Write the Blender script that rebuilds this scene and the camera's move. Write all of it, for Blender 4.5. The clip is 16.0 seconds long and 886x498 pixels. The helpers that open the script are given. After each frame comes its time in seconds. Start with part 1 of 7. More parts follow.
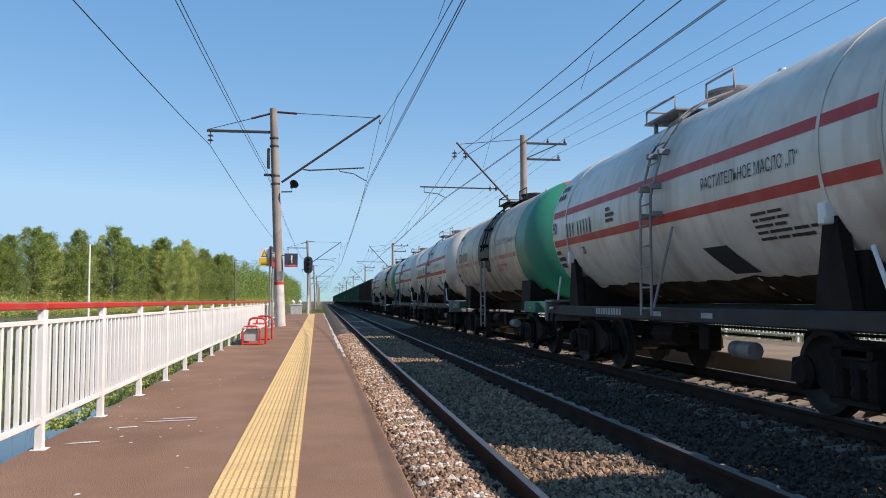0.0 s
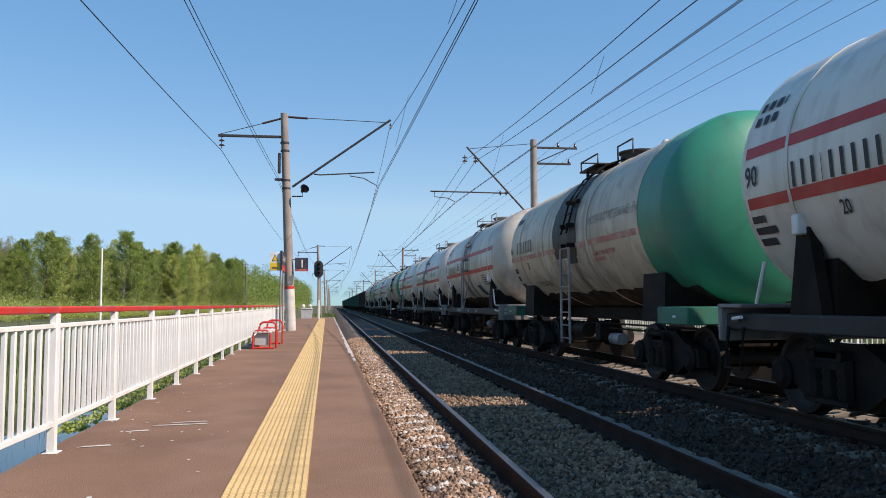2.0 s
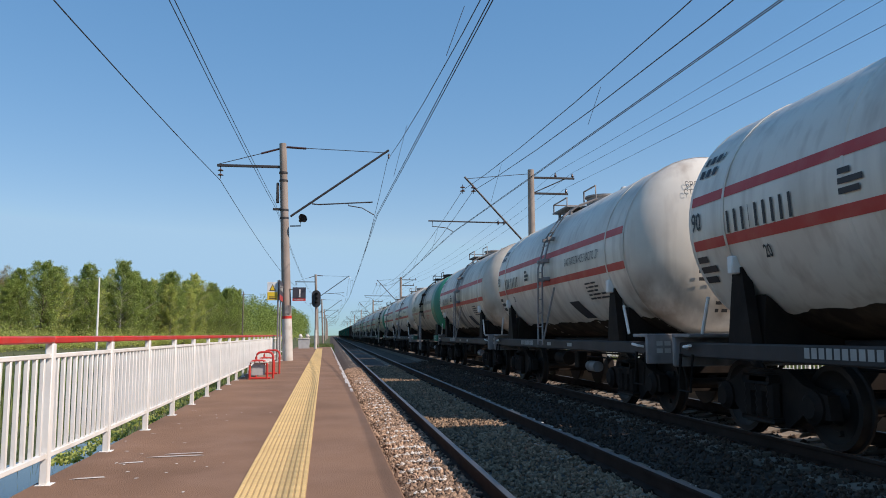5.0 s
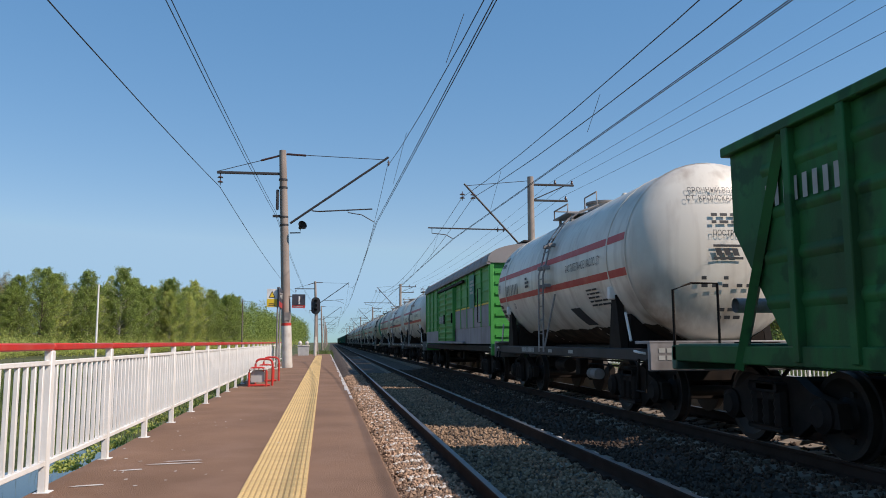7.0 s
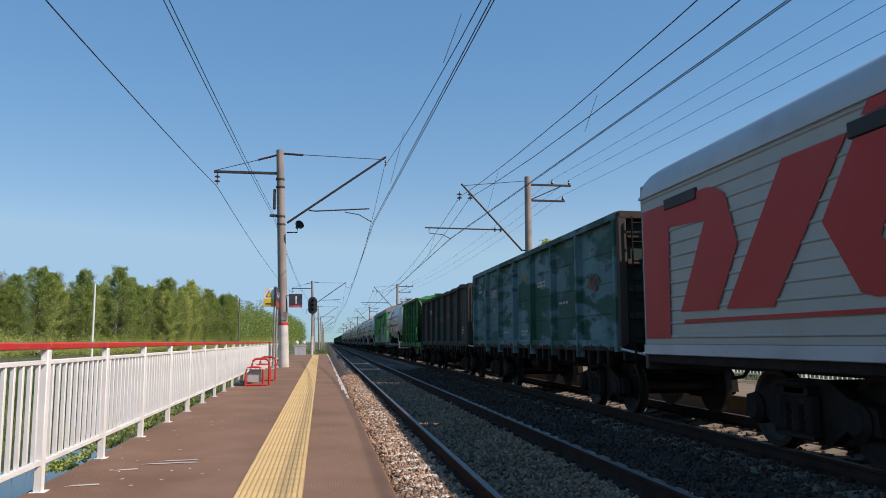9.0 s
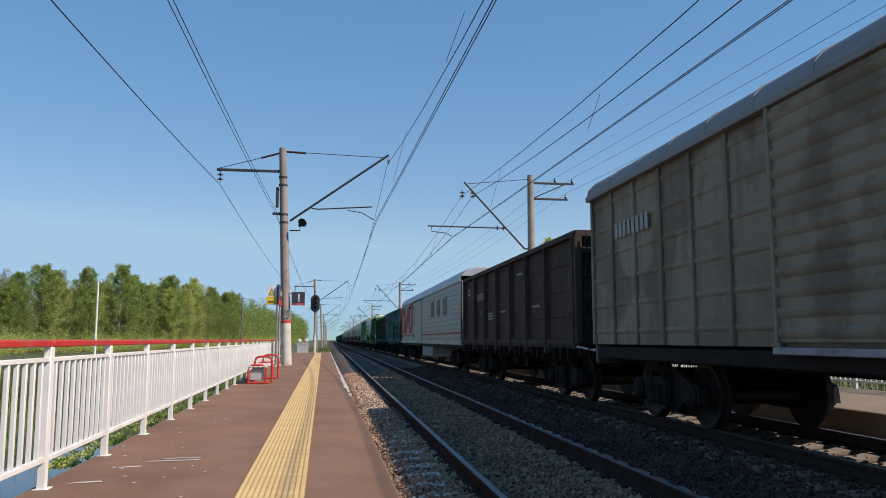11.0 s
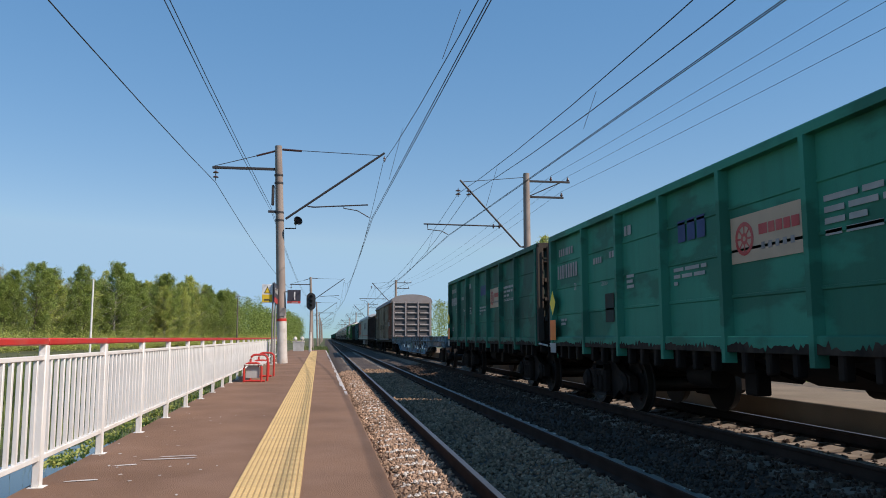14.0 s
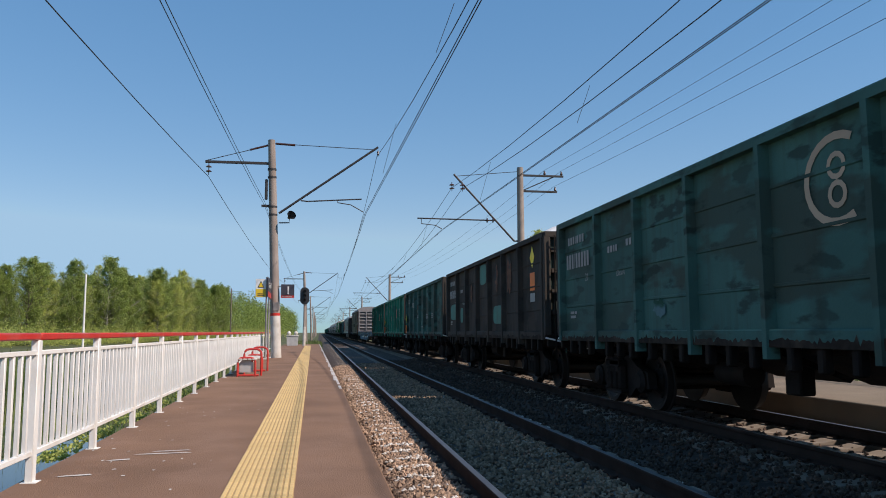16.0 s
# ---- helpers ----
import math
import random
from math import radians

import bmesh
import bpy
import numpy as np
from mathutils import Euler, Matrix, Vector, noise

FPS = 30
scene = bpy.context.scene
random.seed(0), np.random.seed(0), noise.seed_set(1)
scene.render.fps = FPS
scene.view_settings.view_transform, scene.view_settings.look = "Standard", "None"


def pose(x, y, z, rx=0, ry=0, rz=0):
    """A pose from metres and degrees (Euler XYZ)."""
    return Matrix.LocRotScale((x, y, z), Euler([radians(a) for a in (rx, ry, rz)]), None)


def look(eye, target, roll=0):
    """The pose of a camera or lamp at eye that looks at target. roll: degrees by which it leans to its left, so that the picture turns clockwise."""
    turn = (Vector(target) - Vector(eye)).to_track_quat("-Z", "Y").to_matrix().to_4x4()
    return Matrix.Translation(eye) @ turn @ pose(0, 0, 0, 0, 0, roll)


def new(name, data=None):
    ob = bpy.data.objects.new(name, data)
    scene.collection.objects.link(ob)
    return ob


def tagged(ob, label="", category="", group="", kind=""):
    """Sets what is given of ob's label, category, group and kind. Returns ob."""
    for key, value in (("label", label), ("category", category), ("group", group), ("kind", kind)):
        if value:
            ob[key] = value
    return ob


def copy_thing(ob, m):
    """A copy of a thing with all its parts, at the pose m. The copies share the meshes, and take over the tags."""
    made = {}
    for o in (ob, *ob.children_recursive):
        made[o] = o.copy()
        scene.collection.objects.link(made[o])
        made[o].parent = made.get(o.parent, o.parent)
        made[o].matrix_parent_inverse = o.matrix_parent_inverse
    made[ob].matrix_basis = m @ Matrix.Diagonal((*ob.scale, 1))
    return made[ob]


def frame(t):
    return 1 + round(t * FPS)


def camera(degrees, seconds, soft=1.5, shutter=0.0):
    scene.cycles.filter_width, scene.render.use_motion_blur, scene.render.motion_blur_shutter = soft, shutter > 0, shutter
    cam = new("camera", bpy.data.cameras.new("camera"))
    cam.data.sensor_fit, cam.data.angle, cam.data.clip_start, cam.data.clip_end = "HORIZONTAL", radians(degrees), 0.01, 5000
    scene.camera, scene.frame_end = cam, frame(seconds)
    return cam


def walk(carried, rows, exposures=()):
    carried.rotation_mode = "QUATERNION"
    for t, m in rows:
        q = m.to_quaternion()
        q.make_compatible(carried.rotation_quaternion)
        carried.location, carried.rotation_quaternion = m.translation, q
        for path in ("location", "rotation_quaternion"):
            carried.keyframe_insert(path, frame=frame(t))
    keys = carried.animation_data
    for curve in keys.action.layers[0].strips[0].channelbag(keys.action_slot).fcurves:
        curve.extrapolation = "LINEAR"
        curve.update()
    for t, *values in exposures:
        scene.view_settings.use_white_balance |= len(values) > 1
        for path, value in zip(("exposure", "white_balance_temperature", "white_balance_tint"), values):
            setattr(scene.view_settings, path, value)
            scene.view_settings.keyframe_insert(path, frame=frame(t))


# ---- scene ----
cam = camera(60.12, 16.0, soft=0.95)
EYE = (0.0, 0.0, 1.285)
# seconds, yaw to the right, pitch up, roll (degrees)
TURNS = [
    (0, 8.913, 3.820, -0.332), (0.5, 8.668, 3.887, -0.297), (1, 8.441, 3.976, -0.252),
    (1.5, 8.237, 4.079, -0.227), (2, 8.153, 4.154, -0.258), (2.5, 7.905, 4.266, -0.220),
    (3, 7.952, 4.840, -0.172), (3.5, 7.943, 5.500, -0.175), (4, 8.268, 5.941, -0.250),
    (4.8, 8.32, 6.30, -0.25), (5.6, 8.32, 6.55, -0.245),
    (6.5, 8.318, 6.744, -0.245), (7, 8.351, 6.885, -0.245), (7.5, 8.325, 7.003, -0.192),
    (8, 8.426, 6.984, -0.175), (8.5, 8.500, 6.933, -0.160), (9, 8.571, 6.875, -0.157),
    (9.8, 8.50, 6.82, -0.11), (10.7, 8.40, 6.76, -0.05),
    (11.5, 8.342, 6.738, -0.018), (12, 8.341, 6.737, 0.0), (12.5, 8.402, 6.735, -0.001),
    (13, 8.553, 6.684, -0.010), (13.5, 8.584, 6.664, -0.029), (14, 8.681, 6.600, -0.050),
    (14.5, 8.768, 6.536, -0.056), (15, 8.828, 6.529, -0.066), (15.5, 8.955, 6.458, -0.065),
    (16, 9.147, 6.170, -0.151)]
walk(cam, [(t, pose(*EYE, 90 + p, 0, -y) @ pose(0, 0, 0, 0, 0, r)) for t, y, p, r in TURNS],
     exposures=[(t, e + 0.09, 6980, 20) for t, e in ((0, 0.17), (2, 0.15), (3.5, 0.06), (5, -0.03), (7, -0.09), (12, -0.07), (16, -0.1))])

# ---- light ----
SUN_TO = Vector((0.95, -0.57, 1.0)).normalized()
world = bpy.data.worlds.new("world")
scene.world = world
world.use_nodes = True
wn = world.node_tree
sky = wn.nodes.new("ShaderNodeTexSky")
sky.sky_type = "NISHITA"
sky.sun_disc = False
sky.sun_elevation = math.asin(SUN_TO.z)
sky.sun_rotation = math.atan2(SUN_TO.x, SUN_TO.y)
sky.altitude = 1200
sky.air_density, sky.dust_density, sky.ozone_density = 1.1, 0.0, 3.5
soft_sky = wn.nodes.new("ShaderNodeGamma")
soft_sky.inputs[1].default_value = 0.48
deep_sky = wn.nodes.new("ShaderNodeHueSaturation")
deep_sky.inputs["Saturation"].default_value = 1.85
wn.links.new(sky.outputs[0], soft_sky.inputs[0])
wn.links.new(soft_sky.outputs[0], deep_sky.inputs["Color"])
haze = wn.nodes.new("ShaderNodeMix")
haze.data_type, haze.blend_type = "RGBA", "DARKEN"
haze.inputs[0].default_value = 1.0
haze.inputs[7].default_value = (1.05, 1.84, 2.55, 1)
wn.links.new(deep_sky.outputs[0], haze.inputs[6])
wn.links.new(haze.outputs[2], wn.nodes["Background"].inputs[0])
wn.nodes["Background"].inputs[1].default_value = 0.315
sun_data = bpy.data.lights.new("sun", "SUN")
sun_data.energy, sun_data.angle, sun_data.color = 5.0, radians(0.53), (1.0, 0.95, 0.86)
sun = new("sun", sun_data)
sun.matrix_world = look(SUN_TO * 50, (0, 0, 0))


# ---- materials ----
def mat(name, base, rough=0.7, var=0.25, scale=3.0, fine=60.0, dirt=None, dirt_amt=0.0, dirt_scale=1.5,
        streak=0.0, metal=0.0, bump=0.15, rnd=0.0, island=False, spec=0.5, coord="Object", crisp=False, wear=None, flat=None):
    m = bpy.data.materials.new(name)
    m.use_nodes = True
    n, l = m.node_tree.nodes, m.node_tree.links
    b = n["Principled BSDF"]
    b.inputs["Roughness"].default_value = rough
    b.inputs["Metallic"].default_value = metal
    b.inputs["Specular IOR Level"].default_value = spec
    tc = n.new("ShaderNodeTexCoord")
    co = tc.outputs[coord]

    def nz(sc, det, stretch=None):
        t = n.new("ShaderNodeTexNoise")
        t.inputs["Scale"].default_value, t.inputs["Detail"].default_value = sc, det
        if stretch:
            mp = n.new("ShaderNodeMapping")
            mp.inputs["Scale"].default_value = stretch
            l.new(co, mp.inputs[0])
            l.new(mp.outputs[0], t.inputs["Vector"])
        else:
            l.new(co, t.inputs["Vector"])
        return t.outputs[0]

    def ramp(x, lo, hi):
        r = n.new("ShaderNodeMapRange")
        r.inputs[1].default_value, r.inputs[2].default_value = lo, hi
        l.new(x, r.inputs[0])
        return r.outputs[0]

    def mix(f, a, c, mode="MIX"):
        x = n.new("ShaderNodeMix")
        x.data_type, x.blend_type = "RGBA", mode
        for s, v in ((x.inputs[0], f), (x.inputs[6], a), (x.inputs[7], c)):
            if hasattr(v, "is_linked"):
                l.new(v, s)
            else:
                s.default_value = v if isinstance(v, float) else (*v, 1)
        return x.outputs[2]

    big, small = nz(scale, 4), nz(fine, 3)
    lo = tuple(c * (1 - var) for c in base)
    hi = tuple(min(1, c * (1 + var * 0.7)) for c in base)
    col = mix(ramp(big, 0.3, 0.7), lo, hi)
    col = mix(ramp(small, 0.25, 0.75), mix(0.3, col, lo), col)
    if dirt:
        col = mix(mix_amount(n, l, ramp(nz(dirt_scale, 9 if crisp else 6, flat), 0.5 if crisp else 0.48, 0.56 if crisp else 0.72), dirt_amt), col, dirt)
        if streak:
            col = mix(mix_amount(n, l, ramp(nz(1.0, 3, (5, 5, 0.35)), 0.5, 0.78), streak), col, dirt)
    if wear:
        col = mix(mix_amount(n, l, ramp(nz(2.3, 9, flat), 0.56, 0.62), 0.75), col, wear)
        col = mix(mix_amount(n, l, ramp(nz(0.45, 3), 0.42, 0.62), 0.55), col, tuple(0.45 * a + 0.55 * b for a, b in zip(base, wear)))
    if rnd or island:
        if island:
            src = n.new("ShaderNodeNewGeometry").outputs["Random Per Island"]
        else:
            src = n.new("ShaderNodeObjectInfo").outputs["Random"]
        hs = n.new("ShaderNodeHueSaturation")
        mr = n.new("ShaderNodeMapRange")
        mr.inputs[3].default_value, mr.inputs[4].default_value = 1 - rnd, 1 + rnd
        l.new(src, mr.inputs[0])
        l.new(mr.outputs[0], hs.inputs["Value"])
        l.new(col, hs.inputs["Color"])
        col = hs.outputs[0]
    l.new(col, b.inputs["Base Color"])
    if bump:
        bp = n.new("ShaderNodeBump")
        bp.inputs["Strength"].default_value, bp.inputs["Distance"].default_value = bump, 0.01
        l.new(small, bp.inputs["Height"])
        l.new(bp.outputs[0], b.inputs["Normal"])
    return m


def mix_amount(n, l, x, amount):
    t = n.new("ShaderNodeMath")
    t.operation = "MULTIPLY"
    l.new(x, t.inputs[0])
    t.inputs[1].default_value = amount
    return t.outputs[0]


RUST = (0.13, 0.06, 0.03)
GRIME = (0.05, 0.042, 0.035)
M = {
    "asphalt": mat("asphalt", (0.235, 0.140, 0.092), 0.95, 0.2, 0.7, 110, (0.28, 0.175, 0.125), 0.55, 1.6, bump=0.8, spec=0.15, coord="Object"),
    "sand": mat("sandy_asphalt", (0.23, 0.18, 0.13), 0.95, 0.2, 0.8, 90, (0.2, 0.15, 0.11), 0.6, 1.4, bump=0.6, spec=0.15),
    "concrete": mat("concrete", (0.36, 0.33, 0.29), 0.9, 0.2, 1.5, 40, (0.16, 0.13, 0.11), 0.6, 1.2, 0.3, rnd=0.06),
    "pole": mat("pole", (0.33, 0.27, 0.23), 0.9, 0.2, 2, 30, (0.15, 0.11, 0.09), 0.6, 1.0, 0.5),
    "white_paint": mat("white_paint", (0.76, 0.75, 0.71), 0.5, 0.05, 6, 60, (0.4, 0.32, 0.24), 0.35, 3.0, 0.15, rnd=0.05),
    "limewash": mat("limewash", (0.6, 0.57, 0.52), 0.85, 0.12, 3, 40, (0.35, 0.28, 0.22), 0.7, 2.5, 0.3),
    "red_paint": mat("red_paint", (0.55, 0.035, 0.025), 0.45, 0.12, 5, 60, (0.45, 0.2, 0.14), 0.25, 4.0),
    "edge_white": mat("edge_white", (0.55, 0.52, 0.48), 0.85, 0.15, 4, 50, (0.3, 0.2, 0.15), 0.8, 3.0),
    "tile": mat("tactile_yellow", (0.66, 0.47, 0.21), 0.85, 0.25, 2.5, 50, (0.42, 0.28, 0.14), 0.6, 3.0, rnd=0.08),
    "steel_dark": mat("steel_dark", (0.021, 0.017, 0.015), 0.65, 0.4, 3, 40, (0.035, 0.024, 0.017), 0.6, 2.0, 0.4, spec=0.07),
    "wheel": mat("wheel_tread", (0.03, 0.026, 0.023), 0.55, 0.3, 4, 40, metal=0.3, spec=0.2),
    "rail_head": mat("rail_head", (0.2, 0.19, 0.185), 0.5, 0.15, 2, 60, metal=0.9),
    "rail_side": mat("rail_side", (0.045, 0.03, 0.024), 0.85, 0.3, 3, 50, spec=0.05),
    "sleeper": mat("sleeper", (0.27, 0.22, 0.17), 0.9, 0.25, 2, 40, (0.12, 0.09, 0.07), 0.6, 2.0, rnd=0.1),
    "ballast": mat("ballast", (0.06, 0.042, 0.031), 0.95, 0.4, 1.2, 25, (0.16, 0.125, 0.1), 0.6, 9.0, bump=1.0),
    "stone": mat("ballast_stone", (0.34, 0.225, 0.15), 0.9, 0.3, 1.0, 30, island=True, rnd=0.55),
    "stone_grey": mat("ballast_stone_grey", (0.26, 0.17, 0.105), 0.9, 0.3, 1.0, 30, island=True, rnd=0.5),
    # oily, and darkened further: the train's shade is put into this colour
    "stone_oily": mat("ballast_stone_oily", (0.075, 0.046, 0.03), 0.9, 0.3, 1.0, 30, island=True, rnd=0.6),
    "grass": mat("grass_ground", (0.075, 0.095, 0.03), 0.95, 0.5, 0.3, 8, (0.16, 0.12, 0.06), 0.6, 0.15, bump=1.0),
    "blade": mat("grass_blades", (0.09, 0.14, 0.03), 0.8, 0.4, 0.3, 5, (0.2, 0.17, 0.07), 0.6, 0.3, island=True, rnd=0.35),
    "wire": mat("wire", (0.035, 0.03, 0.03), 0.6, 0.1, 3, 30, bump=0),
    "insulator": mat("insulator", (0.07, 0.035, 0.03), 0.25, 0.2, 5, 50),
    "tank_white": mat("tank_white", (0.70, 0.65, 0.56), 0.38, 0.06, 0.7, 40, (0.30, 0.22, 0.16), 0.4, 0.9, 0.5, bump=0.03),
    "tank_cream": mat("tank_cream", (0.60, 0.51, 0.38), 0.45, 0.1, 0.8, 40, (0.24, 0.15, 0.09), 0.6, 0.9, 0.7, bump=0.05, wear=(0.36, 0.27, 0.18)),
    "oil": mat("oil_stain", (0.032, 0.023, 0.017), 0.5, 0.4, 1.5, 30, (0.11, 0.08, 0.055), 0.6, 2.2, 0.6, bump=0.05, spec=0.2),
    "tile_base": mat("tile_grooves", (0.5, 0.34, 0.15), 0.95, 0.3, 2.5, 50, (0.16, 0.1, 0.06), 0.6, 3.0),
    "mark_orange": mat("mark_orange", (0.42, 0.2, 0.03), 0.7, 0.3, 4, 40, (0.1, 0.1, 0.06), 0.8, 6.0, crisp=True),
    "plate_orange": mat("plate_orange", (0.95, 0.2, 0.02), 0.5, 0.08, 4, 40, bump=0),
    "plate_yellow": mat("plate_yellow", (0.95, 0.7, 0.03), 0.5, 0.08, 4, 40, bump=0),
    "smudge": mat("faded_print", (0.26, 0.21, 0.16), 0.6, 0.3, 2.0, 30, (0.5, 0.47, 0.42), 0.8, 3.0, 0.3, bump=0.02),
    "tank_green": mat("tank_green", (0.02, 0.25, 0.15), 0.45, 0.15, 1, 40, (0.06, 0.1, 0.07), 0.5, 1.0, 0.4),
    "orange": mat("faded_orange", (0.42, 0.13, 0.05), 0.6, 0.2, 2, 40, RUST, 0.5, 2.0, 0.4),
    "notice": mat("notice_plate", (0.5, 0.36, 0.24), 0.6, 0.1, 3, 40, bump=0),
    "stripe": mat("stripe_red", (0.50, 0.035, 0.03), 0.5, 0.15, 2, 50, (0.4, 0.15, 0.11), 0.4, 2.0),
    "faded_stripe": mat("stripe_faded", (0.45, 0.17, 0.13), 0.55, 0.2, 2, 50, (0.5, 0.42, 0.33), 0.8, 5.0),
    "frame_grey": mat("frame_grey", (0.05, 0.046, 0.045), 0.6, 0.3, 2, 40, GRIME, 0.7, 1.5, 0.5, spec=0.2),
    "light_grey": mat("light_grey", (0.30, 0.28, 0.27), 0.6, 0.2, 2, 40, GRIME, 0.5, 1.5, 0.5),
    "green_frame": mat("green_frame", (0.02, 0.16, 0.10), 0.6, 0.2, 2, 40, GRIME, 0.8, 1.2, 0.6),
    "sign_white": mat("sign_white", (0.72, 0.72, 0.7), 0.5, 0.05, 4, 40, bump=0),
    "ink": mat("stencil_black", (0.03, 0.03, 0.032), 0.6, 0.2, 5, 40, bump=0),
    "chalk": mat("stencil_white", (0.36, 0.36, 0.33), 0.7, 0.15, 5, 40, bump=0),
    "box_green": mat("box_green", (0.04, 0.30, 0.055), 0.55, 0.12, 0.8, 40, (0.05, 0.13, 0.05), 0.4, 1.2, 0.4),
    "box_grey": mat("box_grey", (0.27, 0.25, 0.27), 0.6, 0.12, 1, 40, (0.12, 0.1, 0.09), 0.5, 1.2, 0.5),
    "hop_green": mat("hop_green", (0.025, 0.15, 0.045), 0.5, 0.18, 0.8, 40, (0.035, 0.06, 0.03), 0.6, 1.0, 0.6, spec=0.12, crisp=True, wear=(0.012, 0.05, 0.02)),
    "gon_green": mat("gon_green", (0.018, 0.18, 0.12), 0.55, 0.2, 0.7, 40, (0.025, 0.055, 0.04), 0.6, 0.9, 0.6, spec=0.12, crisp=True, wear=(0.02, 0.07, 0.05)),
    "gon_dark": mat("gon_dark", (0.036, 0.058, 0.05), 0.7, 0.3, 0.6, 40, (0.06, 0.035, 0.025), 0.8, 0.9, 0.7, spec=0.12, crisp=True, wear=(0.055, 0.035, 0.024)),
    "gon_rust": mat("gon_rust", (0.075, 0.06, 0.048), 0.75, 0.3, 0.7, 40, (0.03, 0.028, 0.025), 0.8, 0.9, 0.7, spec=0.12, crisp=True, wear=(0.05, 0.05, 0.045)),
    "gon_blue": mat("gon_blue", (0.12, 0.23, 0.24), 0.75, 0.25, 0.6, 40, (0.016, 0.075, 0.044), 0.95, 1.0, 0.35, spec=0.12, crisp=True, wear=(0.035, 0.05, 0.045), flat=(1, 0.6, 1.7)),
    "gon_bright": mat("gon_bright", (0.028, 0.25, 0.165), 0.55, 0.15, 0.7, 40, (0.02, 0.10, 0.065), 0.6, 0.9, 0.3, spec=0.12, crisp=True, flat=(1, 0.6, 1.7)),
    "gon_teal": mat("gon_teal", (0.06, 0.165, 0.14), 0.65, 0.3, 0.6, 40, (0.05, 0.06, 0.045), 0.75, 0.9, 0.6, spec=0.12, crisp=True, wear=(0.022, 0.036, 0.03), flat=(1, 0.6, 1.7)),
    "gon_brown": mat("gon_brown", (0.085, 0.05, 0.042), 0.7, 0.25, 0.7, 40, GRIME, 0.7, 0.9, 0.7, spec=0.12, crisp=True, wear=(0.05, 0.028, 0.022)),
    "patch_teal": mat("patch_teal", (0.02, 0.22, 0.17), 0.6, 0.2, 2, 40, GRIME, 0.5, 1.6, 0.4),
    "patch_rust": mat("patch_rust", (0.17, 0.065, 0.03), 0.8, 0.5, 5, 40, (0.025, 0.03, 0.026), 0.95, 4.0, 0.6, crisp=True),
    "mail_grey": mat("mail_grey", (0.35, 0.35, 0.315), 0.5, 0.05, 0.6, 40, (0.3, 0.26, 0.2), 0.3, 0.8, 0.3, bump=0.03),
    "mail_roof": mat("mail_roof", (0.42, 0.44, 0.45), 0.45, 0.1, 0.6, 40, (0.2, 0.2, 0.2), 0.4, 1.0),
    "mail_red": mat("mail_red", (0.46, 0.02, 0.014), 0.6, 0.1, 1, 40, (0.3, 0.05, 0.04), 0.3, 1.0),
    "zinc_roof": mat("zinc_roof", (0.27, 0.25, 0.245), 0.7, 0.2, 1.0, 40, (0.18, 0.13, 0.11), 0.5, 1.0),
    "van_side": mat("van_side", (0.30, 0.25, 0.175), 0.65, 0.18, 0.5, 40, (0.13, 0.085, 0.06), 0.7, 0.6, 0.6, spec=0.15, crisp=True, wear=(0.2, 0.145, 0.095)),
    "van_red": mat("van_red", (0.25, 0.09, 0.055), 0.65, 0.2, 0.7, 40, (0.16, 0.075, 0.05), 0.7, 1.0, 0.6, spec=0.12, crisp=True, wear=(0.3, 0.14, 0.09)),
    "van_end": mat("van_end", (0.075, 0.07, 0.07), 0.6, 0.2, 1, 40, (0.08, 0.06, 0.055), 0.6, 1.2, 0.4),
    "flat_blue": mat("flat_blue", (0.17, 0.29, 0.36), 0.65, 0.3, 0.9, 40, (0.035, 0.032, 0.03), 0.95, 1.5, 0.8, spec=0.12, crisp=True, wear=(0.05, 0.1, 0.13)),
    "dark_face": mat("sign_dark", (0.045, 0.045, 0.06), 0.5, 0.1, 4, 40, bump=0),
    "sign_yellow": mat("sign_yellow", (0.72, 0.48, 0.03), 0.5, 0.08, 4, 40, bump=0),
    "sign_orange": mat("sign_orange", (0.75, 0.16, 0.02), 0.5, 0.08, 4, 40, bump=0),
    "black": mat("black_paint", (0.025, 0.025, 0.028), 0.5, 0.2, 4, 40),
    "dark_blue": mat("faded_blue", (0.03, 0.06, 0.16), 0.7, 0.2, 4, 40, bump=0),
    "bark": mat("bark", (0.16, 0.13, 0.10), 0.95, 0.4, 3, 20, bump=0.6),
    "birch_bark": mat("birch_bark", (0.3, 0.28, 0.24), 0.9, 0.15, 3, 20, (0.05, 0.045, 0.04), 0.8, 4.0),
    "bin_grey": mat("bin_grey", (0.42, 0.42, 0.41), 0.8, 0.15, 4, 40),
    "tarp": mat("load_dark", (0.035, 0.032, 0.03), 0.95, 0.3, 1.0, 20, bump=1.0),
}


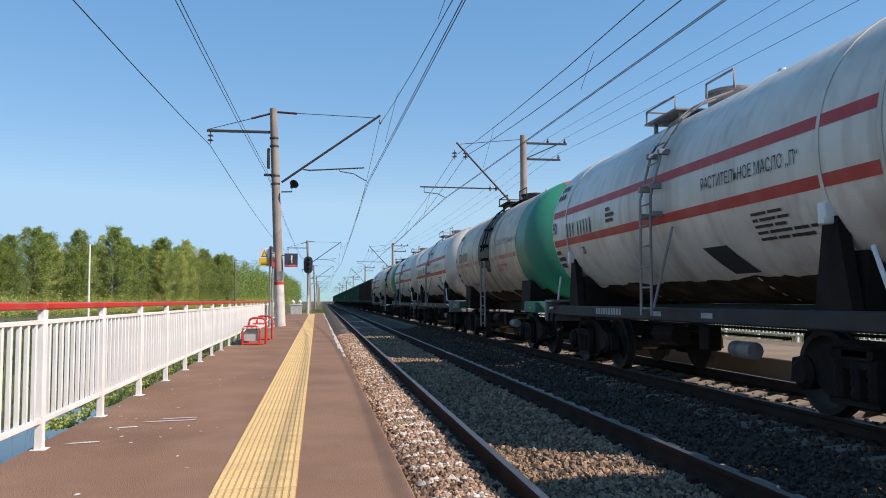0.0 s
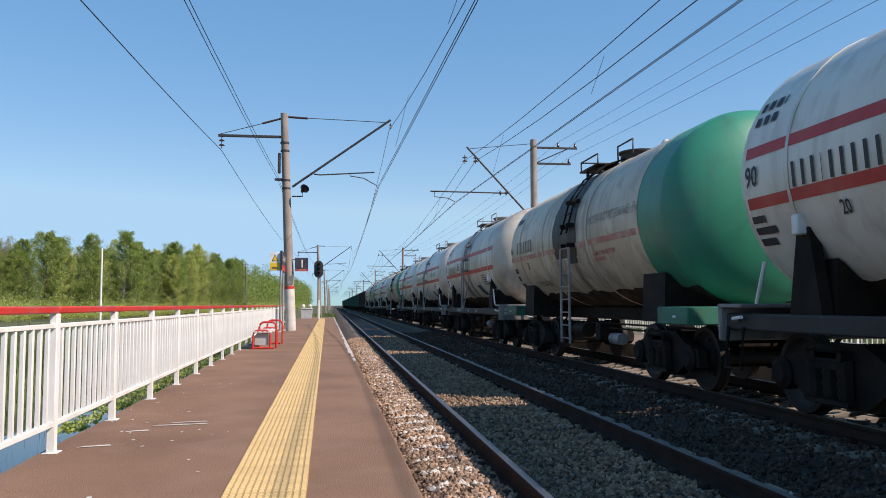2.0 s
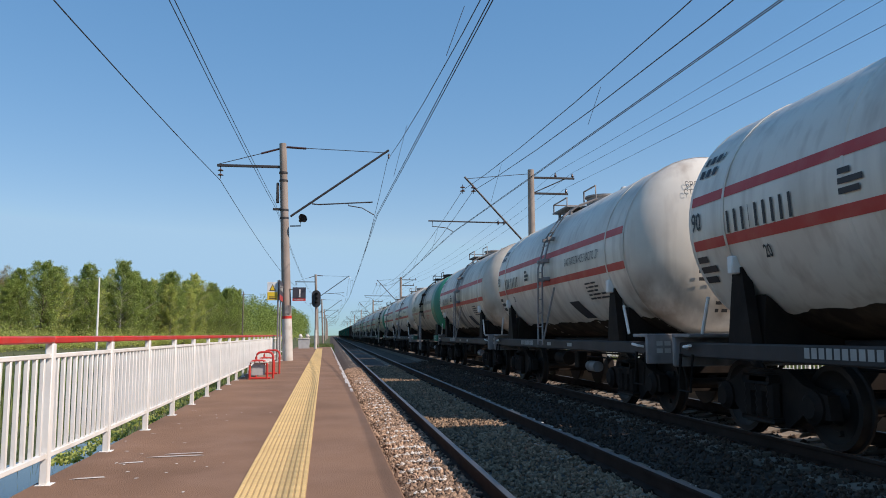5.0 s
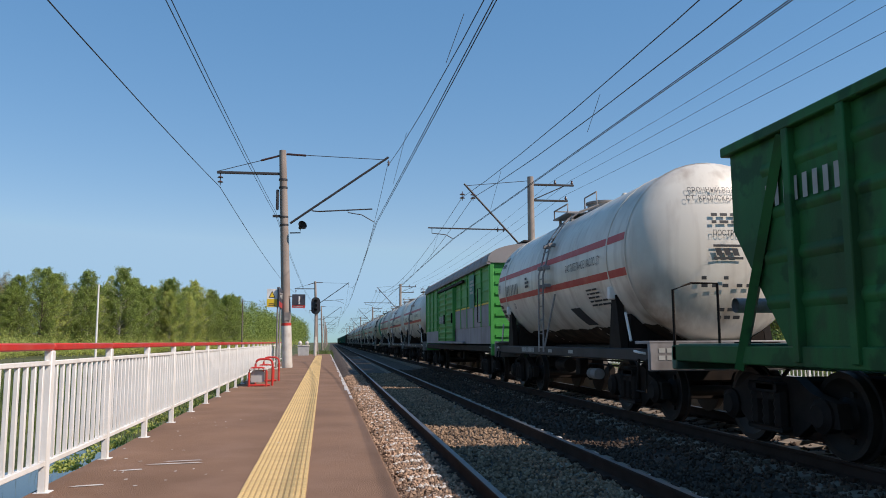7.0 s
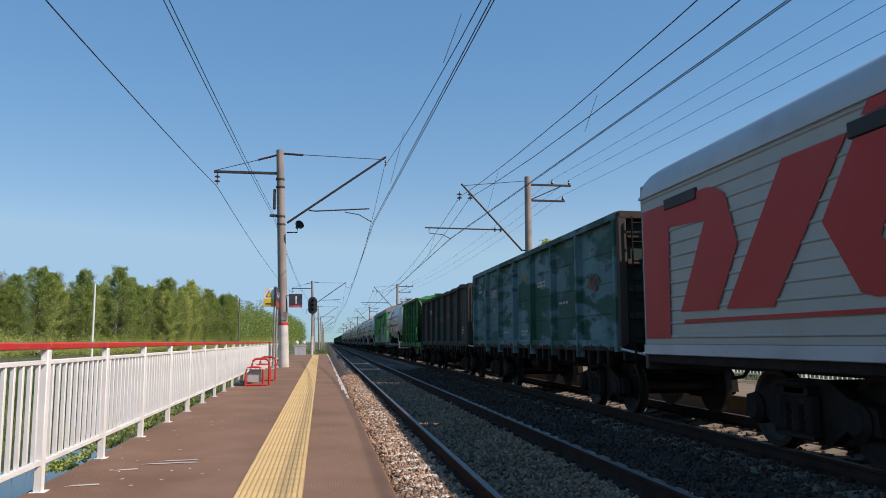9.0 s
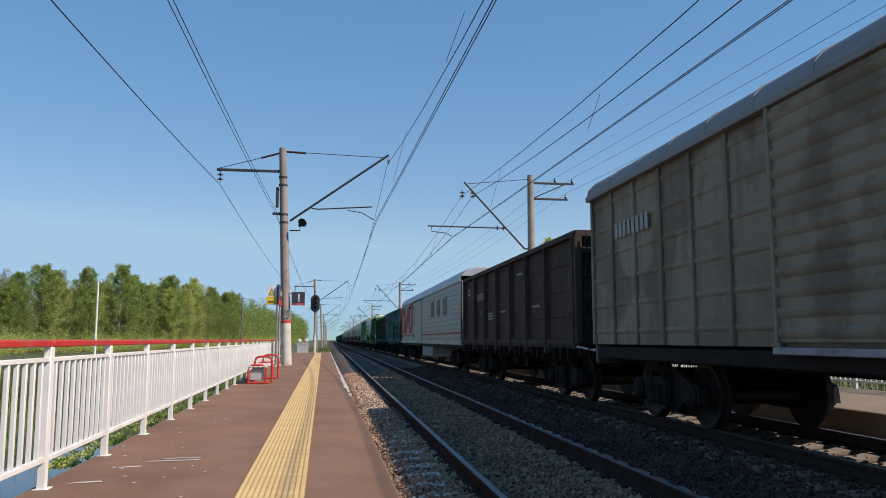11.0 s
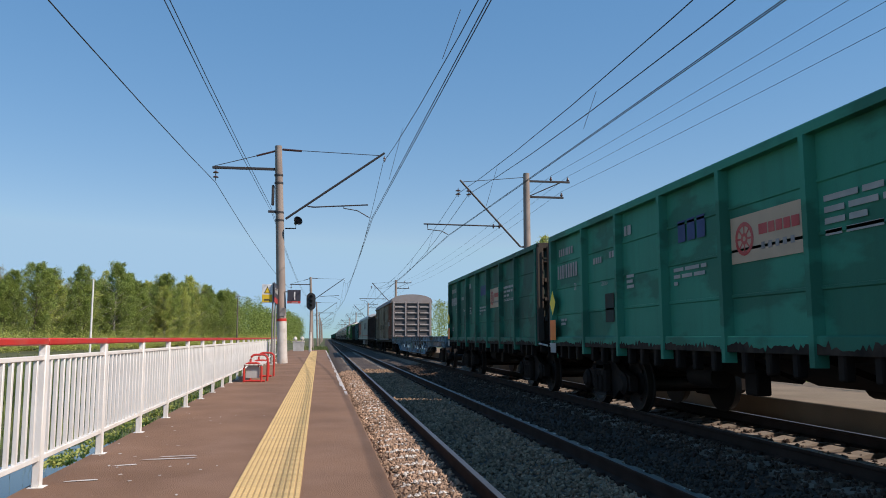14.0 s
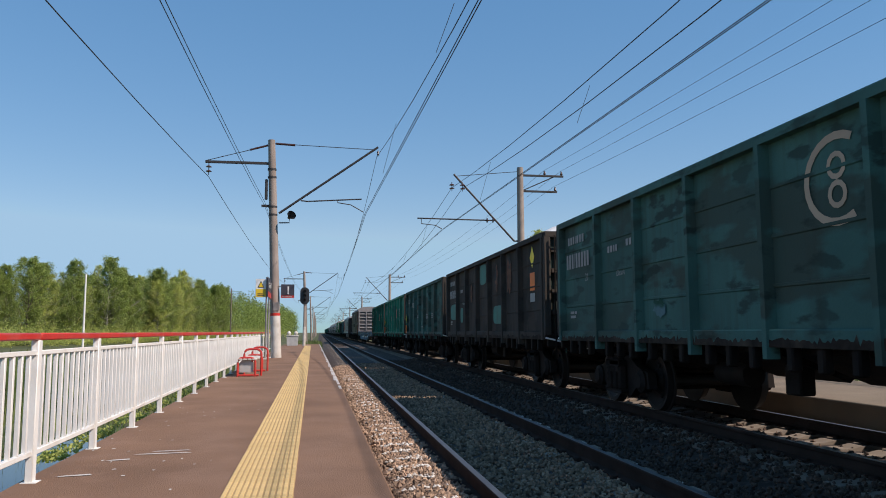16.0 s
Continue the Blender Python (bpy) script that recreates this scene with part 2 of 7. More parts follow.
def spill(m, y0, width, amount, colour, blots=()):
    """Run-off streaks below a hatch at y0, and brown blots given as (x, y, z, radius, amount), on a tank's paint."""
    n, l = m.node_tree.nodes, m.node_tree.links
    b = n["Principled BSDF"]
    col = b.inputs["Base Color"].links[0].from_socket
    co = n.new("ShaderNodeTexCoord").outputs["Object"]

    def calc(op, a, c=None, clamp=False):
        t = n.new("ShaderNodeMath")
        t.operation, t.use_clamp = op, clamp
        for s, v in zip(t.inputs, (a, c)):
            if v is None:
                continue
            if isinstance(v, (int, float)):
                s.default_value = v
            else:
                l.new(v, s)
        return t.outputs[0]

    def noisy(scale, stretch, lo, hi):
        mp, t, r = n.new("ShaderNodeMapping"), n.new("ShaderNodeTexNoise"), n.new("ShaderNodeMapRange")
        mp.inputs["Scale"].default_value = stretch
        t.inputs["Scale"].default_value, t.inputs["Detail"].default_value = scale, 5
        r.inputs[1].default_value, r.inputs[2].default_value = lo, hi
        l.new(co, mp.inputs[0])
        l.new(mp.outputs[0], t.inputs["Vector"])
        l.new(t.outputs[0], r.inputs[0])
        return r.outputs[0]

    def stain(f, base):
        x = n.new("ShaderNodeMix")
        x.data_type = "RGBA"
        l.new(f, x.inputs[0])
        l.new(base, x.inputs[6])
        x.inputs[7].default_value = (*colour, 1)
        return x.outputs[2]

    xyz = n.new("ShaderNodeSeparateXYZ")
    l.new(co, xyz.inputs[0])
    near = calc("SUBTRACT", 1.0, calc("DIVIDE", calc("ABSOLUTE", calc("SUBTRACT", xyz.outputs[1], y0)), width), True)
    runs = calc("MULTIPLY", noisy(1.0, (0.6, 3.4, 0.35), 0.36, 0.66), noisy(1.0, (0.7, 1.2, 0.7), 0.22, 0.5))
    col = stain(calc("MULTIPLY", calc("MULTIPLY", runs, calc("POWER", near, 0.6)), amount, True), col)
    for x, y, z, r, a in blots:
        d = n.new("ShaderNodeVectorMath")
        d.operation = "DISTANCE"
        l.new(co, d.inputs[0])
        d.inputs[1].default_value = (x, y, z)
        f = calc("SUBTRACT", 1.0, calc("DIVIDE", d.outputs["Value"], r), True)
        col = stain(calc("MULTIPLY", calc("MULTIPLY", f, noisy(3.0, (1, 1, 0.5), 0.25, 0.6)), a, True), col)
    l.new(col, b.inputs["Base Color"])
    return m


BLOTS = ((-0.95, -4.9, 1.85, 0.75, 1.4), (-0.2, -5.3, 1.7, 0.6, 0.9), (0.6, -5.1, 1.7, 0.5, 0.6))
spill(M["tank_white"], 0.2, 1.6, 0.62, (0.2, 0.15, 0.11), BLOTS)
M["tank_dirty"] = spill(mat("tank_dirty", (0.66, 0.60, 0.50), 0.42, 0.1, 0.7, 40, (0.30, 0.22, 0.15), 0.6, 0.9, 0.6, bump=0.03),
                        0.1, 3.6, 0.6, (0.2, 0.15, 0.11), BLOTS)
spill(M["tank_dirty"], 0.2, 1.2, 1.7, (0.05, 0.038, 0.03))
spill(M["tank_cream"], 0.0, 2.2, 1.0, (0.10, 0.065, 0.04))
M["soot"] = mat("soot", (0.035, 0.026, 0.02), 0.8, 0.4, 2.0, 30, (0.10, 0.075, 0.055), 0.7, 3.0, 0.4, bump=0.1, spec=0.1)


def leaf_mat(name, col):
    m = mat(name, col, 0.6, 0.3, 0.35, 6, island=True, rnd=0.3, bump=0)
    n, l = m.node_tree.nodes, m.node_tree.links
    b = n["Principled BSDF"]
    src = b.inputs["Base Color"].links[0].from_socket
    tr = n.new("ShaderNodeBsdfTranslucent")
    l.new(src, tr.inputs[0])
    mx = n.new("ShaderNodeMixShader")
    mx.inputs[0].default_value = 0.5
    l.new(b.outputs[0], mx.inputs[1])
    l.new(tr.outputs[0], mx.inputs[2])
    l.new(mx.outputs[0], n["Material Output"].inputs[0])
    return m


LEAF = [leaf_mat("leaf_spring", (0.54, 0.58, 0.16)), leaf_mat("leaf_green", (0.29, 0.37, 0.09)),
        leaf_mat("leaf_olive", (0.36, 0.31, 0.12)), leaf_mat("leaf_yellow", (0.66, 0.56, 0.07))]

wat = bpy.data.materials.new("pond_water")
wat.use_nodes = True
wb = wat.node_tree.nodes["Principled BSDF"]
wb.inputs["Base Color"].default_value = (0.02, 0.03, 0.035, 1)
wb.inputs["Roughness"].default_value = 0.06
wz = wat.node_tree.nodes.new("ShaderNodeTexNoise")
wz.inputs["Scale"].default_value = 4.0
wp = wat.node_tree.nodes.new("ShaderNodeBump")
wp.inputs["Strength"].default_value = 0.12
wat.node_tree.links.new(wz.outputs[0], wp.inputs["Height"])
wat.node_tree.links.new(wp.outputs[0], wb.inputs["Normal"])
M["water"] = wat


# ---- mesh builder ----
class Geo:
    """Collects verts and faces; finish() makes the mesh."""

    def __init__(self):
        self.v, self.f = [], []

    def add(self, verts, faces):
        k = len(self.v)
        self.v += [tuple(p) for p in verts]
        self.f += [tuple(i + k for i in f) for f in faces]
        return self

    def box(self, x0, x1, y0, y1, z0, z1, c=0.008):
        c = min(c, 0.3 * min(abs(x1 - x0), abs(y1 - y0), abs(z1 - z0)))
        vs, idx = [], {}
        X, Y, Z = (x0, x1), (y0, y1), (z0, z1)
        for i in (0, 1):
            for j in (0, 1):
                for k in (0, 1):
                    sx, sy, sz = (1 - 2 * i), (1 - 2 * j), (1 - 2 * k)
                    for a, off in (("x", (0, sy * c, sz * c)), ("y", (sx * c, 0, sz * c)), ("z", (sx * c, sy * c, 0))):
                        idx[(i, j, k, a)] = len(vs)
                        vs.append((X[i] + off[0], Y[j] + off[1], Z[k] + off[2]))
        I = lambda i, j, k, a: idx[(i, j, k, a)]
        fs = []
        for s in (0, 1):
            fs.append([I(s, 0, 0, "x"), I(s, 1, 0, "x"), I(s, 1, 1, "x"), I(s, 0, 1, "x")][::1 if s else -1])
            fs.append([I(0, s, 0, "y"), I(1, s, 0, "y"), I(1, s, 1, "y"), I(0, s, 1, "y")][::-1 if s else 1])
            fs.append([I(0, 0, s, "z"), I(1, 0, s, "z"), I(1, 1, s, "z"), I(0, 1, s, "z")][::1 if s else -1])
        for a in (0, 1):
            for b in (0, 1):
                fs.append([I(a, b, 0, "x"), I(a, b, 1, "x"), I(a, b, 1, "y"), I(a, b, 0, "y")])
                fs.append([I(a, 0, b, "x"), I(a, 1, b, "x"), I(a, 1, b, "z"), I(a, 0, b, "z")])
                fs.append([I(0, a, b, "y"), I(1, a, b, "y"), I(1, a, b, "z"), I(0, a, b, "z")])
        for i in (0, 1):
            for j in (0, 1):
                for k in (0, 1):
                    fs.append([I(i, j, k, "x"), I(i, j, k, "y"), I(i, j, k, "z")])
        return self.add(vs, fs)

    def tube(self, pts, r, n=8, r1=None, cap=True):
        pts = [Vector(p) for p in pts]
        m = len(pts)
        vs = []
        for i, p in enumerate(pts):
            d = (pts[min(i + 1, m - 1)] - pts[max(i - 1, 0)]).normalized()
            u = d.cross(Vector((0, 0, 1)) if abs(d.z) < 0.9 else Vector((1, 0, 0))).normalized()
            w = d.cross(u)
            rr = r if r1 is None else r + (r1 - r) * i / max(m - 1, 1)
            vs += [p + (u * math.cos(a) + w * math.sin(a)) * rr for a in (2 * math.pi * k / n for k in range(n))]
        fs = [(i * n + k, i * n + (k + 1) % n, (i + 1) * n + (k + 1) % n, (i + 1) * n + k) for i in range(m - 1) for k in range(n)]
        if cap:
            fs += [tuple(range(n))[::-1], tuple((m - 1) * n + k for k in range(n))]
        return self.add(vs, fs)

    def prism(self, poly, axis, a, b):
        """Polygon in the plane across the axis, pushed from a to b. x: (y, z), y: (x, z), z: (x, y)."""
        put = {"x": lambda p, s: (s, p[0], p[1]), "y": lambda p, s: (p[0], s, p[1]), "z": lambda p, s: (p[0], p[1], s)}[axis]
        n = len(poly)
        vs = [put(p, a) for p in poly] + [put(p, b) for p in poly]
        fs = [tuple(range(n)), tuple(range(2 * n - 1, n - 1, -1))]
        fs += [(i, n + i, n + (i + 1) % n, (i + 1) % n) for i in range(n)]
        return self.add(vs, fs)

    def lathe(self, prof, n=32, centre=(0, 0, 0), axis="y", a0=0.0, a1=2 * math.pi):
        """prof: (along, radius) pairs."""
        closed = abs(a1 - a0 - 2 * math.pi) < 1e-6
        k = n if closed else n + 1
        vs = []
        for s, r in prof:
            for i in range(k):
                a = a0 + (a1 - a0) * i / n
                c, d = r * math.cos(a), r * math.sin(a)
                p = {"y": (c, s, d), "x": (s, c, d), "z": (c, d, s)}[axis]
                vs.append((p[0] + centre[0], p[1] + centre[1], p[2] + centre[2]))
        m = len(prof)
        fs = [(j * k + i, j * k + (i + 1) % k, (j + 1) * k + (i + 1) % k, (j + 1) * k + i)
              for j in range(m - 1) for i in range(n)]
        return self.add(vs, fs)

    def finish(self, name, material, smooth=True, fix=True):
        me = bpy.data.meshes.new(name)
        me.from_pydata(self.v, [], self.f)
        if fix:
            bm = bmesh.new()
            bm.from_mesh(me)
            bmesh.ops.recalc_face_normals(bm, faces=bm.faces)
            bm.to_mesh(me)
            bm.free()
        if smooth:
            me.polygons.foreach_set("use_smooth", [True] * len(me.polygons))
            me.set_sharp_from_angle(angle=radians(38))
        me.materials.append(material)
        return me


def part(name, geo, material, parent=None, label="", at=None, smooth=True, fix=True):
    me = geo.finish(name, material, smooth, fix) if isinstance(geo, Geo) else geo
    ob = new(name, me)
    if parent:
        ob.parent = parent
    if at:
        ob.location = at
    return tagged(ob, label) if label else ob


def thing(name, label, category, group="", kind="", geo=None, material=None, at=(0, 0, 0), smooth=True, fix=True):
    ob = new(name, geo.finish(name, material, smooth, fix) if geo else None)
    ob.location = at
    return tagged(ob, label, category, group, kind)


def text_mesh(body, size, material, squeeze=1.0, bold=0.0):
    """Flat letters, origin at the left of the baseline, x to the right, y up."""
    cu = bpy.data.curves.new("letters", "FONT")
    cu.body, cu.size, cu.offset, cu.resolution_u = body, size, bold, 2
    ob = bpy.data.objects.new("letters", cu)
    scene.collection.objects.link(ob)
    me = bpy.data.meshes.new_from_object(ob.evaluated_get(bpy.context.evaluated_depsgraph_get()))
    bpy.data.objects.remove(ob)
    bpy.data.curves.remove(cu)
    for v in me.vertices:
        v.co.x *= squeeze
    me.materials.clear()
    me.materials.append(material)
    return me


def bars(widths, h, gap, material, rows=1, leading=1.6):
    """Stand-ins for small print: flat bars, origin at the left of the baseline."""
    g = Geo()
    for r in range(rows):
        x = 0.0
        for w in widths[r % len(widths)] if isinstance(widths[0], (list, tuple)) else widths:
            y = -r * h * leading
            g.add([(x, y, 0), (x + w, y, 0), (x + w, y + h, 0), (x, y + h, 0)], [(0, 1, 2, 3)])
            x += w + gap
    return g.finish("print", material, False, False)


def bend(me, place):
    for v in me.vertices:
        v.co = place(v.co.x, v.co.y)
    return me


# ---- ground ----
TRACK = (2.23, 6.3)          # centre lines, rail tops at z = 0
PLAT_Z = 0.2


def sheet(name, x0, x1, y0, y1, z, nx, ny, wob, material, label, category, hz=None):
    g = Geo()
    for j in range(ny + 1):
        for i in range(nx + 1):
            x, y = x0 + (x1 - x0) * i / nx, y0 + (y1 - y0) * j / ny
            zz = z + (hz(x, y) if hz else 0) + wob * noise.noise((x * 0.35, y * 0.35, 3.1))
            g.v.append((x, y, zz))
    g.f = [(j * (nx + 1) + i, j * (nx + 1) + i + 1, (j + 1) * (nx + 1) + i + 1, (j + 1) * (nx + 1) + i) for j in range(ny) for i in range(nx)]
    return thing(name, label, category, kind="structure", geo=g, material=material, fix=False)


def lie(x, y):
    """The ground's height: a ditch with a pond beside the platform, level land beyond."""
    if x > -2.2:
        return 0.0
    d = -2.2 - x
    dip = -0.75 * min(1, d / 0.35) * (1 if d < 5 else max(0.25, 1 - (d - 5) / 5))
    if y > 24:
        dip *= max(0.45, 1 - (y - 24) / 18)
    return dip


def ground():
    g = Geo()
    xs = [-1800, -600, -250, -120, -70, -45, -30, -22, -16] + [-12 + 0.8 * i for i in range(13)] + [-2.3, 0.5, 4, 8, 12, 16, 24, 35, 60, 120, 300, 900, 1800]
    ys = [-300, -60, -20, -8] + [2 * i for i in range(31)] + [70, 85, 110, 150, 220, 400, 900, 2500]
    for y in ys:
        for x in xs:
            g.v.append((x, y, -0.62 + lie(x, y) + (0.12 * noise.noise((x * 0.4, y * 0.4, 1)) if -40 < x < -2.6 else 0)))
    n = len(xs)
    g.f = [(j * n + i, j * n + i + 1, (j + 1) * n + i + 1, (j + 1) * n + i) for j in range(len(ys) - 1) for i in range(n - 1)]
    thing("ground", "grassy level ground with dry patches", "ground", kind="structure", geo=g, material=M["grass"], fix=False)
    w = Geo().add([(-11, -16, 0), (-2.1, -16, 0), (-2.1, 12, 0), (-2.6, 15.5, 0), (-5, 19, 0), (-11, 20, 0)], [(0, 1, 2, 3, 4)])
    thing("water", "still ditch water reflecting the blue sky", "water", kind="structure", geo=w, material=M["water"], at=(0, 0, -1.0), fix=False)


def strip_x(y, near, far):
    return near + (far - near) * (y / 64.0)


def platform_edge(y):
    return 0.54 - 0.0055 * y if y < 20 else 0.43 - 0.007 * (y - 20)


def platform():
    g = Geo()
    ys = [-20, -14] + [-8 + 0.6 * i for i in range(60)] + [28 + 2 * i for i in range(22)]
    n = 0
    for y in ys:
        e, f = platform_edge(max(y, 0)), -2.14 - 0.0145 * max(y - 6.3, 0) + 0.03 * noise.noise((0.7 * y, 0, 0))
        g.v += [(e, y, -0.6), (e, y, PLAT_Z - 0.015), (e - 0.015, y, PLAT_Z), (f, y, PLAT_Z), (f, y, -1.3)]
        n += 1
    for j in range(n - 1):
        g.f += [(j * 5 + i, j * 5 + i + 1, (j + 1) * 5 + i + 1, (j + 1) * 5 + i) for i in range(4)]
    g.f += [(0, 1, 2, 3, 4), tuple((n - 1) * 5 + i for i in (4, 3, 2, 1, 0))]
    p = thing("platform", "low platform of worn reddish brown asphalt", "platform", kind="structure", geo=g, material=M["asphalt"])
    # worn white edge line, in chipped lengths
    rnd = random.Random(4)
    y = 15.0
    e = Geo()
    while y < 68:
        l = rnd.uniform(0.5, 2.2)
        w = rnd.uniform(0.05, 0.1)
        x0, x1 = platform_edge(y) - 0.01, platform_edge(y + l) - 0.01
        e.add([(x0 - w, y, PLAT_Z + 0.004), (x0, y, PLAT_Z + 0.004), (x1, y + l, PLAT_Z + 0.004), (x1 - w * 0.9, y + l, PLAT_Z + 0.004)], [(0, 1, 2, 3)])
        y += l + rnd.choice((0.0, 0.0, 0.1, 0.4))
    part("edge_line", e, M["edge_white"], p, "chipped white edge line", smooth=False, fix=False)
    # paint splashes by the fence
    s = Geo()
    for _ in range(34):
        px, py = rnd.uniform(-2.2, -1.2) + (rnd.random() < 0.2) * 0.7, rnd.uniform(4, 12) ** 1.0
        k, a, b = rnd.randint(5, 8), rnd.uniform(0.006, 0.02), rnd.uniform(0.006, 0.035)
        s.add([(px + a * math.cos(2 * math.pi * i / k) * rnd.uniform(0.6, 1.3), py + b * math.sin(2 * math.pi * i / k) * rnd.uniform(0.6, 1.3), PLAT_Z + 0.004) for i in range(k)], [tuple(range(k))])
    for px, py, l in ((-1.62, 7.3, 0.5), (-1.5, 7.45, 0.35), (-1.78, 7.0, 0.2), (-1.95, 6.3, 0.25)):
        s.add([(px, py, PLAT_Z + 0.005), (px + l, py + 0.05, PLAT_Z + 0.005), (px + l * 0.9, py + 0.1, PLAT_Z + 0.005), (px + 0.05, py + 0.06, PLAT_Z + 0.005)], [(0, 1, 2, 3)])
    part("paint_spots", s, M["edge_white"], p, "spilled white paint spots", smooth=False, fix=False)
    # tactile strip
    tile = Geo().box(-0.24, 0.24, -0.122, 0.122, -0.02, 0.004, 0.004)
    for i in range(12):
        x = -0.22 + 0.04 * i
        for y0, y1 in ((-0.118, -0.075), (-0.056, -0.012), (0.007, 0.051), (0.07, 0.114)):
            tile.add([(x - 0.014, y0, 0.003), (x + 0.014, y0, 0.003), (x + 0.014, y1, 0.003), (x - 0.014, y1, 0.003),
                      (x - 0.011, y0 + 0.006, 0.011), (x + 0.011, y0 + 0.006, 0.011), (x + 0.011, y1 - 0.006, 0.011), (x - 0.011, y1 - 0.006, 0.011)],
                     [(4, 5, 6, 7), (0, 1, 5, 4), (1, 2, 6, 5), (2, 3, 7, 6), (3, 0, 4, 7)])
    me = tile.finish("tactile_tile", M["tile"], False)
    me.materials.append(M["tile_base"])
    for f in me.polygons:
        f.material_index = 1 if f.center.z < 0.006 else 0
    y = -8.0
    while y < 63:
        ob = part("tactile_tile", me, None, p)
        ob.location = (-0.39 - 0.0085 * (y - 5), y, PLAT_Z + rnd.uniform(-0.003, 0.003))
        ob.rotation_euler = (0, 0, 0.0085 + rnd.uniform(-0.004, 0.004))
        y += 0.25
    # the far side platform
    q = Geo()
    q.box(8.05, 11.6, -30, 120, -0.6, PLAT_Z, 0.02)
    thing("platform", "low platform of sandy worn asphalt across the tracks", "platform", kind="structure", geo=q, material=M["sand"])


def rail_profile():
    return [(-0.075, -0.18), (0.075, -0.18), (0.075, -0.165), (0.012, -0.145), (0.01, -0.05), (0.036, -0.038), (0.036, -0.012),
            (0.028, -0.004), (-0.028, -0.004), (-0.036, -0.012), (-0.036, -0.038), (-0.01, -0.05), (-0.012, -0.145), (-0.075, -0.165)]


def tracks():
    rnd = random.Random(8)
    sl = Geo()
    sl.prism([(-1.35, -0.36), (1.35, -0.36), (1.35, -0.20), (0.95, -0.185), (0.55, -0.185), (0.4, -0.215), (-0.4, -0.215), (-0.55, -0.185), (-0.95, -0.185), (-1.35, -0.20)], "y", -0.14, 0.14)
    sme = sl.finish("sleeper", M["sleeper"], False)
    for k, xc in enumerate(TRACK):
        t = thing("track", "ballasted railway track with steel rails on concrete sleepers", "railway track", kind="structure")
        for s in (-1, 1):
            g = Geo().prism([(xc + s * 0.797 + a, b) for a, b in rail_profile()], "y", -60, 900)
            part("rail", g, M["rail_side"], t, "rusty steel rail")
            h = Geo().box(xc + s * 0.797 - 0.03, xc + s * 0.797 + 0.03, -60, 900, -0.004, 0.0, 0.001)
            part("rail_head", h, M["rail_head"], t, "polished running surface")
        y = 1.5 - 0.545 * 20
        far = Geo()
        while y < 330:
            if y < 80:
                ob = part("sleeper", sme, None, t)
                ob.location = (xc, y, rnd.uniform(-0.006, 0.006))
                ob.rotation_euler = (0, 0, rnd.uniform(-0.01, 0.01))
            else:
                far.add([(xc - 1.35, y - .14, -.2), (xc + 1.35, y - .14, -.2), (xc + 1.35, y + .14, -.2), (xc - 1.35, y + .14, -.2)], [(0, 1, 2, 3)])
            y += 0.545
        ob = part("far_sleepers", far, M["sleeper"], t, smooth=False, fix=False)
        tagged(ob, kind="stuff")
        clips = Geo()
        y = 1.5
        while y < 30:
            for s in (-1, 1):
                for d in (-0.1, 0.1):
                    x = xc + s * 0.797 + d
                    clips.box(x - 0.035, x + 0.035, y - 0.05, y + 0.05, -0.19, -0.14, 0.01)
            y += 0.545
        tagged(part("rail_clips", clips, M["rail_side"], t), kind="stuff")
    # ballast bed with shoulders
    prof = [(-0.2, -0.62), (0.5, -0.36), (0.72, -0.23), (0.95, -0.185), (1.3, -0.19), (1.5, -0.2), (2.95, -0.2), (3.1, -0.22), (3.75, -0.28), (4.25, -0.34), (4.75, -0.27), (5.4, -0.235), (7.2, -0.235), (7.8, -0.3), (8.2, -0.6)]
    g = Geo()
    ys = [-40, -10] + [0.5 * i for i in range(90)] + [50, 60, 80, 120, 200, 400, 900]
    for y in ys:
        for x, z in prof:
            g.v.append((x, y, z + (0.03 * noise.noise((x * 2, y * 1.5, 0)) if 0 < y < 45 else 0)))
    n = len(prof)
    g.f = [(j * n + i, j * n + i + 1, (j + 1) * n + i + 1, (j + 1) * n + i) for j in range(len(ys) - 1) for i in range(n - 1)]
    thing("ballast_bed", "reddish brown crushed stone ballast bed", "ballast", kind="structure", geo=g, material=M["ballast"], fix=False)


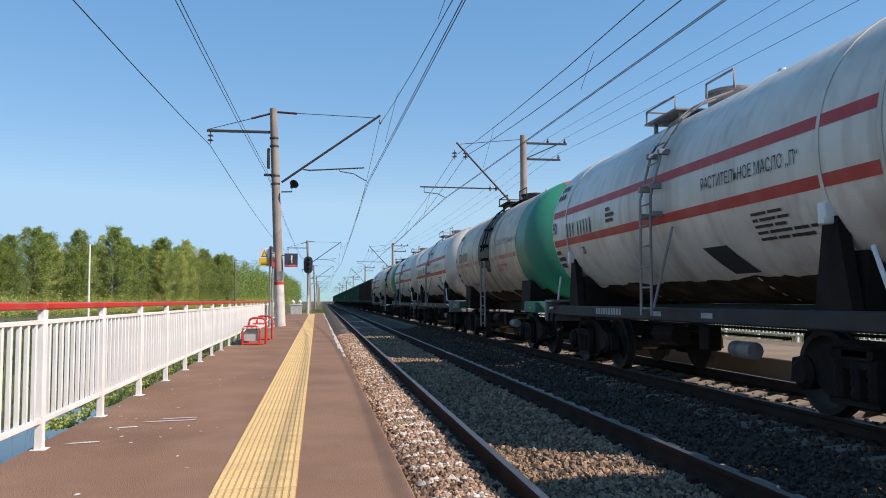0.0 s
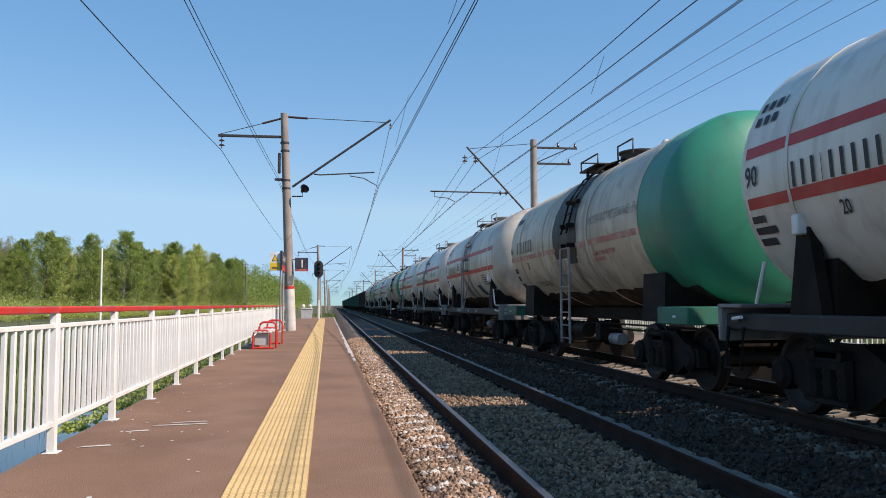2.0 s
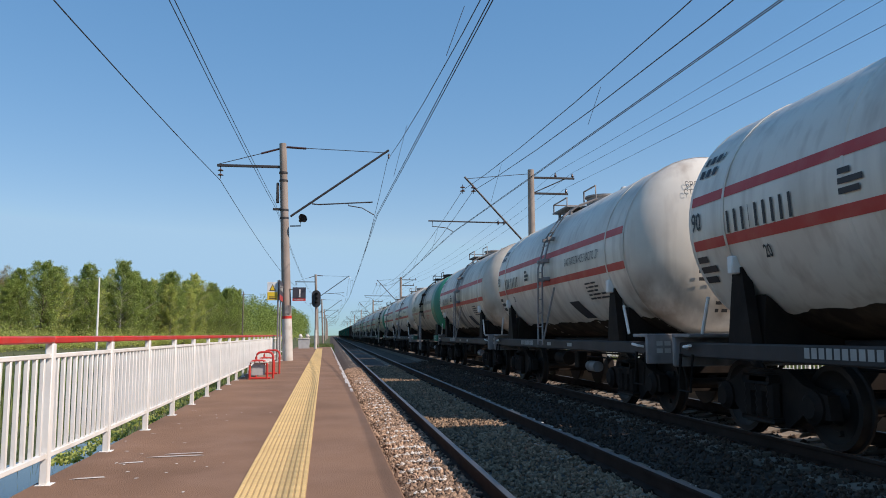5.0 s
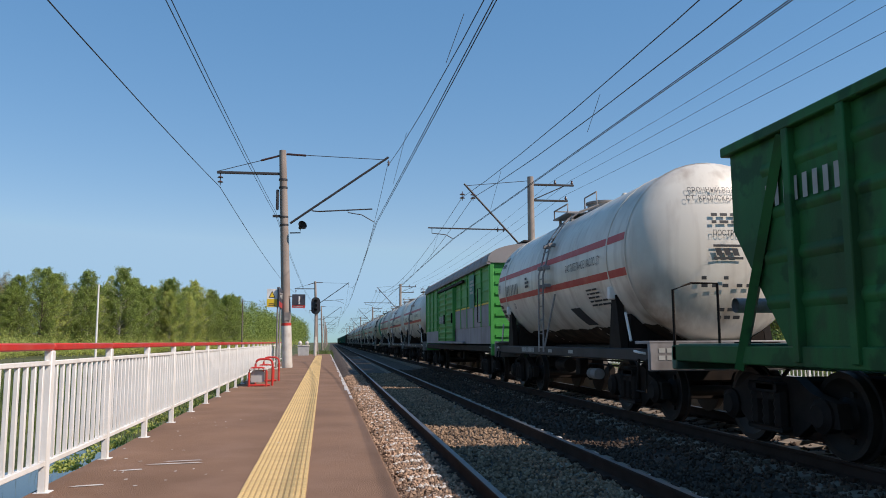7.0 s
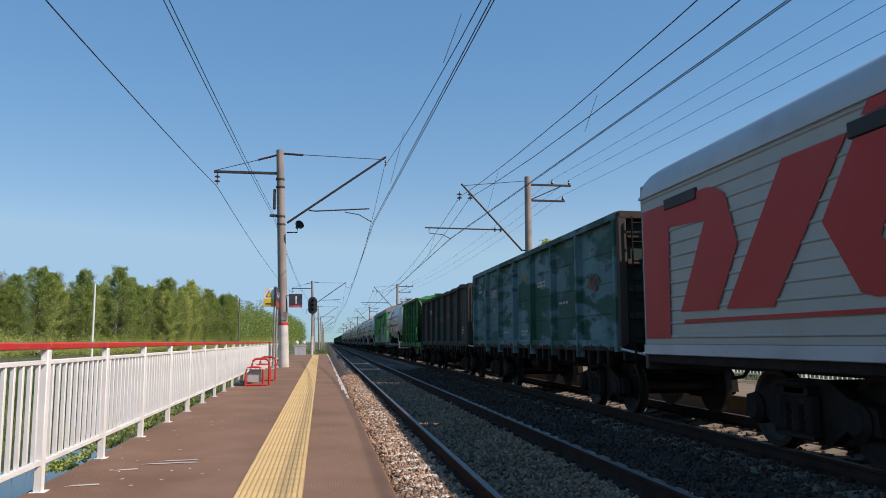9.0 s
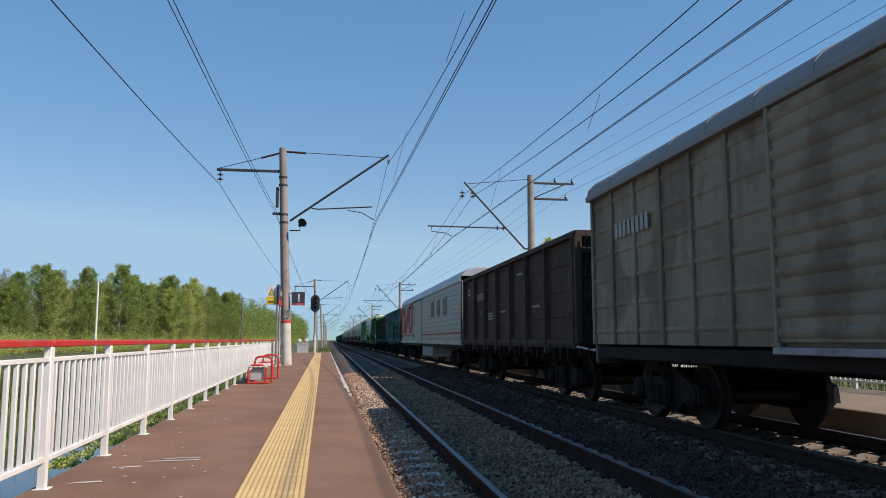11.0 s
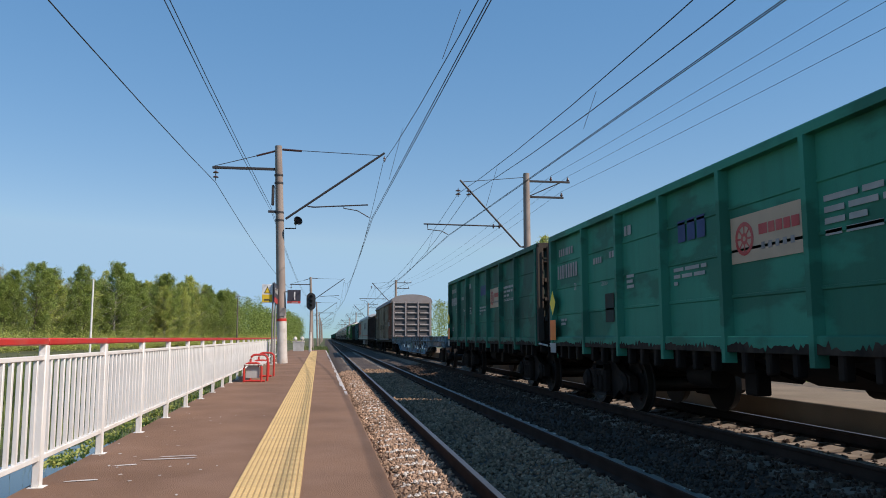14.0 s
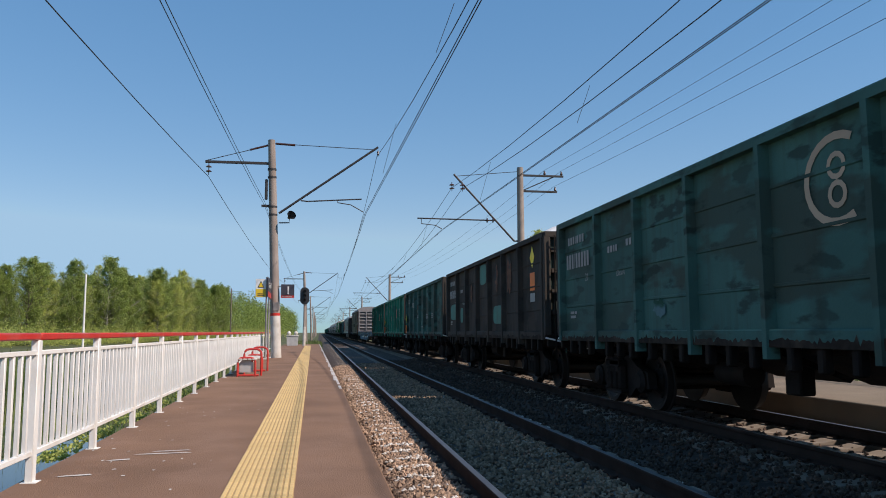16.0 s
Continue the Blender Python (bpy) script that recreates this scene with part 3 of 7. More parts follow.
def stones():
    """Loose ballast, thick near the platform and thinning with distance."""
    rng = np.random.default_rng(5)
    ico = np.array([(0, 0, 1), (.9, 0, .3), (.28, .85, .3), (-.72, .5, .3), (-.72, -.5, .3), (.28, -.85, .3), (0, 0, -.6)])
    fac = [(0, i, i % 5 + 1) for i in range(1, 6)] + [(6, i % 5 + 1, i) for i in range(1, 6)]

    def bed(name, label, n, xa, xb, z_at, material, ymax, big=1.0):
        u = rng.random(n)
        ys = 3.6 + (ymax - 3.6) * u ** 1.9
        xs = xa + (xb - xa) * rng.random(n)
        V, Fc = [], []
        for i in range(n):
            s = rng.uniform(0.018, 0.036) * big * (1 + ys[i] / 60)
            rot = Euler(rng.uniform(0, 6.28, 3)).to_matrix()
            sc = rng.uniform(0.65, 1.25, 3) * s
            pts = (ico * rng.uniform(0.75, 1.2, (7, 1)) * sc) @ np.array(rot).T
            V.append(pts + (xs[i], ys[i], z_at(xs[i]) + s * 0.2))
            Fc += [tuple(a + 7 * i for a in f) for f in fac]
        me = bpy.data.meshes.new(name)
        me.from_pydata(np.concatenate(V).tolist(), [], Fc)
        me.materials.append(material)
        tagged(new(name, me), label, "gravel", kind="stuff")

    bed("gravel", "brown crushed stones between platform and rail", 14000, 0.5, 1.37, lambda x: np.interp(x, [0.5, 0.72, 0.95, 1.3], [-0.35, -0.215, -0.17, -0.175]), M["stone"], 34)
    bed("gravel", "brown crushed stones between the rails", 13000, 1.52, 2.95, lambda x: -0.192, M["stone_grey"], 36)
    # these two beds carry the train's shade in their stone colour
    bed("gravel", "crushed stones between the two tracks, darkened for the train's shade", 12500, 3.1, 5.46, lambda x: np.interp(x, [3.1, 3.75, 4.25, 4.75, 5.4], [-.225, -.265, -.31, -.21, -.185]), M["stone_oily"], 42, 1.0)
    bed("gravel", "oily crushed stones under the train, darkened for its shade", 2200, 5.55, 7.05, lambda x: -0.235, M["stone_oily"], 42, 1.2)
    # white lime marks on the near ballast shoulder
    V, Fc = [], []
    n = 0
    y = 4.0
    while y < 26:
        for _ in range(int(rng.uniform(3, 14)) if y < 14 else 3):
            s = rng.uniform(0.012, 0.03)
            V.append(ico * rng.uniform(0.7, 1.2, (7, 1)) * s + (rng.uniform(3.2, 3.55), y + rng.normal(0, 0.05), -0.2))
            Fc += [tuple(a + 7 * n for a in f) for f in fac]
            n += 1
        for _ in range(int(rng.uniform(16, 40) if y < 10 else rng.uniform(6, 22))):
            s = rng.uniform(0.015, 0.034)
            x = rng.uniform(0.76, 1.2)
            pts = ico * rng.uniform(0.7, 1.2, (7, 1)) * s
            V.append(pts + (x, y + rng.normal(0, 0.045), np.interp(x, [.72, .95, 1.3], [-.2, -.155, -.16])))
            Fc += [tuple(a + 7 * n for a in f) for f in fac]
            n += 1
        y += 0.545
    me = bpy.data.meshes.new("gravel")
    me.from_pydata(np.concatenate(V).tolist(), [], Fc)
    me.materials.append(M["limewash"])
    tagged(new("gravel", me), "limewashed stones over the sleeper ends", "gravel", kind="stuff")


# ---- fence and platform things ----
def fence():
    f = thing("platform_fence", "white steel platform fence with a red handrail", "fence")
    post = Geo().box(-0.028, 0.028, -0.04, 0.04, 0, 1.03, 0.006)
    post.box(-0.05, 0.06, -0.06, 0.06, 0, 0.006, 0.002)
    pm = post.finish("post", M["white_paint"])
    pk = Geo().box(-0.015, 0.015, -0.015, 0.015, 0.22, 0.925, 0.003).finish("picket", M["white_paint"])
    fx = lambda y: -2.07 - 0.0145 * max(y - 6.3, 0)
    y = 6.14 - 1.65 * 8
    pitch = 1.65
    while y < 42:
        a, b = Vector((fx(y), y, PLAT_Z)), Vector((fx(y + pitch), y + pitch, PLAT_Z))
        ang = math.atan2(-(b.x - a.x), b.y - a.y)
        ob = part("post", pm, None, f)
        ob.location, ob.rotation_euler = a, (0, 0, ang)
        for name, z, h, w in (("top_rail", 0.92, 0.035, 0.02), ("bottom_rail", 0.19, 0.04, 0.02)):
            g = Geo().box(-w, w, 0.035, pitch - 0.035, z, z + h, 0.005)
            ob = part(name, g, M["white_paint"], f)
            ob.location, ob.rotation_euler = a, (0, 0, ang)
        hr = Geo().box(-0.032, 0.032, 0.001, pitch - 0.001, 1.03, 1.085, 0.01)
        ob = part("handrail", hr, M["red_paint"], f, "red handrail")
        ob.location, ob.rotation_euler = a, (0, 0, ang)
        k = 11
        for i in range(1, k):
            if -7 < y < 34:
                ob = part("picket", pk, None, f)
                ob.location, ob.rotation_euler = a + (b - a) * (i / k), (0, 0, ang)
        y += pitch


def tube_arc(cx, y, z0, w, h, r=0.07):
    """An upturned U in the plane across y."""
    pts = [(cx - w / 2, y, z0)]
    for a in (180, 150, 120, 90):
        pts.append((cx - w / 2 + r + r * math.cos(radians(a)), y, z0 + h - r + r * math.sin(radians(a))))
    for a in (90, 60, 30, 0):
        pts.append((cx + w / 2 - r + r * math.cos(radians(a)), y, z0 + h - r + r * math.sin(radians(a))))
    pts.append((cx + w / 2, y, z0))
    return pts


def bench():
    b = thing("bench", "platform bench with red tubular frames and grey seat", "bench", at=(-1.76, 19.6, PLAT_Z))
    for y in (0.0, 2.4):
        part("end_frame", Geo().tube(tube_arc(0, y, 0, 0.42, 0.46, 0.12), 0.028, 8), M["red_paint"], b, "red tubular end frame")
        part("armrest", Geo().tube(tube_arc(0.12, y + 0.35, 0, 0.42, 0.66, 0.12), 0.028, 8), M["red_paint"], b, "red tubular armrest")
        part("foot_bar", Geo().tube([(-0.2, y, 0.03), (0.3, y, 0.03)], 0.025, 8), M["red_paint"], b)
    for i in range(4):
        x = -0.15 + 0.11 * i
        part("seat_slat", Geo().box(x - 0.045, x + 0.045, -0.05, 2.75, 0.40, 0.44, 0.01), M["limewash"], b)
    part("end_plate", Geo().prism([(-0.17, 0.1), (0.16, 0.1), (0.16, 0.33), (0.08, 0.42), (-0.1, 0.42), (-0.17, 0.33)], "y", 0.03, 0.05), M["bin_grey"], b, "grey concrete end plate")


def bin_():
    b = thing("litter_bin", "grey concrete litter bin at the platform end", "bin", at=(-2.15, 64, PLAT_Z))
    part("body", Geo().prism([(-0.42, 0), (0.42, 0), (0.46, 0.75), (-0.46, 0.75)], "y", -0.4, 0.4), M["bin_grey"], b)
    part("rim", Geo().box(-0.5, 0.5, -0.44, 0.44, 0.75, 0.82, 0.02), M["limewash"], b)
    for s in (-1, 1):
        part("bag", Geo().lathe([(-0.1, 0.0), (-0.08, 0.12), (0.05, 0.17), (0.18, 0.1), (0.24, 0.0)], 8, (s * 0.28, 0, 0.95), "z"), M["limewash"], b, "white bag")


def insulator_string(g, top, n=3, r=0.12, step=0.13):
    x, y, z = top
    g.tube([(x, y, z), (x, y, z - step * (n + 0.6))], 0.02, 6)
    for i in range(n):
        zz = z - step * (i + 0.7)
        g.lathe([(zz - 0.05, 0.03), (zz - 0.04, r), (zz, r * 0.75), (zz + 0.03, 0.035)], 12, (x, y, 0), "z")


def pole_left(y, full=True):
    """Catenary pole on the left, with a cantilever over the first track and a feeder bracket."""
    p = thing("catenary_pole", "concrete catenary pole with white painted base and red band" if full else "concrete catenary pole beside the track", "pole", "catenary poles", at=(-1.8, y, PLAT_Z if full else -0.7))
    lean = -0.38
    z_of = lambda z: lean * z / 9.45
    dz = 0 if full else 0.9
    shaft = [(z_of(z), 0, z + dz) for z in (-dz, 2.0, 4.0, 6.0, 8.0, 9.45)]
    part("shaft", Geo().tube(shaft, 0.215, 20, 0.15), M["pole"], p)
    if full:
        part("painted_base", Geo().tube([(0, 0, 0), (z_of(1.78), 0, 1.78)], 0.223, 20, 0.212, cap=False), M["limewash"], p, "flaking white painted base")
        part("band", Geo().tube([(z_of(1.78), 0, 1.78), (z_of(1.9), 0, 1.9)], 0.2125, 20, cap=False), M["red_paint"], p, "red painted band")
    k = dz - 0.2 + 0.0
    Z = lambda z: z + k
    part("cantilever", Geo().tube([(0.0, 0, Z(6.42)), (4.28, 0, Z(9.5))], 0.05, 8), M["wire"], p, "diagonal steel cantilever")
    part("tie_rod", Geo().tube([(-0.3, 0, Z(9.5)), (4.1, 0, Z(9.38))], 0.016, 6), M["wire"], p)
    part("rod_insulator", Geo().tube([(-0.2, 0, Z(9.5)), (0.64, 0, Z(9.46))], 0.05, 8), M["insulator"], p, "dark rod insulator")
    part("registration_arm", Geo().tube([(0.92, 0, Z(7.0)), (1.2, 0, Z(6.97)), (3.57, 0, Z(7.13))], 0.03, 8), M["wire"], p)
    part("steady_arm", Geo().tube([(2.5, 0, Z(7.06)), (2.5, 0, Z(6.95)), (3.1, 0, Z(6.86)), (3.65, 0, Z(6.55))], 0.022, 6), M["wire"], p)
    part("feeder_bracket", Geo().box(-3.15, -0.3, -0.05, 0.05, Z(8.55), Z(8.66), 0.01), M["wire"], p, "steel feeder bracket")
    part("bracket_rod", Geo().tube([(-3.1, 0, Z(8.66)), (-0.35, 0, Z(9.45))], 0.016, 6), M["wire"], p)
    part("bracket_insulator", Geo().tube([(-1.3, 0, Z(9.18)), (-0.5, 0, Z(9.42))], 0.045, 8), M["insulator"], p)
    g = Geo()
    insulator_string(g, (-3.0, 0, Z(8.55)), 2, 0.13, 0.2)
    part("insulator", g, M["insulator"], p, "disc insulator string")
    g = Geo()
    insulator_string(g, (3.0 + 1.28, 0, Z(9.35)), 2, 0.06, 0.1)
    part("insulator", g, M["insulator"], p)
    part("side_bracket", Geo().box(-0.75, -0.1, -0.06, 0.06, Z(6.68), Z(6.78), 0.01), M["wire"], p)
    if full:
        for z in (7.95, 6.65, 6.3, 8.3):
            part("clamp", Geo().tube([(z_of(z), 0, Z(z)), (z_of(z), 0, Z(z) + 0.08)], 0.19, 16), M["wire"], p)
        part("cable_loop", Geo().box(-0.62, -0.5, -0.08, 0.08, Z(7.0), Z(7.9), 0.03), M["wire"], p, "coiled cable")
        fl = part("floodlight", Geo().lathe([(0, 0.06), (0.12, 0.09), (0.26, 0.2), (0.3, 0.2)], 14, (0, 0, 0), "y"), M["black"], p, "dark floodlight horn")
        fl.location, fl.rotation_euler = (0.42, -0.12, Z(6.2)), (0.4, 0, -2.6)
        part("light_arm", Geo().tube([(0, 0, Z(6.0)), (0.45, -0.1, Z(6.0)), (0.45, -0.1, Z(6.2))], 0.03, 6), M["wire"], p)
        part("scuff_marks", Geo().box(-0.16, 0.1, -0.218, -0.19, 2.0, 2.35, 0.003), M["light_grey"], p)
    return p


def pole_right(y, full=True):
    p = thing("catenary_pole", "concrete catenary pole with crossarms beside the far track", "pole", "catenary poles", at=(10.05, y, PLAT_Z))
    part("shaft", Geo().tube([(0, 0, -0.8), (0, 0, 4), (0, 0, 9.45)], 0.22, 20, 0.16), M["pole"], p)
    if full:
        part("painted_base", Geo().tube([(0, 0, 0), (0, 0, 1.6)], 0.228, 20, 0.215, cap=False), M["limewash"], p, "white painted base")
    Z = lambda z: z - 0.2
    part("cantilever", Geo().tube([(-0.1, 0, Z(5.85)), (-0.35, 0, Z(5.85)), (-3.45, 0, Z(9.2))], 0.05, 8), M["wire"], p, "diagonal steel cantilever")
    part("tie_rod", Geo().tube([(-3.4, 0, Z(9.1)), (0, 0, Z(9.45))], 0.016, 6), M["wire"], p)
    part("registration_arm", Geo().tube([(-5.3, 0, Z(6.92)), (-1.35, 0, Z(6.88))], 0.035, 8), M["wire"], p)
    part("steady_arm", Geo().tube([(-5.1, 0, Z(6.9)), (-5.1, 0, Z(6.65)), (-4.4, 0, Z(6.58)), (-4.06, 0, Z(6.4))], 0.022, 6), M["wire"], p)
    for x in (-1.75, -1.45):
        g = Geo().lathe([(-0.03, 0.03), (-0.02, 0.12), (0.02, 0.12), (0.03, 0.03)], 12, (x, 0, Z(6.88)), "x")
        part("rod_insulator", g, M["insulator"], p)
    for x in (-3.55, -3.0):
        g = Geo()
        insulator_string(g, (x, 0, Z(8.8)), 2, 0.14, 0.18)
        part("insulator", g, M["insulator"], p, "disc insulator string")
    part("crossarm", Geo().box(0.1, 2.3, -0.05, 0.05, Z(9.2), Z(9.3), 0.01), M["wire"], p, "steel crossarm")
    part("crossarm", Geo().box(0.1, 1.95, -0.05, 0.05, Z(8.38), Z(8.48), 0.01), M["wire"], p, "steel crossarm")
    part("brace", Geo().tube([(0.1, 0, Z(8.45)), (1.8, 0, Z(9.22))], 0.03, 6), M["wire"], p)
    for x, z in ((1.3, 9.3), (2.2, 9.3), (1.85, 8.48)):
        g = Geo().lathe([(0, 0.03), (0.06, 0.08), (0.12, 0.05), (0.2, 0.04), (0.22, 0.0)], 10, (x, 0, Z(z)), "z")
        part("pin_insulator", g, M["insulator"], p)
    part("side_bracket", Geo().box(0.1, 0.75, -0.04, 0.04, Z(5.7), Z(5.8), 0.01), M["wire"], p)
    return p


def wire(name, label, r, spans, sag, n=12):
    """spans: points of support; the wire hangs by sag between each two (one for all, or one for each span)."""
    pts = []
    for j, (a, b) in enumerate(zip(spans, spans[1:])):
        a, b = Vector(a), Vector(b)
        drop = sag[min(j, len(sag) - 1)] if isinstance(sag, tuple) else sag
        for i in range(n):
            u = i / n
            p = a.lerp(b, u)
            p.z -= 4 * drop * u * (1 - u)
            pts.append(p)
    pts.append(Vector(spans[-1]))
    return thing(name, label, "wire", geo=Geo().tube(pts, r, 5), material=M["wire"])


POLES = [33.6 + 74 * k for k in range(-1, 7)]


def overhead():
    for k, y in enumerate(POLES):
        if y > 0:
            pole_left(y, k == 1)
            pole_right(y + 3.9, k == 1)
    zz = lambda k: 0.28 * (-1) ** k
    L = lambda x, z, d=0.0, near=0.0: [(x + (near if k == 0 else 0), y + d, z) for k, y in enumerate(POLES)]
    for dx in (0, 0.05):
        wire("contact_wire", "dark overhead contact wire above the near track", 0.010, [(2.2 + zz(k) + dx + (0.95 if k == 0 else 0), y, 6.5) for k, y in enumerate(POLES)], 0.08, 6)
    wire("messenger_wire", "overhead messenger wire above the near track", 0.011, L(2.42, 9.05, 0, 0.9), 2.05)
    for dx in (0, 0.05):
        wire("contact_wire", "dark overhead contact wire above the far track", 0.010, [(6.28 + zz(k) + dx + (1.4 if k == 0 else 0), y + 3.9, 6.38) for k, y in enumerate(POLES)], 0.05, 6)
    wire("messenger_wire", "overhead messenger wire above the far track", 0.012, L(6.5, 8.5, 3.9, -0.7), 1.5)
    wire("messenger_wire", "second overhead wire beside the far track", 0.013, L(7.05, 8.5, 3.9, -0.5), 1.6)
    wire("feeder_wire", "thick feeder cable beside the platform", 0.014, L(-4.8, 7.95, 0, -0.75), (0.85, 0.58))
    for dz in (0, 0.16):
        wire("line_wire", "thin line wire beside the platform poles", 0.008, L(-2.42, 6.75 + dz, 0, 0.15), 0.75)
    for x, z in ((11.35, 9.55), (12.25, 9.55), (11.9, 8.75)):
        wire("line_wire", "thin line wire on the far crossarms", 0.007, L(x, z, 3.9, 1.7), 0.6)
    # droppers
    for k in range(len(POLES) - 1):
        for track, xm, z0, sag, zc, d in ((0, 2.42, 9.05, 2.05, 6.45, 0), (1, 6.5, 8.5, 1.5, 6.35, 3.9)):
            for u in (0.12, 0.27, 0.42, 0.58, 0.73, 0.88):
                y = POLES[k] + d + 74 * u
                zt = z0 - 4 * sag * u * (1 - u)
                xc = (2.2 + 0.28 * (-1) ** k * (1 - 2 * u)) if not track else (6.28 + 0.28 * (-1) ** k * (1 - 2 * u))
                if y > 0 and k < 4:
                    thing("dropper_wire", "thin dropper between messenger and contact wire", "wire", "droppers", geo=Geo().tube([(xm, y, zt), (xc, y, zc)], 0.006, 4), material=M["wire"])


def board(name, label, w, h, face, parts_, at, rz=0):
    b = thing(name, label, "sign", at=at)
    b.rotation_euler = (0, 0, rz)
    part("panel", Geo().box(-w / 2, w / 2, -0.015, 0.015, 0, h, 0.004), face, b)
    for nm, x0, x1, z0, z1, m in parts_:
        part(nm, Geo().box(x0, x1, -0.021, -0.0155, z0, z1, 0.001), m, b)
    return b


def digit(b, body, size, x, z, material):
    me = text_mesh(body, size, material, 1.0, 0.008)
    part("numeral", bend(me, lambda u, v: (x + u, -0.024, z + v)), None, b, "white numeral")


def warning(b, w, h):
    part("symbol", Geo().prism([(-0.13, h * 0.52), (0.13, h * 0.52), (0, h * 0.9)], "y", -0.0225, -0.0156), M["black"], b)
    part("symbol_field", Geo().prism([(-0.09, h * 0.55), (0.09, h * 0.55), (0, h * 0.83)], "y", -0.026, -0.0226), M["sign_yellow"], b)
    part("print", bend(bars([[0.22], [0.26]], 0.035, 0.02, M["ink"], 2), lambda u, v: (-0.13 + u, -0.0225, h * 0.16 + v)), None, b)


def signs():
    b = board("platform_number_sign", "dark sign with a white 1 above a red strip", 0.56, 0.58, M["dark_face"], (("strip", -0.28, 0.28, 0, 0.1, M["stripe"]),), (-1.36, 33.4, 2.74))
    digit(b, "1", 0.46, -0.09, 0.17, M["sign_white"])
    part("bracket", Geo().tube([(-0.4, 0.05, 0.5), (0.28, 0.05, 0.5)], 0.02, 6), M["wire"], b)
    part("print", bend(bars([0.1, 0.14, 0.12], 0.03, 0.02, M["chalk"]), lambda u, v: (-0.22 + u, -0.024, 0.04 + v)), None, b)
    w = board("warning_sign", "white and yellow warning sign with a black triangle", 0.42, 0.74, M["sign_white"], (("lower_panel", -0.2, 0.2, 0.02, 0.33, M["sign_yellow"]),), (-2.34, 31.53, 2.68))
    warning(w, 0.42, 0.74)
    part("bracket", Geo().box(-0.2, 0.42, 0.016, 0.05, 0.5, 0.56, 0.005), M["light_grey"], w)
    # station board seen edge-on, on two posts
    s = thing("station_board", "dark station board with red strip on two grey posts", "sign", at=(-2.12, 32.3, PLAT_Z))
    for dy in (-0.7, 0.9):
        part("post", Geo().tube([(0, dy, 0), (0, dy, 3.3)], 0.035, 8), M["light_grey"], s)
        part("foot", Geo().box(-0.12, 0.12, dy - 0.12, dy + 0.12, 0, 0.05, 0.01), M["limewash"], s)
    part("panel", Geo().box(0.04, 0.07, -0.9, 1.1, 2.5, 3.3, 0.005), M["dark_face"], s)
    part("strip", Geo().box(0.072, 0.078, -0.9, 1.1, 2.5, 2.72, 0.002), M["stripe"], s)
    part("print", bend(bars([0.5, 0.4, 0.6], 0.2, 0.05, M["chalk"]), lambda u, v: (0.08, 1.0 - u, 2.9 + v)), None, s)
    # far platform boards
    t = thing("platform_number_sign", "grey station sign with a white 2 on two posts", "sign", at=(10.5, 30, PLAT_Z))
    for dx in (-0.42, 0.42):
        part("post", Geo().tube([(dx, 0, 0), (dx, 0, 3.1)], 0.04, 8), M["light_grey"], t)
    part("panel", Geo().box(-0.4, 0.4, -0.02, 0.02, 2.25, 2.98, 0.004), M["frame_grey"], t)
    part("strip", Geo().box(-0.4, 0.4, -0.026, -0.0205, 2.25, 2.4, 0.001), M["stripe"], t)
    me = text_mesh("2", 0.36, M["sign_white"], 1, 0.006)
    part("numeral", bend(me, lambda u, v: (0.12 + u, -0.03, 2.65 + v)), None, t, "white numeral")
    part("print", bend(bars([[0.16], [0.24]], 0.04, 0.02, M["chalk"], 2), lambda u, v: (-0.34 + u, -0.03, 2.8 + v)), None, t)
    w = board("warning_sign", "white and yellow warning sign on the far pole", 0.4, 0.66, M["sign_white"], (("lower_panel", -0.18, 0.18, 0.02, 0.3, M["sign_yellow"]),), (10.55, 37.4, 2.6))
    warning(w, 0.4, 0.66)
    u = thing("platform_number_sign", "small dark sign with a white 2 on a post", "sign", at=(9.15, 40, PLAT_Z))
    part("post", Geo().tube([(0, 0, 0), (0, 0, 3.0)], 0.04, 8), M["light_grey"], u)
    part("panel", Geo().box(-0.3, 0.3, -0.05, -0.02, 2.4, 3.0, 0.004), M["dark_face"], u)
    part("strip", Geo().box(-0.3, 0.3, -0.056, -0.0505, 2.4, 2.5, 0.001), M["stripe"], u)
    part("numeral", bend(text_mesh("2", 0.4, M["sign_white"], 1, 0.006), lambda a, b_: (-0.1 + a, -0.06, 2.58 + b_)), None, u)


def far_fence():
    f = thing("platform_fence", "white steel fence along the far platform", "fence")
    pm = Geo().box(-0.03, 0.03, -0.03, 0.03, 0, 1.05, 0.005).finish("post", M["white_paint"])
    g = Geo()
    for i in range(40):
        y = 2 + 1.7 * i
        ob = part("post", pm, None, f)
        ob.location = (11.5, y, PLAT_Z)
    for z in (0.15, 0.9):
        part("rail", Geo().box(11.48, 11.52, 2, 68.3, PLAT_Z + z, PLAT_Z + z + 0.04, 0.005), M["white_paint"], f)
    for i in range(400):
        y = 2 + 0.166 * i
        g.add([(11.49, y, 0.36), (11.49, y + 0.03, 0.36), (11.49, y + 0.03, 1.1), (11.49, y, 1.1), (11.51, y, 0.36), (11.51, y + 0.03, 0.36), (11.51, y + 0.03, 1.1), (11.51, y, 1.1)],
              [(0, 1, 2, 3), (7, 6, 5, 4), (0, 3, 7, 4), (1, 5, 6, 2)])
    tagged(part("pickets", g, M["white_paint"], f, smooth=False), kind="stuff")


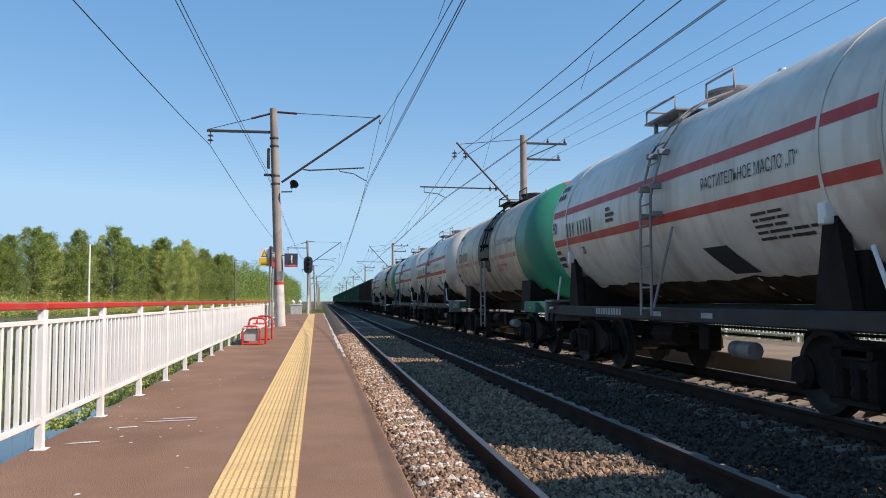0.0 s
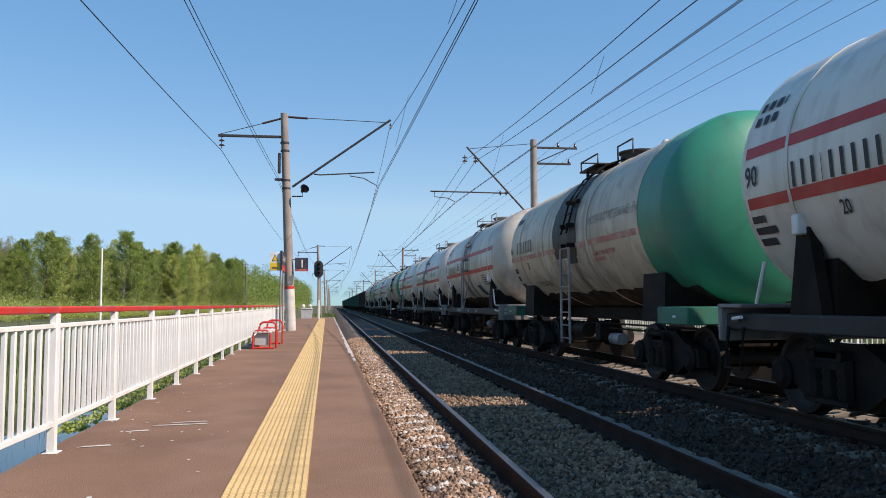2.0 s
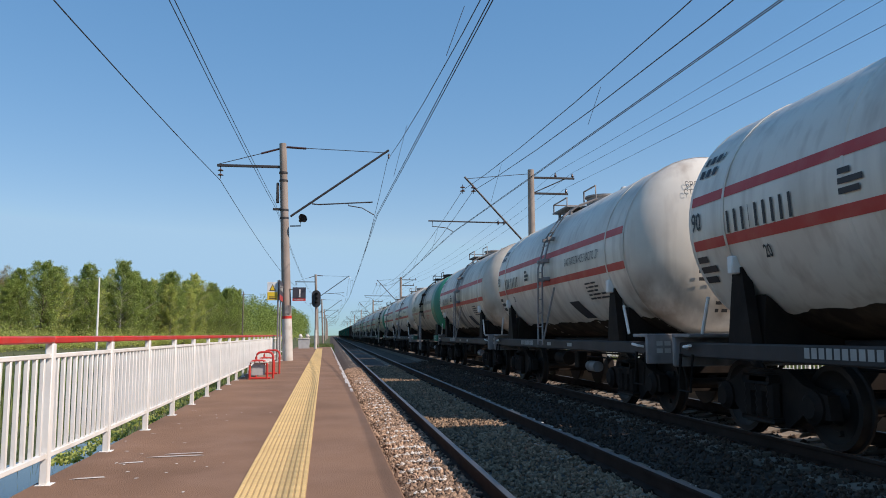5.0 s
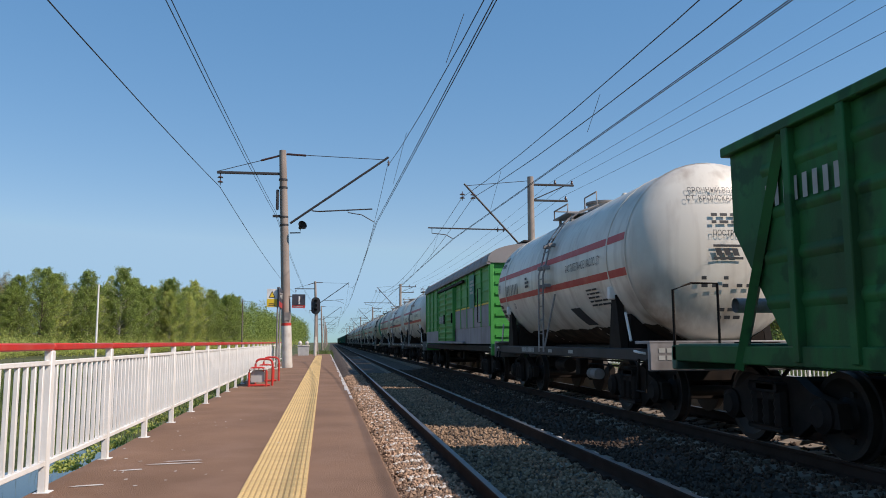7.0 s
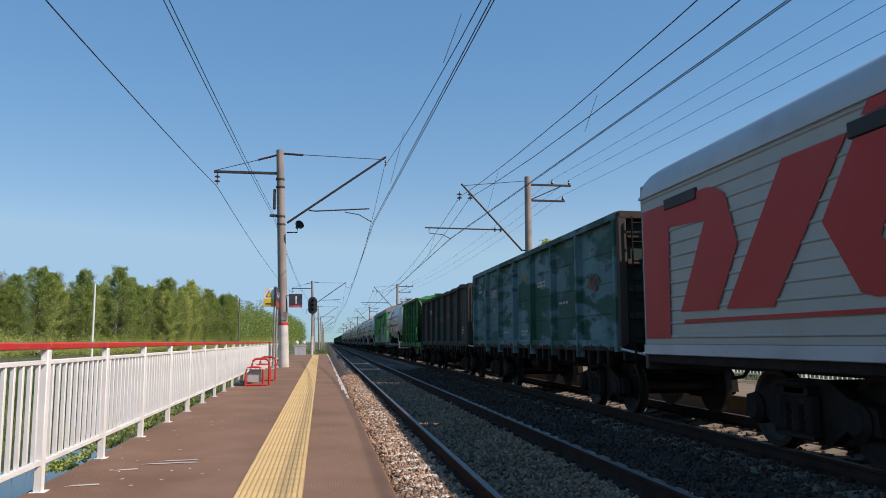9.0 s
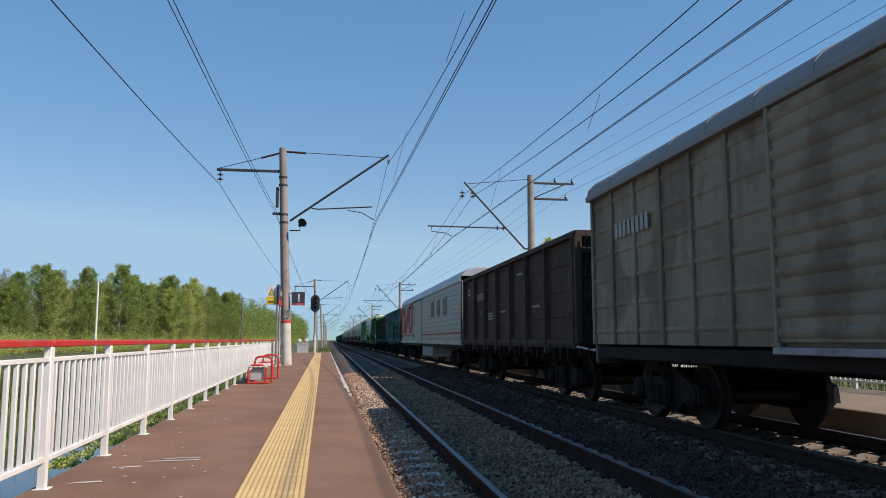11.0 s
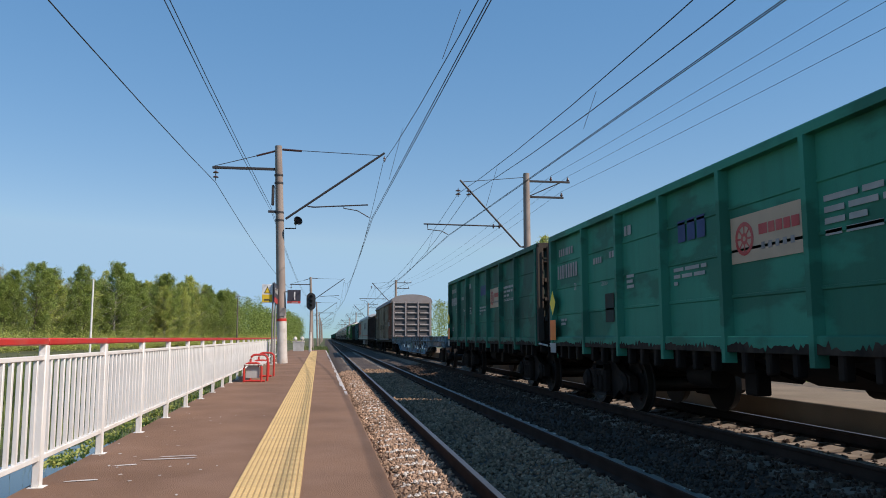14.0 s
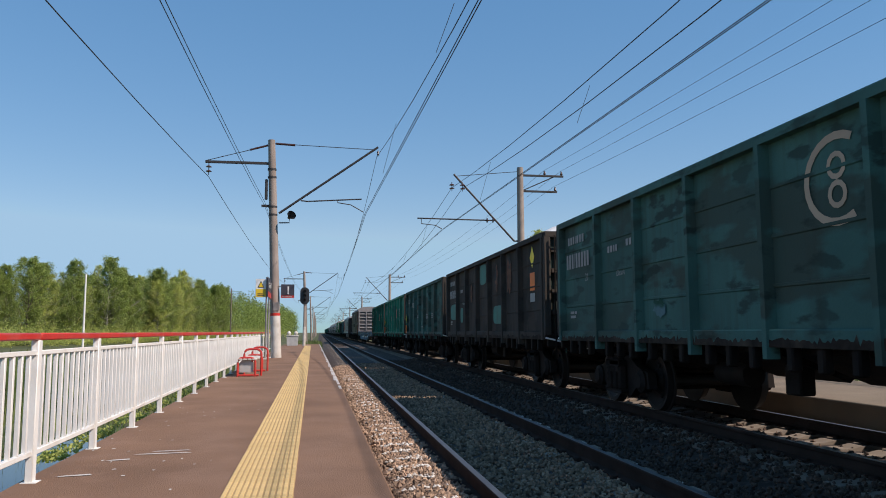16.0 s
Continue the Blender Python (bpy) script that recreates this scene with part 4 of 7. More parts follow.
def signal():
    s = thing("railway_signal", "oval railway light signal on a tall mast", "signal", at=(-1.18, 62, PLAT_Z))
    part("mast", Geo().tube([(0, 0, 0), (0, 0, 4.6)], 0.09, 10), M["pole"], s)
    part("mast_foot", Geo().tube([(0, 0, 0), (0, 0, 1.5)], 0.12, 10), M["limewash"], s, "white painted foot")
    oval = [(0.36 * math.cos(a), 3.95 + (0.36 * math.sin(a)) + (0.32 if math.sin(a) > 0 else -0.32)) for a in (2 * math.pi * i / 24 for i in range(24))]
    part("head", Geo().prism(oval, "y", -0.18, -0.1), M["black"], s, "black oval head")
    for z in (3.6, 3.95, 4.3):
        part("hood", Geo().lathe([(-0.42, 0.14), (-0.18, 0.13)], 10, (0, 0, z), "y", 0.0, math.pi), M["black"], s)
        part("lens", Geo().lathe([(-0.2, 0.0), (-0.195, 0.1), (-0.18, 0.11)], 10, (0, 0, z), "y"), M["frame_grey"], s)
    part("ladder", Geo().tube([(0.25, 0.3, 0), (0.15, 0.1, 3.4)], 0.02, 6).tube([(-0.05, 0.35, 0), (-0.05, 0.12, 3.4)], 0.02, 6), M["light_grey"], s)


def lone_poles():
    p = thing("lamp_mast", "thin white mast among the trees", "pole", geo=Geo().tube([(-26.5, 93, -0.7), (-26.5, 93, 8.0)], 0.13, 8, 0.09), material=M["white_paint"])
    for x, y, h in ((-21.0, 190, 12.5), (-26.0, 210, 11.2)):
        t = thing("utility_pole", "old dark wooden utility pole", "pole", at=(x, y, -0.7))
        part("shaft", Geo().tube([(0, 0, 0), (0, 0, h)], 0.17, 8, 0.12), M["bark"], t)
        part("crossarm", Geo().box(-0.7, 0.7, -0.06, 0.06, h - 0.7, h - 0.58, 0.01), M["bark"], t)


# ---- trees ----
def leaf_mesh(name, at, size, material, rng):
    """One small diamond for each place."""
    n = len(at)
    s = (size * rng.uniform(0.55, 1.35, n))[:, None]
    u = rng.normal(size=(n, 3))
    u /= np.linalg.norm(u, axis=1)[:, None]
    w = np.cross(u, rng.normal(size=(n, 3)))
    w /= np.linalg.norm(w, axis=1)[:, None] + 1e-9
    v = np.stack([at - u * s, at + w * s * 0.55, at + u * s, at - w * s * 0.55], 1).reshape(-1, 3)
    me = bpy.data.meshes.new(name)
    me.from_pydata(v.tolist(), [], np.arange(4 * n).reshape(n, 4).tolist())
    me.materials.append(material)
    return me


def tree_model(seed, h, spread, leaves, leaf, material, bark, low=0.1, taper=0.8, droop=0.0):
    """A trunk, about ninety limbs in a crown that narrows upwards by taper, twigs and leaves along them."""
    rng = np.random.default_rng(seed)
    t = thing("tree", "spring tree with light green leaves", "tree")
    g = Geo()
    lean = rng.uniform(-0.5, 0.5, 2)
    axis = lambda f: np.array((lean[0] * f * f + 0.12 * math.sin(5 * f + seed), lean[1] * f * f, h * f))
    g.tube([axis(i / 8) for i in range(9)], 0.011 * h + 0.03, 7, 0.015)
    places = []
    limbs, twigs = 92, 8
    per = max(2, leaves // (limbs * twigs))
    lobes = rng.uniform(0.7, 1.2, 9)
    for i in range(limbs):
        f = low + (0.985 - low) * (i + rng.random()) / limbs
        g_ = (f - low) / (1 - low)
        env = min(1.0, (g_ + 0.12) * 3.2) ** 0.7 * (1 - g_ ** 1.5) ** taper + 0.07
        a = 2.4 * i + rng.uniform(-0.4, 0.4)
        ln = spread * env * rng.uniform(0.65, 1.15) * lobes[int(a / 0.7) % 9]
        d = np.array((math.cos(a), math.sin(a), rng.uniform(0.3, 0.95)))
        d /= np.linalg.norm(d)
        p0 = axis(f)
        p1 = p0 + d * ln * 0.55
        p2 = p0 + d * ln + np.array((0, 0, (0.18 - droop) * ln))
        g.tube([p0, p1, p2], 0.016 * ln + 0.008, 4, 0.006)
        for _ in range(twigs):
            q = rng.uniform(0.3, 1.0)
            b = p0 + (p1 - p0) * q / 0.55 if q < 0.55 else p1 + (p2 - p1) * (q - 0.55) / 0.45
            e = d * 0.7 + rng.normal(0, 0.75, 3) + np.array((0, 0, 0.25 - 1.6 * droop))
            e = e / np.linalg.norm(e) * rng.uniform(0.3, 0.75) * (0.35 + 0.22 * ln)
            g.tube([b, b + e], 0.012, 3, 0.004, cap=False)
            k = int(per * rng.uniform(0.3, 1.7))
            places.append(b + e * rng.uniform(0.1, 1.15, (k, 1)) + rng.normal(0, 0.1 + 0.035 * ln, (k, 3)))
    part("trunk", g, bark, t)
    part("crown", leaf_mesh("crown", np.concatenate(places), leaf, material, rng), None, t)
    return t


def bush_stuff(name, label, n, place, size, leaf, material, seed):
    rnd, rng = random.Random(seed), np.random.default_rng(seed)
    at = []
    for _ in range(n):
        cx, cy, cz, r = place(rnd)
        stems = max(3, int(size / 14))
        top = rng.normal(0, 1, (stems, 3)) * (0.55, 0.55, 0.3) + (0, 0, 0.75)
        k = int(size / stems) + 1
        for q in top:
            at.append(np.array((cx, cy, cz)) + r * (q * rng.uniform(0.25, 1.1, (k, 1)) + rng.normal(0, 0.13, (k, 3))))
    return tagged(new(name, leaf_mesh(name, np.concatenate(at), leaf, material, rng)), label, "bushes", kind="stuff")


def greenery():
    rnd = random.Random(21)
    kinds = [tree_model(1, 12.0, 3.3, 19000, 0.075, LEAF[0], M["birch_bark"], 0.08, 0.6, 0.16), tree_model(2, 11.0, 3.7, 24000, 0.08, LEAF[1], M["bark"], 0.05, 0.5),
             tree_model(3, 12.5, 2.8, 11000, 0.07, LEAF[0], M["birch_bark"], 0.14, 0.7, 0.2), tree_model(4, 10.5, 3.4, 11000, 0.065, LEAF[2], M["bark"], 0.06, 0.4),
             tree_model(5, 12.0, 3.7, 26000, 0.08, LEAF[1], M["birch_bark"], 0.03, 0.7), tree_model(6, 8.5, 2.7, 13000, 0.075, LEAF[3], M["bark"], 0.1, 0.6),
             tree_model(7, 12.0, 3.2, 1200, 0.05, LEAF[2], M["bark"], 0.25, 0.45)]
    first = set()
    def plant(x, y, k, s, group):
        m = pose(x, y, -0.65, 0, 0, rnd.uniform(0, 360))
        t = kinds[k]
        if k not in first:
            first.add(k)
            t.matrix_basis = m
            t.scale = (s, s, s)
        else:
            t = copy_thing(t, m)
            t.scale = (s * rnd.uniform(0.9, 1.1), s * rnd.uniform(0.9, 1.1), s)
        tagged(t, {0: "young birch with fresh light green leaves", 1: "leafy green deciduous tree", 2: "slender birch with fresh light green leaves",
                   3: "budding olive brown tree", 4: "slender leafy green tree", 5: "small tree in yellow green blossom", 6: "bare tree with brown twigs"}[k], "tree", group)
    # left wood: its edge runs from far left towards the line
    edge = [(-92, 60), (-62, 108), (-49, 126), (-34, 165), (-24, 215), (-17, 300), (-13, 420)]
    distant = []
    for (x0, y0), (x1, y1) in zip(edge, edge[1:]):
        d = math.hypot(x1 - x0, y1 - y0)
        n = int(d / (1.1 if y0 < 160 else 0.9))
        for i in range(n):
            u = (i + rnd.random()) / n
            back = rnd.choice((0, 0, 1, 3, 6, 10, 16))
            x, y = x0 + (x1 - x0) * u - back * 0.9 + rnd.uniform(-1, 1), y0 + (y1 - y0) * u + back * 0.2
            k = rnd.choice((0, 1, 4, 4, 4, 1, 1)) if back < 2 else rnd.choice((0, 1, 3, 3, 4, 3, 6 if rnd.random() < 0.4 else 2))
            size = rnd.choice((0.85, 0.92, 1.0, 1.08, 1.16)) * rnd.uniform(0.95, 1.05) * (1.08 if 120 < y < 260 else 1.0)
            if y > 215:
                distant.append((x, y, size))
            else:
                plant(x, y, k, size, "trees of the wood beside the line")
    # right wood behind the far platform, tallest in the middle
    for i in range(105):
        u = i / 105
        y = 40 + 95 * u ** 1.1 + rnd.uniform(-2, 2)
        x = 37 - 0.075 * (y - 40) + rnd.choice((0, 1, 4, 8)) + rnd.uniform(-1.5, 1.5)
        k = rnd.choice((0, 0, 1, 2, 2, 3, 0, 2))
        tall = np.interp(y, (40, 68, 82, 104, 125, 140), (0.98, 0.9, 1.28, 1.35, 1.25, 1.15))
        plant(x, y, k, rnd.uniform(0.72, 1.04) * tall, "trees beyond the far platform")
    for x, y, k, s in ((34.0, 63.5, 5, 0.85), (33.0, 57.0, 5, 0.8), (35.5, 60.5, 5, 1.0), (34.5, 66.5, 6, 0.98), (36.0, 69.0, 3, 0.95),
                       (38.2, 61.5, 1, 1.02), (37.3, 49.0, 2, 0.93), (38.4, 46.0, 2, 1.02), (36.6, 43.2, 2, 1.05), (40, 41, 0, 1.1)):
        plant(x, y, k, s, "trees beyond the far platform")
    distant += [(34 - 0.03 * (y - 140) + rnd.choice((0, 2, 6)), y + rnd.uniform(-3, 3), rnd.uniform(0.8, 1.15)) for y in range(140, 400, 4)]
    # the far ends of both woods, one mass of crowns
    rng = np.random.default_rng(77)
    crowns = [np.array([f.center[:] for f in kinds[k].children[1].data.polygons]) for k in (1, 0, 3)]
    far_at = []
    for x, y, size in distant:
        crown = crowns[rng.integers(3)]
        pick = crown[rng.random(len(crown)) < 0.14] * size
        a = rng.uniform(0, 6.28)
        turn = np.array(((math.cos(a), -math.sin(a), 0), (math.sin(a), math.cos(a), 0), (0, 0, 1)))
        far_at.append(pick @ turn.T + (x, y, -0.65))
    tagged(new("far_wood", leaf_mesh("far_wood", np.concatenate(far_at), 0.2, LEAF[1], rng)), "distant green wood on both sides of the line", "wood", kind="stuff")
    bush_stuff("undergrowth", "light green bushes at the wood's edge", 620, lambda r: (lambda u: (-44 + 31 * u + r.uniform(-13, 2), 95 + 190 * u + r.uniform(-16, 8), -0.6, r.uniform(1.4, 3.0)))(r.random() ** 0.8), 330, 0.1, LEAF[0], 31)
    bush_stuff("undergrowth", "dark green bushes under the wood's trees", 420, lambda r: (lambda u: (-50 + 33 * u + r.uniform(-12, 0), 100 + 190 * u + r.uniform(-14, 10), -0.6, r.uniform(2.0, 4.2)))(r.random() ** 0.8), 330, 0.12, LEAF[1], 33)
    bush_stuff("undergrowth", "green bushes behind the far platform", 300, lambda r: (r.uniform(27, 37), r.uniform(36, 130), -0.6, r.uniform(0.9, 2.6)), 900, 0.06, LEAF[0], 32)
    bush_stuff("undergrowth", "dark green bushes under the trees behind the far platform", 260, lambda r: (r.uniform(35, 50), r.uniform(34, 140), -0.6, r.uniform(2.2, 4.4)), 420, 0.11, LEAF[1], 34)
    # grass and weeds
    def blades(name, label, n, place, h, seed, material):
        r = random.Random(seed)
        V, F = [], []
        for i in range(n):
            x, y, z = place(r)
            a, hh, w = r.uniform(0, 6.28), h * r.uniform(0.4, 1.3), 0.006 + 0.0006 * y
            lean = r.uniform(0, 0.5) * hh
            V += [(x - w * math.sin(a), y + w * math.cos(a), z), (x + w * math.sin(a), y - w * math.cos(a), z), (x + lean * math.cos(a), y + lean * math.sin(a), z + hh)]
            F.append((3 * i, 3 * i + 1, 3 * i + 2))
        me = bpy.data.meshes.new(name)
        me.from_pydata(V, [], F)
        me.materials.append(material)
        tagged(new(name, me), label, "grass", kind="stuff")
    gz = lambda x, y: -0.64 + lie(x, y)
    blades("grass", "rough spring grass beside the ditch", 26000, lambda r: (lambda x, y: (x, y, gz(x, y)))(-2.6 - 26 * r.random() ** 1.5, 7 + 80 * r.random() ** 1.4), 0.45, 41, M["blade"])
    blades("reeds", "dry reeds along the ditch", 5000, lambda r: (lambda x, y: (x, y, gz(x, y)))(r.uniform(-12, -8.2), r.uniform(4, 40)), 0.8, 42, M["blade"])
    blades("grass", "tall grass behind the far platform", 9000, lambda r: (lambda x, y: (x, y, -0.62))(r.uniform(12, 26), r.uniform(12, 90)), 0.6, 43, M["blade"])
    blades("grass", "grass at the platform's far end", 4000, lambda r: (r.uniform(-3.2, 0.3), r.uniform(70, 120), -0.6), 0.6, 44, M["blade"])
    bush_stuff("weeds", "green weeds along the foot of the far platform", 240, lambda r: (r.uniform(7.75, 8.0), r.uniform(3, 60), -0.42, r.uniform(0.06, 0.16)), 24, 0.03, LEAF[0], 52)

    def weed(r):
        y = r.choice((7.9, 8.2, 8.6, 9.2, 9.8, 10.9, 11.4, 12.6, 13.6, 15.0, 16.2, 17.5)) + r.gauss(0, 0.15)
        return (-2.42 - 0.01 * y + r.gauss(0, 0.06), y, 0.08, r.uniform(0.04, 0.1))
    bush_stuff("weeds", "green weeds growing along the platform's edge", 150, weed, 18, 0.02, LEAF[0], 51)


# ---- rolling stock: local y along the train, the platform side is -x, z = 0 at the rail tops ----
SPEED = 20.46
WHEEL_R = 0.475
WHEELSETS = []
MESH = {}


def once(key, build):
    if key not in MESH:
        MESH[key] = build()
    return MESH[key]


def wheelset_mesh():
    g = Geo()
    g.tube([(-1.05, 0, 0), (1.05, 0, 0)], 0.085, 10)
    for s in (-1, 1):
        prof = [(0.725, 0.12), (0.725, 0.505), (0.755, 0.505), (0.765, WHEEL_R), (0.86, WHEEL_R - 0.008), (0.86, 0.40), (0.825, 0.36), (0.815, 0.2), (0.87, 0.15), (0.87, 0.085)]
        g.lathe([(s * a, r) for a, r in prof], 28, (0, 0, 0), "x")
        for k in range(3):
            a = 2.1 * k
            g.box(s * 0.835 - 0.02, s * 0.835 + 0.02, 0.28 * math.cos(a) - 0.03, 0.28 * math.cos(a) + 0.03, 0.28 * math.sin(a) - 0.03, 0.28 * math.sin(a) + 0.03, 0.005)
    return g.finish("wheelset", M["wheel"])


def bogie_mesh():
    g = Geo()
    for s in (-1, 1):
        x0, x1 = s * 0.95, s * 1.09
        outer = [(-1.2, 0.36), (-1.16, 0.62), (-0.75, 0.70), (-0.45, 0.86), (0.45, 0.86), (0.75, 0.70), (1.16, 0.62), (1.2, 0.36), (1.06, 0.36), (1.03, 0.5), (0.82, 0.5), (0.7, 0.36), (0.45, 0.2), (-0.45, 0.2), (-0.7, 0.36), (-0.82, 0.5), (-1.03, 0.5), (-1.06, 0.36)]
        g.prism(outer, "x", x0, x1)
        for d in (-0.925, 0.925):
            g.lathe([(s * 0.97, 0.19), (s * 1.12, 0.19), (s * 1.14, 0.15), (s * 1.17, 0.12), (s * 1.17, 0.0)], 12, (0, d, WHEEL_R), "x")
        for d in (-0.24, 0, 0.24):
            g.lathe([(0.3 + 0.05 * i, 0.085 + 0.018 * (i % 2)) for i in range(9)], 8, (s * 1.13, d, 0), "z")
        g.box(s * 1.04, s * 1.2, -0.36, 0.36, 0.24, 0.3, 0.02)
        g.box(s * 1.04, s * 1.2, -0.3, 0.3, 0.68, 0.8, 0.03)
    g.box(-1.2, 1.2, -0.22, 0.22, 0.56, 0.84, 0.04)
    for d in (-0.4, 0.4):
        g.box(-0.9, 0.9, d - 0.04, d + 0.04, 0.3, 0.4, 0.01)
    return g.finish("bogie", M["steel_dark"])


def shoe_mesh():
    g = Geo()
    for s in (-1, 1):
        for d in (-0.42, 0.42):
            g.box(s * 0.76, s * 0.86, d - 0.04, d + 0.04, 0.25, 0.6, 0.02)
            g.tube([(s * 0.8, d, 0.55), (s * 0.8, d * 0.7, 0.85)], 0.018, 5)
    return g.finish("brake_rigging", M["steel_dark"])


def bogies(w, at):
    for y in (at, -at):
        b = part("bogie", once("bogie", bogie_mesh), None, w, "cast steel bogie frame", at=(0, y, 0))
        part("brake_rigging", once("shoe", shoe_mesh), None, b)
        for d in (-0.925, 0.925):
            ob = part("wheelset", once("wheel", wheelset_mesh), None, b, "worn steel wheelset")
            ob.matrix_parent_inverse = Matrix.Translation((0, d, WHEEL_R))
            WHEELSETS.append(ob)


def coupler_mesh(length):
    g = Geo()
    for s in (-1, 1):
        e = s * length / 2
        g.box(-0.1, 0.1, min(e, e - s * 0.75), max(e, e - s * 0.75), 0.98, 1.2, 0.03)
        g.prism([(-0.2, e - s * 0.02), (0.05, e + s * 0.06), (0.2, e + s * 0.02), (0.22, e - s * 0.28), (0.12, e - s * 0.38), (-0.12, e - s * 0.38), (-0.24, e - s * 0.2)], "z", 0.92, 1.26)
        g.tube([(0.3, e - s * 0.5, 1.0), (0.28, e - s * 0.15, 0.72), (0.2, e, 0.68)], 0.03, 6)
    return g.finish("coupler", M["steel_dark"])


def running_gear(w, length, base):
    bogies(w, base / 2)
    part("coupler", once(("coup", length), lambda: coupler_mesh(length)), None, w, "automatic coupler and hoses")
    under = Geo()
    under.lathe([(-0.45, 0.0), (-0.44, 0.16), (0.3, 0.16), (0.31, 0.0)], 14, (-0.75, 1.1, 0.72), "y")
    under.tube([(-0.55, -1.9, 0.78), (-0.55, 1.5, 0.78)], 0.02, 6)
    under.lathe([(-0.35, 0.0), (-0.34, 0.18), (0.34, 0.18), (0.35, 0.0)], 14, (0.5, -1.2, 0.7), "y")
    under.tube([(-0.3, -base / 2, 0.86), (-0.3, base / 2, 0.86)], 0.022, 6)
    under.box(-0.95, -0.75, -0.6, -0.3, 0.55, 0.9, 0.02)
    part("brake_gear", under, M["steel_dark"], w, "air tank and brake rods")
    if length < 12.1:
        part("air_cylinder", Geo().lathe([(-0.5, 0.0), (-0.49, 0.11), (0.0, 0.11), (0.01, 0.0)], 14, (-0.9, -1.2, 0.62), "y"), M["light_grey"], w, "brake cylinder")


def side(y0, z0, x):
    """Places flat letters on a side wall that faces -x."""
    return lambda u, v: (x, y0 - u, z0 + v)


def barrel_place(y0, z0, R, zc):
    return lambda u, v: (-math.sqrt(max(R * R - (z0 + v - zc) ** 2, 0.01)) - 0.014, y0 - u, z0 + v)


def dome(R, depth, n=8):
    """(along, radius) from rim to tip."""
    return [(depth * math.sin(a), R * math.cos(a) ** 0.9) for a in (math.pi / 2 * i / n for i in range(n))] + [(depth, 0.0)]


def arc_strip(g, R, zc, z0, z1, ya, yb, n=5):
    """A band of paint on the barrel between two heights."""
    k = len(g.v)
    for i in range(n + 1):
        z = z0 + (z1 - z0) * i / n
        x = -math.sqrt(R * R - (z - zc) ** 2)
        g.v += [(x, ya, z), (x, yb, z)]
    g.f += [(k + 2 * i, k + 2 * i + 1, k + 2 * i + 3, k + 2 * i + 2) for i in range(n)]


def ladder_on(name, w, R, zc, y, z_low, material, label, dx=0.0, wid=0.36):
    g = Geo()
    top = zc + R * 0.97
    for d in (-wid / 2, wid / 2):
        pts = [(-R - 0.16, y + d, z_low), (-R - 0.14, y + d, zc)]
        for a in (25, 45, 62, 78):
            pts.append((-(R + 0.1) * math.cos(radians(a)), y + d, zc + (R + 0.1) * math.sin(radians(a))))
        g.tube(pts, 0.02, 6)
    z = z_low + 0.1
    while z < zc + R * 0.95:
        x = -R - 0.15 if z < zc else -math.sqrt(max((R + 0.1) ** 2 - (z - zc) ** 2, 0))
        g.tube([(x, y - wid / 2, z), (x, y + wid / 2, z)], 0.014, 5)
        z += 0.3
    for z in (zc - 0.25, zc + 0.15, zc + 0.65):
        x = -math.sqrt(R * R - (z - zc) ** 2)
        g.box(x - 0.16, x + 0.01, y - wid / 2 - 0.05, y - wid / 2 + 0.03, z - 0.03, z + 0.05, 0.01)
        g.box(x - 0.16, x + 0.01, y + wid / 2 - 0.03, y + wid / 2 + 0.05, z - 0.03, z + 0.05, 0.01)
    part(name, g, material, w, label)


def top_walk(w, R, zc, y, material):
    z = zc + R
    deck = Geo().box(-0.75, 0.75, y + 0.15, y + 1.35, z + 0.03, z + 0.07, 0.01)
    for x in (-0.6, 0.6):
        for yy in (y + 0.25, y + 1.2):
            deck.box(x - 0.03, x + 0.03, yy - 0.03, yy + 0.03, z - 0.2, z + 0.03, 0.005)
    part("walkway", deck, material, w, "steel walkway beside the hatch")
    rails = [Geo() for _ in range(4)]
    rails[0].tube([(-0.72, y + 1.3, z + 0.05), (-0.72, y + 1.3, z + 0.27), (-0.72, y + 0.2, z + 0.27), (-0.72, y + 0.2, z + 0.05)], 0.018, 6)
    rails[1].tube([(0.72, y + 1.3, z + 0.05), (0.72, y + 1.3, z + 0.27), (0.72, y + 0.2, z + 0.27), (0.72, y + 0.2, z + 0.05)], 0.018, 6)
    rails[2].tube([(-0.72, y + 1.3, z + 0.27), (0.72, y + 1.3, z + 0.27)], 0.018, 6)
    rails[3].tube([(-0.5, y - 1.2, z + 0.02), (-0.5, y - 1.2, z + 0.3), (-0.5, y - 0.4, z + 0.3), (-0.5, y - 0.4, z + 0.02)], 0.018, 6)
    for rail in rails:
        part("guard_rail", rail, material, w, "tubular guard rail")
    part("hatch", Geo().lathe([(z - 0.12, 0.38), (z + 0.16, 0.38), (z + 0.18, 0.42), (z + 0.22, 0.42), (z + 0.26, 0.2), (z + 0.27, 0.0)], 20, (0, y - 0.3, 0), "z"), material, w, "round filler hatch")
    part("valve", Geo().lathe([(z - 0.1, 0.1), (z + 0.12, 0.1), (z + 0.2, 0.05), (z + 0.21, 0.0)], 12, (0, y - 1.6, 0), "z"), M["tank_white"], w)


